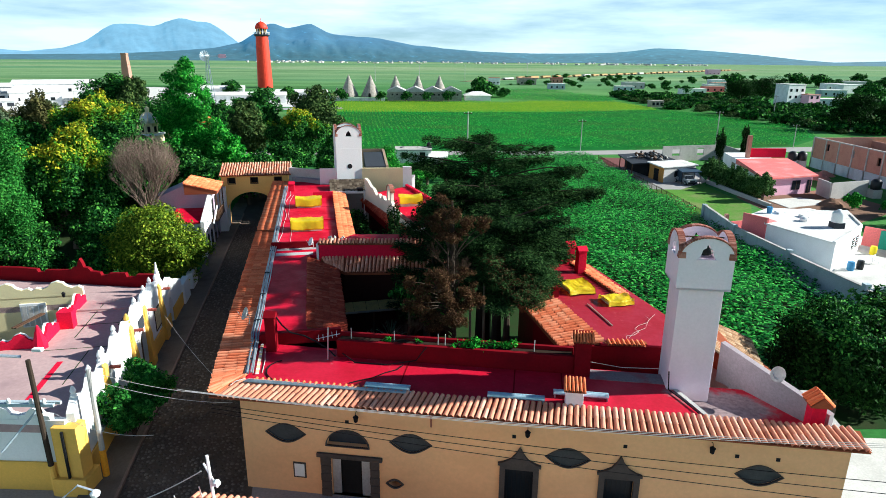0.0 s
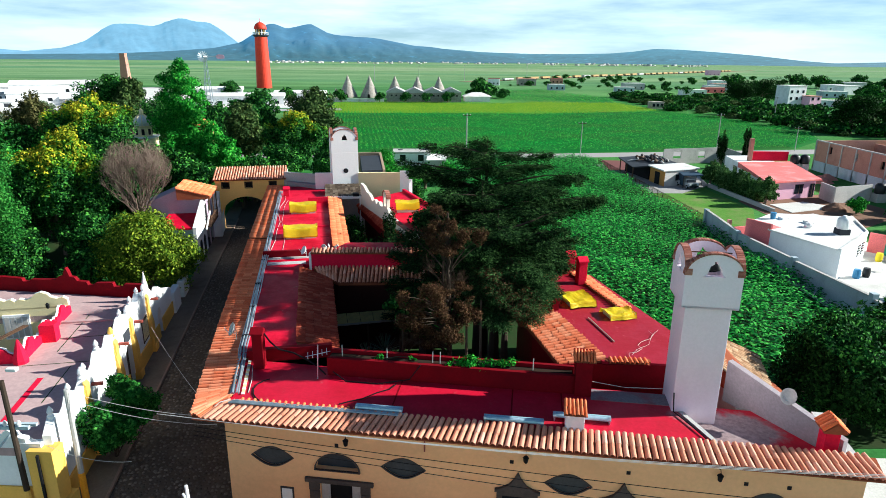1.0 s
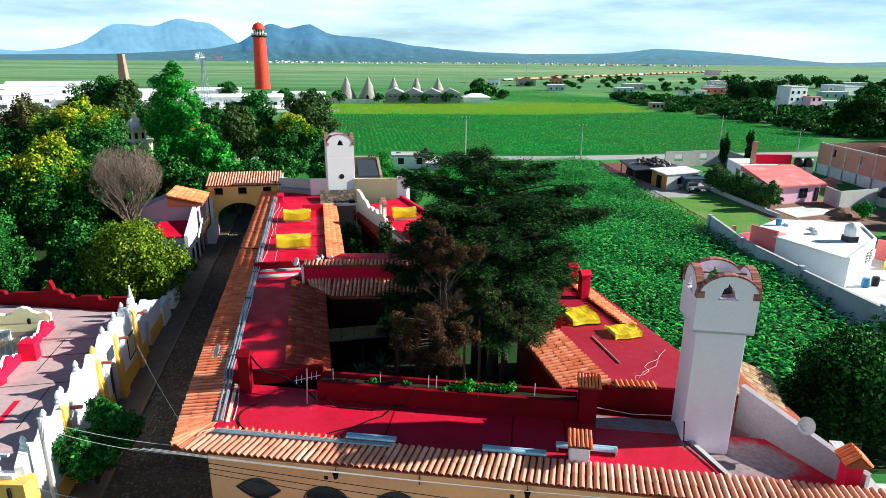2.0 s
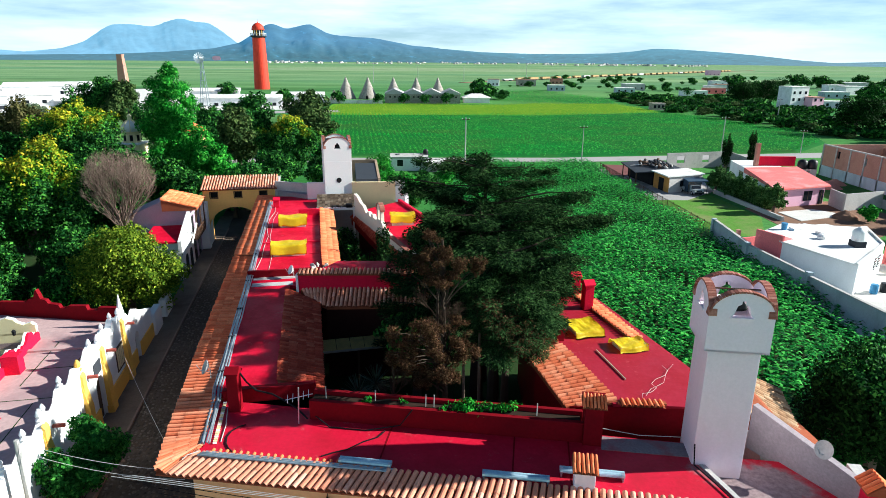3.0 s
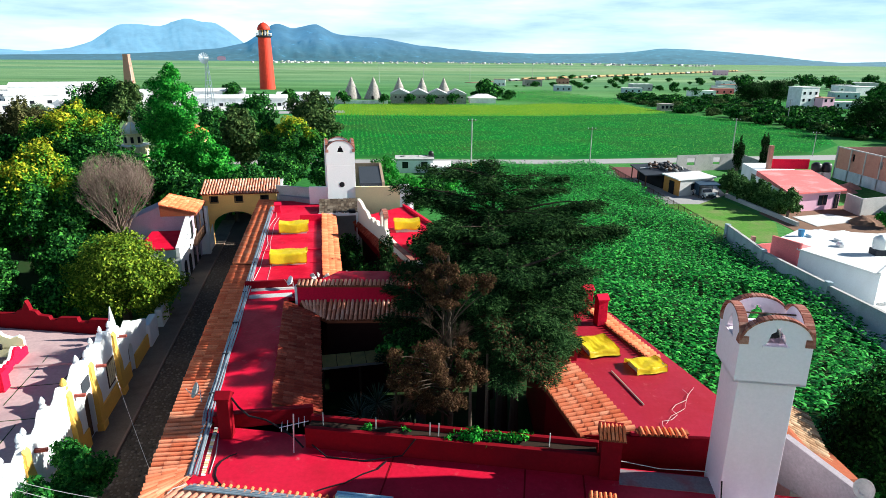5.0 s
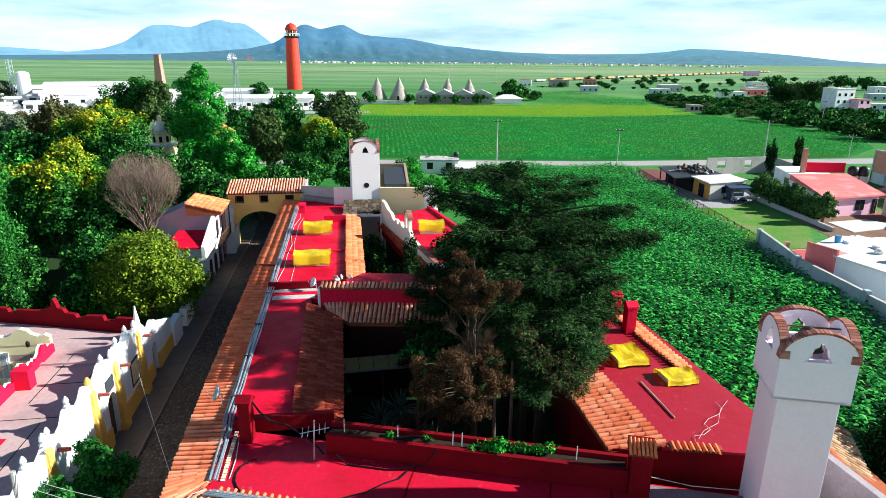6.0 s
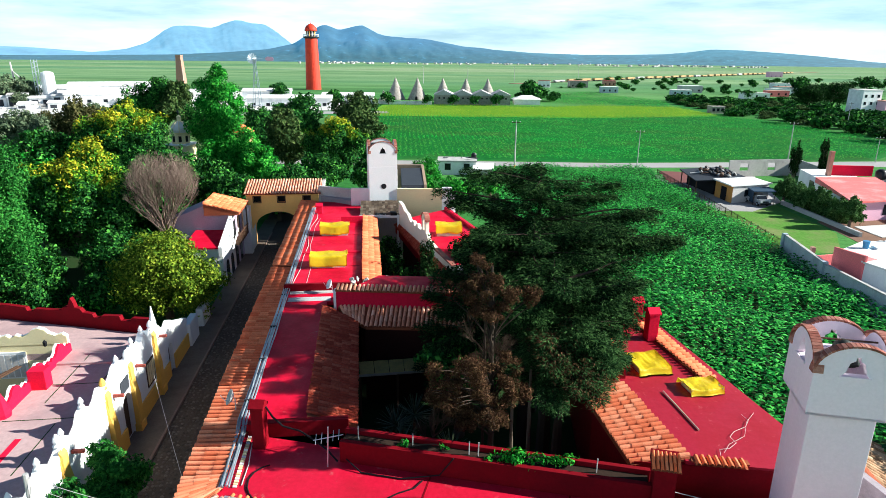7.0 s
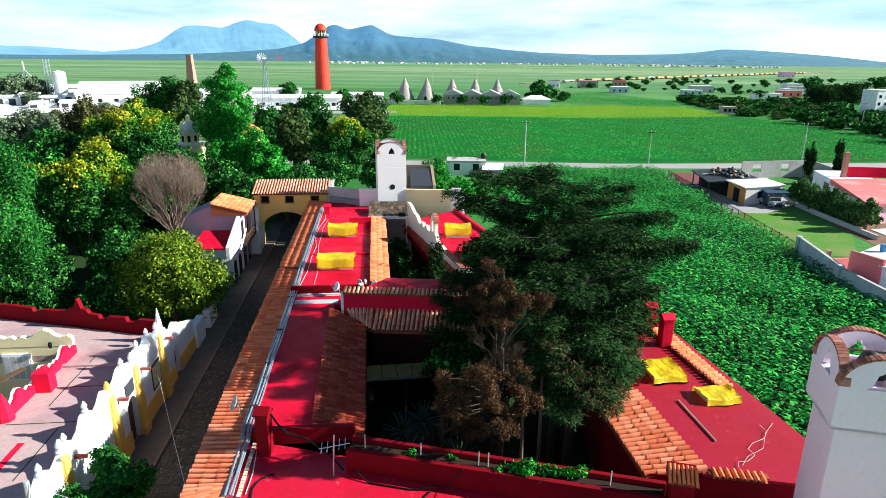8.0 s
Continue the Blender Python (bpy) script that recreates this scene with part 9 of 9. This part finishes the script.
broad_tree(-68.6, 121.0, 14.0, 4.6, 5, 12, 9000, 0.5, M_leaf_dark, "dark green tree in the grove", 96, 10)
broad_tree(-84.0, 112.0, 12.0, 6.4, 5.5, 10, 10000, 0.5, M_leaf_haze, "haze-coloured grey green tree in the grove", 97, 9)
broad_tree(-62.0, 104.0, 11.4, 5.4, 5.0, 10, 9000, 0.5, M_leaf_dark, "dark green tree behind the blossom", 98, 9)
broad_tree(-38.9, 51.5, 14.8, 4.2, 4.2, 13.4, 40000, 0.21, M_leaf_pine, "soft green pine at the edge of the grove", 99, 22, name="pine_tree", tufts=10)
for i, (x, y, h, r, mt) in enumerate(((-33.0, 57.5, 6.2, 3.6, M_leaf_dark), (-32.5, 61.0, 5.0, 2.6, M_leaf_dark), (-38.5, 54.5, 5.2, 3.2, M_leaf_dark), (-30.5, 51.0, 4.6, 2.8, M_leaf_dark), (-36.0, 50.0, 5.2, 3.4, M_leaf_dark), (-42.0, 48.5, 6.4, 3.8, M_leaf_dark), (-46.0, 62.0, 9.0, 4.6, M_leaf_dark), (-31.0, 80.0, 7.5, 3.8, M_leaf_dark), (-36.0, 84.0, 8.5, 4.0, M_leaf_dark), (-28.5, 88.0, 7.0, 3.2, M_leaf_green), (-52.0, 68.0, 10.0, 4.5, M_leaf_dark), (-24.0, 97.0, 7.0, 3.6, M_leaf_dark), (-18.0, 100.0, 6.5, 3.4, M_leaf_dark), (-14.0, 96.0, 5.0, 2.6, M_leaf_green), (-20.0, 118, 8, 4, M_leaf_dark), (-27, 84, 6.5, 3.2, M_leaf_dark), (-24.5, 90, 6.0, 3.4, M_leaf_dark), (-22, 83, 5.2, 2.4, M_leaf_dark), (-26.5, 88, 7.5, 3.4, M_leaf_dark), (-24, 93, 8, 3.6, M_leaf_dark), (-41, 76, 9, 4.2, M_leaf_dark), (-38, 70, 7, 3.6, M_leaf_dark), (-33, 70, 6, 3, M_leaf_dark), (-45, 70, 9, 4, M_leaf_dark), (-60, 135, 12, 6, M_leaf_dark), (-66, 150, 12, 6, M_leaf_grey), (-52, 160, 10, 6, M_leaf_dark), (-39.4, 80.0, 10.2, 3.8, M_leaf_dark), (-37.4, 82.0, 9.4, 3.0, M_leaf_dark), (-41.5, 86.0, 10.0, 3.0, M_leaf_dark), (-92, 128, 9.5, 5, M_leaf_haze), (-100, 134, 8.5, 5, M_leaf_haze), (-78, 140, 9, 5, M_leaf_brown), (-64, 96, 9.5, 4.5, M_leaf_dark), (-57, 88, 10, 4.5, M_leaf_dark), (-106, 150, 8, 5, M_leaf_brown), (-110, 172, 8, 5, M_leaf_brown), (-100, 188, 8, 6, M_leaf_grey), (-120, 190, 7, 5, M_leaf_haze))):
    broad_tree(x, y, h, r, r, h * 0.9, 7500 if y < 70 else 4200, 0.30 if y < 70 else 0.45, mt, "dense green undergrowth tree of the grove", 110 + i, 8)
broad_tree(-7.5, 90.0, 4.6, 2.2, 2.2, 4.2, 2600, 0.34, M_leaf_flower, "yellow green shrub behind the tower", 130, 8, M_leaf_green, 0.5)
broad_tree(-4.6, 92.0, 4.2, 2.0, 2.0, 3.8, 2200, 0.34, M_leaf_green, "bright green shrub behind the tower", 131, 8)

for i, (x, y, h, r, mt) in enumerate(((-8.4, 85.5, 4.6, 1.9, M_leaf_flower), (-5.8, 97.0, 4.2, 2.4, M_leaf_green), (-2.6, 99.0, 4.4, 2.6, M_leaf_dark), (-9.6, 99.0, 4.0, 2.6, M_leaf_green), (0.4, 103.0, 3.6, 2.4, M_leaf_green), (-4.0, 88.0, 3.4, 2.0, M_leaf_dark), (-12.0, 106.0, 5.0, 3.2, M_leaf_dark), (-10.0, 112.0, 4.2, 3.0, M_leaf_green))):
    broad_tree(x, y, h, r, r, h * 0.95, 2600, 0.32, mt, "leafy shrub in the plot behind the tower", 240 + i, 8, name="shrub")

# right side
# Leaf colour carries the shade; only the crown top gets lighter leaves.
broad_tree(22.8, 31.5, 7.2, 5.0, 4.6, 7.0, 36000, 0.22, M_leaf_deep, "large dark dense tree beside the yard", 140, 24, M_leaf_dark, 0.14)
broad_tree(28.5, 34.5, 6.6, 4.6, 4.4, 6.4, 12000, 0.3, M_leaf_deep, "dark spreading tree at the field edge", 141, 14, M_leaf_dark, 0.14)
for i, (x, y, h, r, mt) in enumerate(((60.5, 80.0, 3.6, 2.2, M_leaf_green), (64.5, 84.0, 3.2, 2.4, M_leaf_olive), (59.0, 74.0, 4.2, 2.6, M_leaf_green), (63.0, 70.5, 4.4, 2.8, M_leaf_dark), (68.0, 77.0, 4.2, 3.0, M_leaf_green), (55.0, 68.5, 2.8, 1.8, M_leaf_green), (70.0, 88.0, 4.6, 3.0, M_leaf_olive), (57.5, 84.5, 2.4, 1.4, M_leaf_green), (45.0, 52.0, 2.2, 2.2, M_leaf_green), (48.0, 50.0, 2.0, 2.0, M_leaf_green), (42.0, 51.5, 1.6, 1.6, M_leaf_green))):
    broad_tree(x, y, h, r, r, h * 0.92, 2600, 0.3, mt, "bushy green shrub beside the houses", 150 + i, 8, name="shrub")
for i, f in enumerate((0, 0.2, 0.36, 0.5, 0.66, 0.82, 1.0)):
    x, y = 45.4 + 1.6 * f + 0.4 * (i % 2), 104.5 - 15.5 * f
    broad_tree(x, y, 4.2 - 0.4 * (i % 3), 1.7, 1.7, 4.0, 3600, 0.34, M_leaf_sage, "tall grey green bushy shrub by the lawn", 170 + i, 10, name="shrub", shape=0.6)
for i, (x, y, h) in enumerate(((54.0, 121.0, 7.6), (59.0, 121.5, 7.8))):
    broad_tree(x, y, h, 0.95, 0.95, h * 0.97, 5000, 0.24, M_leaf_con, "slim dark pointed cypress behind the pink house", 180 + i, 11, name="cypress", shape=0.3)
bigs = [(120, 186, 11.0, 8.5), (133, 180, 10.5, 8.5), (128, 168, 9.5, 8.0), (141, 196, 10, 8), (142, 306, 11, 9), (158, 318, 13, 10)]
for i, (x, y, h, r) in enumerate(bigs):
    broad_tree(x, y, h, r, r * 0.9, h * 0.92, 9000, 0.5, M_leaf_deep, "large dark tree behind the brick building", 190 + i, 11)
rngb = random.Random(31)
grey_far = broad_tree(-206, 262, 13.0, 8.5, 8, 12, 2400, 1.1, M_leaf_haze, "haze-coloured grey green tree among the works", 213, 9)
base_far = [broad_tree(200.6, 446, 11.5, 8, 8, 10.5, 800, 1.8, M_leaf_dark, "dark round tree in the far village", 210, 8),
            broad_tree(124, 252, 4.6, 4.4, 4.4, 4.5, 460, 1.1, M_leaf_dark, "dark scrub bush beyond the field", 211, 8, name="scrub_bush"),
            broad_tree(118, 240, 3.4, 3.6, 3.6, 3.3, 360, 1.0, M_leaf_grey, "grey green scrub bush beyond the field", 212, 7, name="scrub_bush")]
for x, y, s in ((197, 409, 0.85), (194, 378, 0.8), (310, 566, 0.95), (298, 508, 0.9), (157, 455, 0.6), (167, 647, 0.5), (330, 480, 0.8), (262, 395, 0.8), (215, 300, 0.7), (232, 345, 0.75), (128, 500, 0.45), (20.4, 341, 0.95), (24, 350, 0.8), (66, 500, 0.4), (280, 610, 0.8), (360, 560, 0.9), (188, 275, 0.7), (200, 260, 0.75), (216, 250, 0.8), (176, 345, 0.6), (340, 400, 0.9)):
    w = s * rngb.uniform(0.8, 1.5)
    copy_thing(base_far[0], pose(x, y, -0.8 * s, 0, 0, rngb.uniform(0, 360)) @ Matrix.Diagonal((w, w * rngb.uniform(0.7, 1.2), s * rngb.uniform(0.75, 1.05), 1)))
    for _ in range(3):
        q = s * rngb.uniform(0.3, 0.6)
        copy_thing(base_far[0], pose(x + rngb.uniform(-16, 16), y + rngb.uniform(-14, 14), -0.9 * q, 0, 0, rngb.uniform(0, 360)) @ Matrix.Diagonal((q * 1.4, q * 1.2, q, 1)))
for k in range(200):
    f = rngb.random()
    y = 172 + 190 * f
    x = float(np.interp(y, (172, 190, 245, 262, 300, 360), (113, 112, 103, 95, 91, 95))) + 60 * rngb.random() ** 1.6
    s = rngb.uniform(0.4, 1.2)
    copy_thing(base_far[1 + (k % 3 == 0)], pose(x, y, -0.35 * s, 0, 0, rngb.uniform(0, 360)) @ Matrix.Diagonal((s * 1.15, s * 1.15, s * rngb.uniform(0.6, 1.0), 1)))
for k in range(70):
    x, y = rngb.uniform(60, 420), rngb.uniform(390, 720)
    s = rngb.uniform(0.5, 1.1)
    copy_thing(base_far[1], pose(x, y, 0, 0, 0, rngb.uniform(0, 360)) @ Matrix.Diagonal((s, s, s, 1)))
for x, y, s in ((-200, 267, 0.9), (-193, 254, 0.5), (-214, 262, 0.7)):
    copy_thing(grey_far, pose(x, y, 0, 0, 0, rngb.uniform(0, 360)) @ Matrix.Diagonal((s, s, s, 1)))
for x, y, s in ((-48, 300, 0.5), (-30, 301, 0.4), (-18, 300, 0.42), (-8, 300, 0.4), (2, 301, 0.45), (-100, 300, 0.7), (-70, 290, 0.6), (-110, 330, 0.7)):
    copy_thing(base_far[0], pose(x, y, 0, 0, 0, rngb.uniform(0, 360)) @ Matrix.Diagonal((s, s, s, 1)))


# ---- poles, wires ----
def pole(x, y, h, label, lean=(0, 0), band=None, lamp=False, mat=None, r=0.13):
    t = thing("utility_pole", pose(x, y, 0), label, "pole")
    part("shaft", tube(B(), [(0, 0, -0.1), (lean[0] * h, lean[1] * h, h)], [r * 1.15, r * 0.75], 8), mat or M_pole, t)
    if band:
        part("painted_foot", tube(B(), [(0, 0, 0), (lean[0] * band[0], lean[1] * band[0], band[0])], [r * 1.2, r * 1.17], 8), band[1], t, "painted foot of the pole")
    if lamp:
        part("lamp_arm", tube(B(), [(lean[0] * h, 0, h - 0.5), (0.8, -0.2, h + 0.1)], 0.03, 5), M_steel, t)
        part("lamp_head", box(B(), 0.6, 1.2, -0.32, -0.1, h + 0.02, h + 0.16, 0.03), M_farwhite, t)
    elif lamp is False:
        part("crossarm", box(B(), -0.8, 0.8, -0.06, 0.06, h - 0.45, h - 0.33), M_wood, t)
        for k in (-0.7, 0, 0.7):
            part("insulator", lathe(B(), [(0.05, 0), (0.07, 0.1), (0.03, 0.2)], 8, (k, 0, h - 0.33)), M_farwhite, t)
    return t


pole(-16.32, 25.1, 5.9, "grey concrete pole with an orange foot by the kerb", band=(1.6, surface("orange_paint", (0.85, 0.36, 0.02))), lamp=None)
pole(4.9, 126.5, 9.6, "concrete power pole beside the country road", band=(1.2, M_yellow))
pole(28.5, 129.0, 8.0, "slim power pole beside the country road", r=0.09)
pole(59.3, 135.5, 9.4, "concrete power pole beside the road", r=0.12)
pole(83.0, 147.5, 5.6, "slim pole beside the road", r=0.08)
pole(120.0, 230.0, 8.0, "power pole in the scrub", r=0.12)
for x, y in ((-150, 520), (-60, 560), (20, 620), (90, 700), (-230, 470), (-20, 520)):
    pole(x, y, 14.0, "thin far mast on the plain", r=0.2)


def near_pole():
    """Dark timber pole with crossarms and street light near the corner."""
    t = thing("timber_pole", pose(-18.0, 24.0, 0), "dark timber pole with painted foot and blue crossarm", "pole")
    part("shaft", tube(B(), [(0, -0.15, -0.1), (-0.1, -0.15, 7.0)], [0.13, 0.10], 8), M_darkbark, t)
    part("painted_foot", tube(B(), [(0, -0.15, 0.0), (-0.02, -0.15, 1.6)], [0.145, 0.14], 8), M_yellow, t)
    part("crossarm", box(B(), -3.4, 0.6, -0.15, 0.0, 4.65, 4.8), M_bluewall, t, "pale blue steel crossarm")
    part("crossarm", box(B(), -3.4, 0.6, 0.35, 0.5, 4.5, 4.62), M_bluewall, t)
    part("brace", tube(B(), [(-0.1, 0.1, 4.6), (-1.8, -0.6, 2.6)], 0.05, 5), M_bluewall, t)
    part("brace", tube(B(), [(-2.2, 0.1, 4.6), (-2.5, -0.6, 2.6)], 0.05, 5), M_bluewall, t)
    for x in (-3.0, -2.2, -1.4, -0.4, 0.2):
        part("insulator", lathe(B(), [(0.06, 0), (0.09, 0.12), (0.04, 0.26)], 8, (x, -0.08, 4.8)), M_farwhite, t)
    part("top_arm", tube(B(), [(-0.75, 0.35, 6.9), (-2.6, -0.2, 7.3), (-3.6, -0.8, 6.6)], 0.07, 6), M_steel, t)
    part("lamp_head", box(B(), -0.2, 0.25, 0.3, 0.55, 7.15, 7.3, 0.03), M_farwhite, t)


near_pole()


def street_lamp_near():
    t = thing("street_lamp", pose(-8.3, 18.8, 0), "slender white street lamp bracket with two arms", "street lamp")
    part("shaft", tube(B(), [(0, 0, -0.1), (-0.5, 0.6, 5.4)], [0.09, 0.06], 8), M_farwhite, t)
    part("arm", tube(B(), [(-0.75, 0.8, 4.9), (-0.1, 0.3, 4.2)], 0.045, 6), M_farwhite, t)
    part("lamp_head", lathe(B(), [(0.06, 0), (0.16, 0.06), (0.14, 0.18), (0.03, 0.24)], 10, (-0.15, 0.35, 4.25)), M_farwhite, t)
    t = thing("street_lamp", pose(-14.4, 19.2, 0), "bare bulb street light on a bent arm", "street lamp")
    part("shaft", tube(B(), [(0, 0, -0.1), (0, 0, 3.6), (0.5, 0.2, 4.0), (1.0, 0.3, 3.7)], 0.045, 6), M_steel, t)
    part("lamp_head", lathe(B(), [(0.06, 0), (0.17, 0.08), (0.19, 0.2), (0.08, 0.3)], 12, (1.05, 0.3, 3.4)), M_farwhite, t)


street_lamp_near()


def wire(name, a, b, sag, r, mat, label):
    a, b = Vector(a), Vector(b)
    t = thing(name, Matrix.Translation(a), label, "wire", "overhead wires")
    pts = []
    for k in range(13):
        f = k / 12
        p = a.lerp(b, f) - a
        p.z -= sag * 4 * f * (1 - f)
        pts.append(p)
    part("strand", tube(B(), pts, r, 4), mat, t)
    return t


for k in range(3):
    a = FRONT @ Vector((-1.0, -0.1 - 0.12 * k, 4.78 - 0.12 * k))
    b = FRONT @ Vector((34, -0.6 - 0.5 * k, 4.3 - 0.25 * k))
    wire("overhead_wire", a, b, 0.35, 0.018, M_cable, "black power cable along the facade")
for k in range(3):
    wire("overhead_wire", FRONT @ Vector((-1, -1.5 - 0.5 * k, 6.2 + 0.35 * k)), FRONT @ Vector((38, -1.0 - 0.3 * k, 6.9 + 0.3 * k)), 0.7, 0.012, M_cablew, "thin pale wire over the street")
wire("overhead_wire", (-16.3, 25.1, 5.8), FRONT @ Vector((-0.4, 0.6, 4.9)), 0.25, 0.012, M_cablew, "pale service wire across the lane")
wire("overhead_wire", (-16.3, 25.1, 5.4), FRONT @ Vector((-0.4, 0.6, 4.5)), 0.3, 0.012, M_cablew, "pale service wire across the lane")
wire("overhead_wire", (-17.0, 23.2, 4.8), FRONT @ Vector((-2, -3.0, 5.0)), 0.4, 0.012, M_cablew, "pale service wire over the corner")
wire("overhead_wire", (-24, 21.0, 3.0), (-8.5, 18.7, 3.0), 0.8, 0.02, M_cable, "black cable sagging over the corner")
wire("overhead_wire", (-18.2, 37.0, 3.5), wp(-0.2, 2.0) + (4.9,), 0.2, 0.01, M_cablew, "pale wire from the lane house to the corner")
wire("overhead_wire", (-14.4, 19.4, 2.4), (-8.9, 19.0, 5.0), 0.3, 0.025, M_cablew, "pale street light cable with drops")
for k in range(5):
    p = Vector((-13.2 + 1.0 * k, 19.3, 2.4 + 0.42 * k))
    t = thing("cable_drop", Matrix.Translation(p), "short white drop hanging from the street cable", "wire")
    part("strand", tube(B(), [(0, 0, 0), (0.12, 0, -0.7)], 0.025, 5), M_cablew, t)


# ---- clay tiles of the roofs ----
tiled_slope(front_eave, (-0.75, 0.0, 5.12), (26.55, 0.0, 5.12), (-0.1, 1.05, 5.46), (26.2, 1.05, 5.46), 0.275, 0.55, single=tile_mesh, seed=101, wide=1.0)
finv = FRONT.inverted()
tiled_slope(front_eave, finv @ Vector((-10.5, 24.3, 5.28)), finv @ Vector((-10.02, 24.04, 5.12)), finv @ Vector((-9.2, 25.8, 5.5)), finv @ Vector((-9.2, 25.05, 5.48)), 0.16, 0.46, single=tile_mesh_orange, seed=112, wide=1.2)
tiled_slope(we1, (-0.05, 8.0, 5.56), (-0.05, 1.6, 5.37), (1.6, 7.68, 5.71), (1.6, 1.28, 5.51), 0.29, 0.56, single=tile_mesh_orange, seed=102, wide=0.9, loose=0.8, high=1.0)
tiled_slope(we1, (-0.05, 1.6, 5.37), (-0.03, -0.45, 5.30), (1.6, 1.28, 5.51), (1.6, 0.6, 5.48), 0.24, 0.56, single=tile_mesh_orange, seed=113, wide=0.95, loose=0.8, high=0.95)
tiled_slope(we1, (-0.05, 25.2, 5.72), (-0.05, 8.0, 5.64), (1.6, 24.88, 5.75), (1.6, 7.68, 5.71), 0.29, 0.56, seed=103, wide=0.92, loose=0.7, high=0.95, mat=M_tile_dusk)
tiled_slope(we2, (0.0, 47.2, 5.90), (0.0, 25.3, 5.90), (1.65, 46.88, 5.87), (1.65, 24.98, 5.87), 0.29, 0.56, seed=104, wide=1.1, loose=0.4, high=0.62)
tiled_slope(wi1, (6.5, 4.25, 5.47), (6.4, 15.2, 5.47), (4.3, 4.66, 5.93), (4.25, 15.62, 5.93), 0.25, 0.5, seed=105, wide=0.95, loose=0.7, high=0.9, mat=M_tile_red)
tiled_slope(wi1, (6.4, 15.2, 5.47), (4.4, 16.9, 5.88), (4.25, 15.62, 5.93), (4.24, 17.0, 5.93), 0.25, 0.5, seed=114, wide=0.95, loose=0.7, high=0.9, mat=M_tile_red)
tiled_slope(wi2, (7.95, 20.85, 5.98), (7.95, 39.0, 5.98), (6.62, 20.85, 6.18), (6.62, 39.0, 6.18), 0.28, 0.46, seed=106, wide=1.1, loose=0.4, high=0.62, mat=M_tile_dusk)
tiled_slope(el, (4.85, 33.0, 5.92), (6.0, 27.65, 5.95), (6.75, 33.4, 6.3), (8.2, 27.8, 6.26), 0.29, 0.42, single=tile_mesh_orange, seed=107, wide=0.95)
tiled_slope(er, (11.25, 34.2, 6.25), (9.65, 40.4, 6.33), (10.6, 34.0, 6.3), (8.8, 40.2, 6.36), 0.29, 0.42, seed=108, mat=M_tile_dusk, loose=2.0)
tiled_slope(es, (3.55, 39.6, 5.85), (4.65, 33.2, 5.85), (7.3, 40.0, 6.25), (6.6, 33.3, 6.25), 0.29, 0.42, seed=109)
tiled_slope(ek, (8.3, 27.5, 6.18), (10.2, 27.45, 6.16), (8.3, 27.95, 6.22), (10.2, 27.9, 6.2), 0.24, 0.46, seed=110)
tiled_slope(near_eave, (8.6, -4.2, 3.36), (0.3, -4.2, 3.36), (8.6, -4.95, 3.56), (0.3, -4.95, 3.56), 0.27, 0.6, single=tile_mesh, seed=111, wide=0.92)


# ---- far settlement along the foot of the mountains ----
def far_town():
    rng = np.random.default_rng(77)
    n = 170
    az, d = np.radians(rng.uniform(-17, 22, n)), rng.uniform(2300, 3050, n)
    x, y = d * np.sin(az), d * np.cos(az)
    w, h = rng.uniform(5, 15, n), rng.uniform(2.5, 6, n)
    c = np.array([(-1, -1, 0), (1, -1, 0), (1, 1, 0), (-1, 1, 0), (-1, -1, 1), (1, -1, 1), (1, 1, 1), (-1, 1, 1)], dtype=float)
    v = np.stack([x[:, None] + c[:, 0] * w[:, None] / 2, y[:, None] + c[:, 1] * w[:, None] / 2, c[:, 2] * h[:, None]], 2).reshape(-1, 3)
    q = np.array([(0, 1, 5, 4), (1, 2, 6, 5), (2, 3, 7, 6), (3, 0, 4, 7), (4, 5, 6, 7)])
    f = (np.arange(n)[:, None, None] * 8 + q).reshape(-1, 4)
    tagged(raw_mesh("far_town", v, f, M_greyw), "scattered pale houses of a far town", "town", kind="stuff")


far_town()
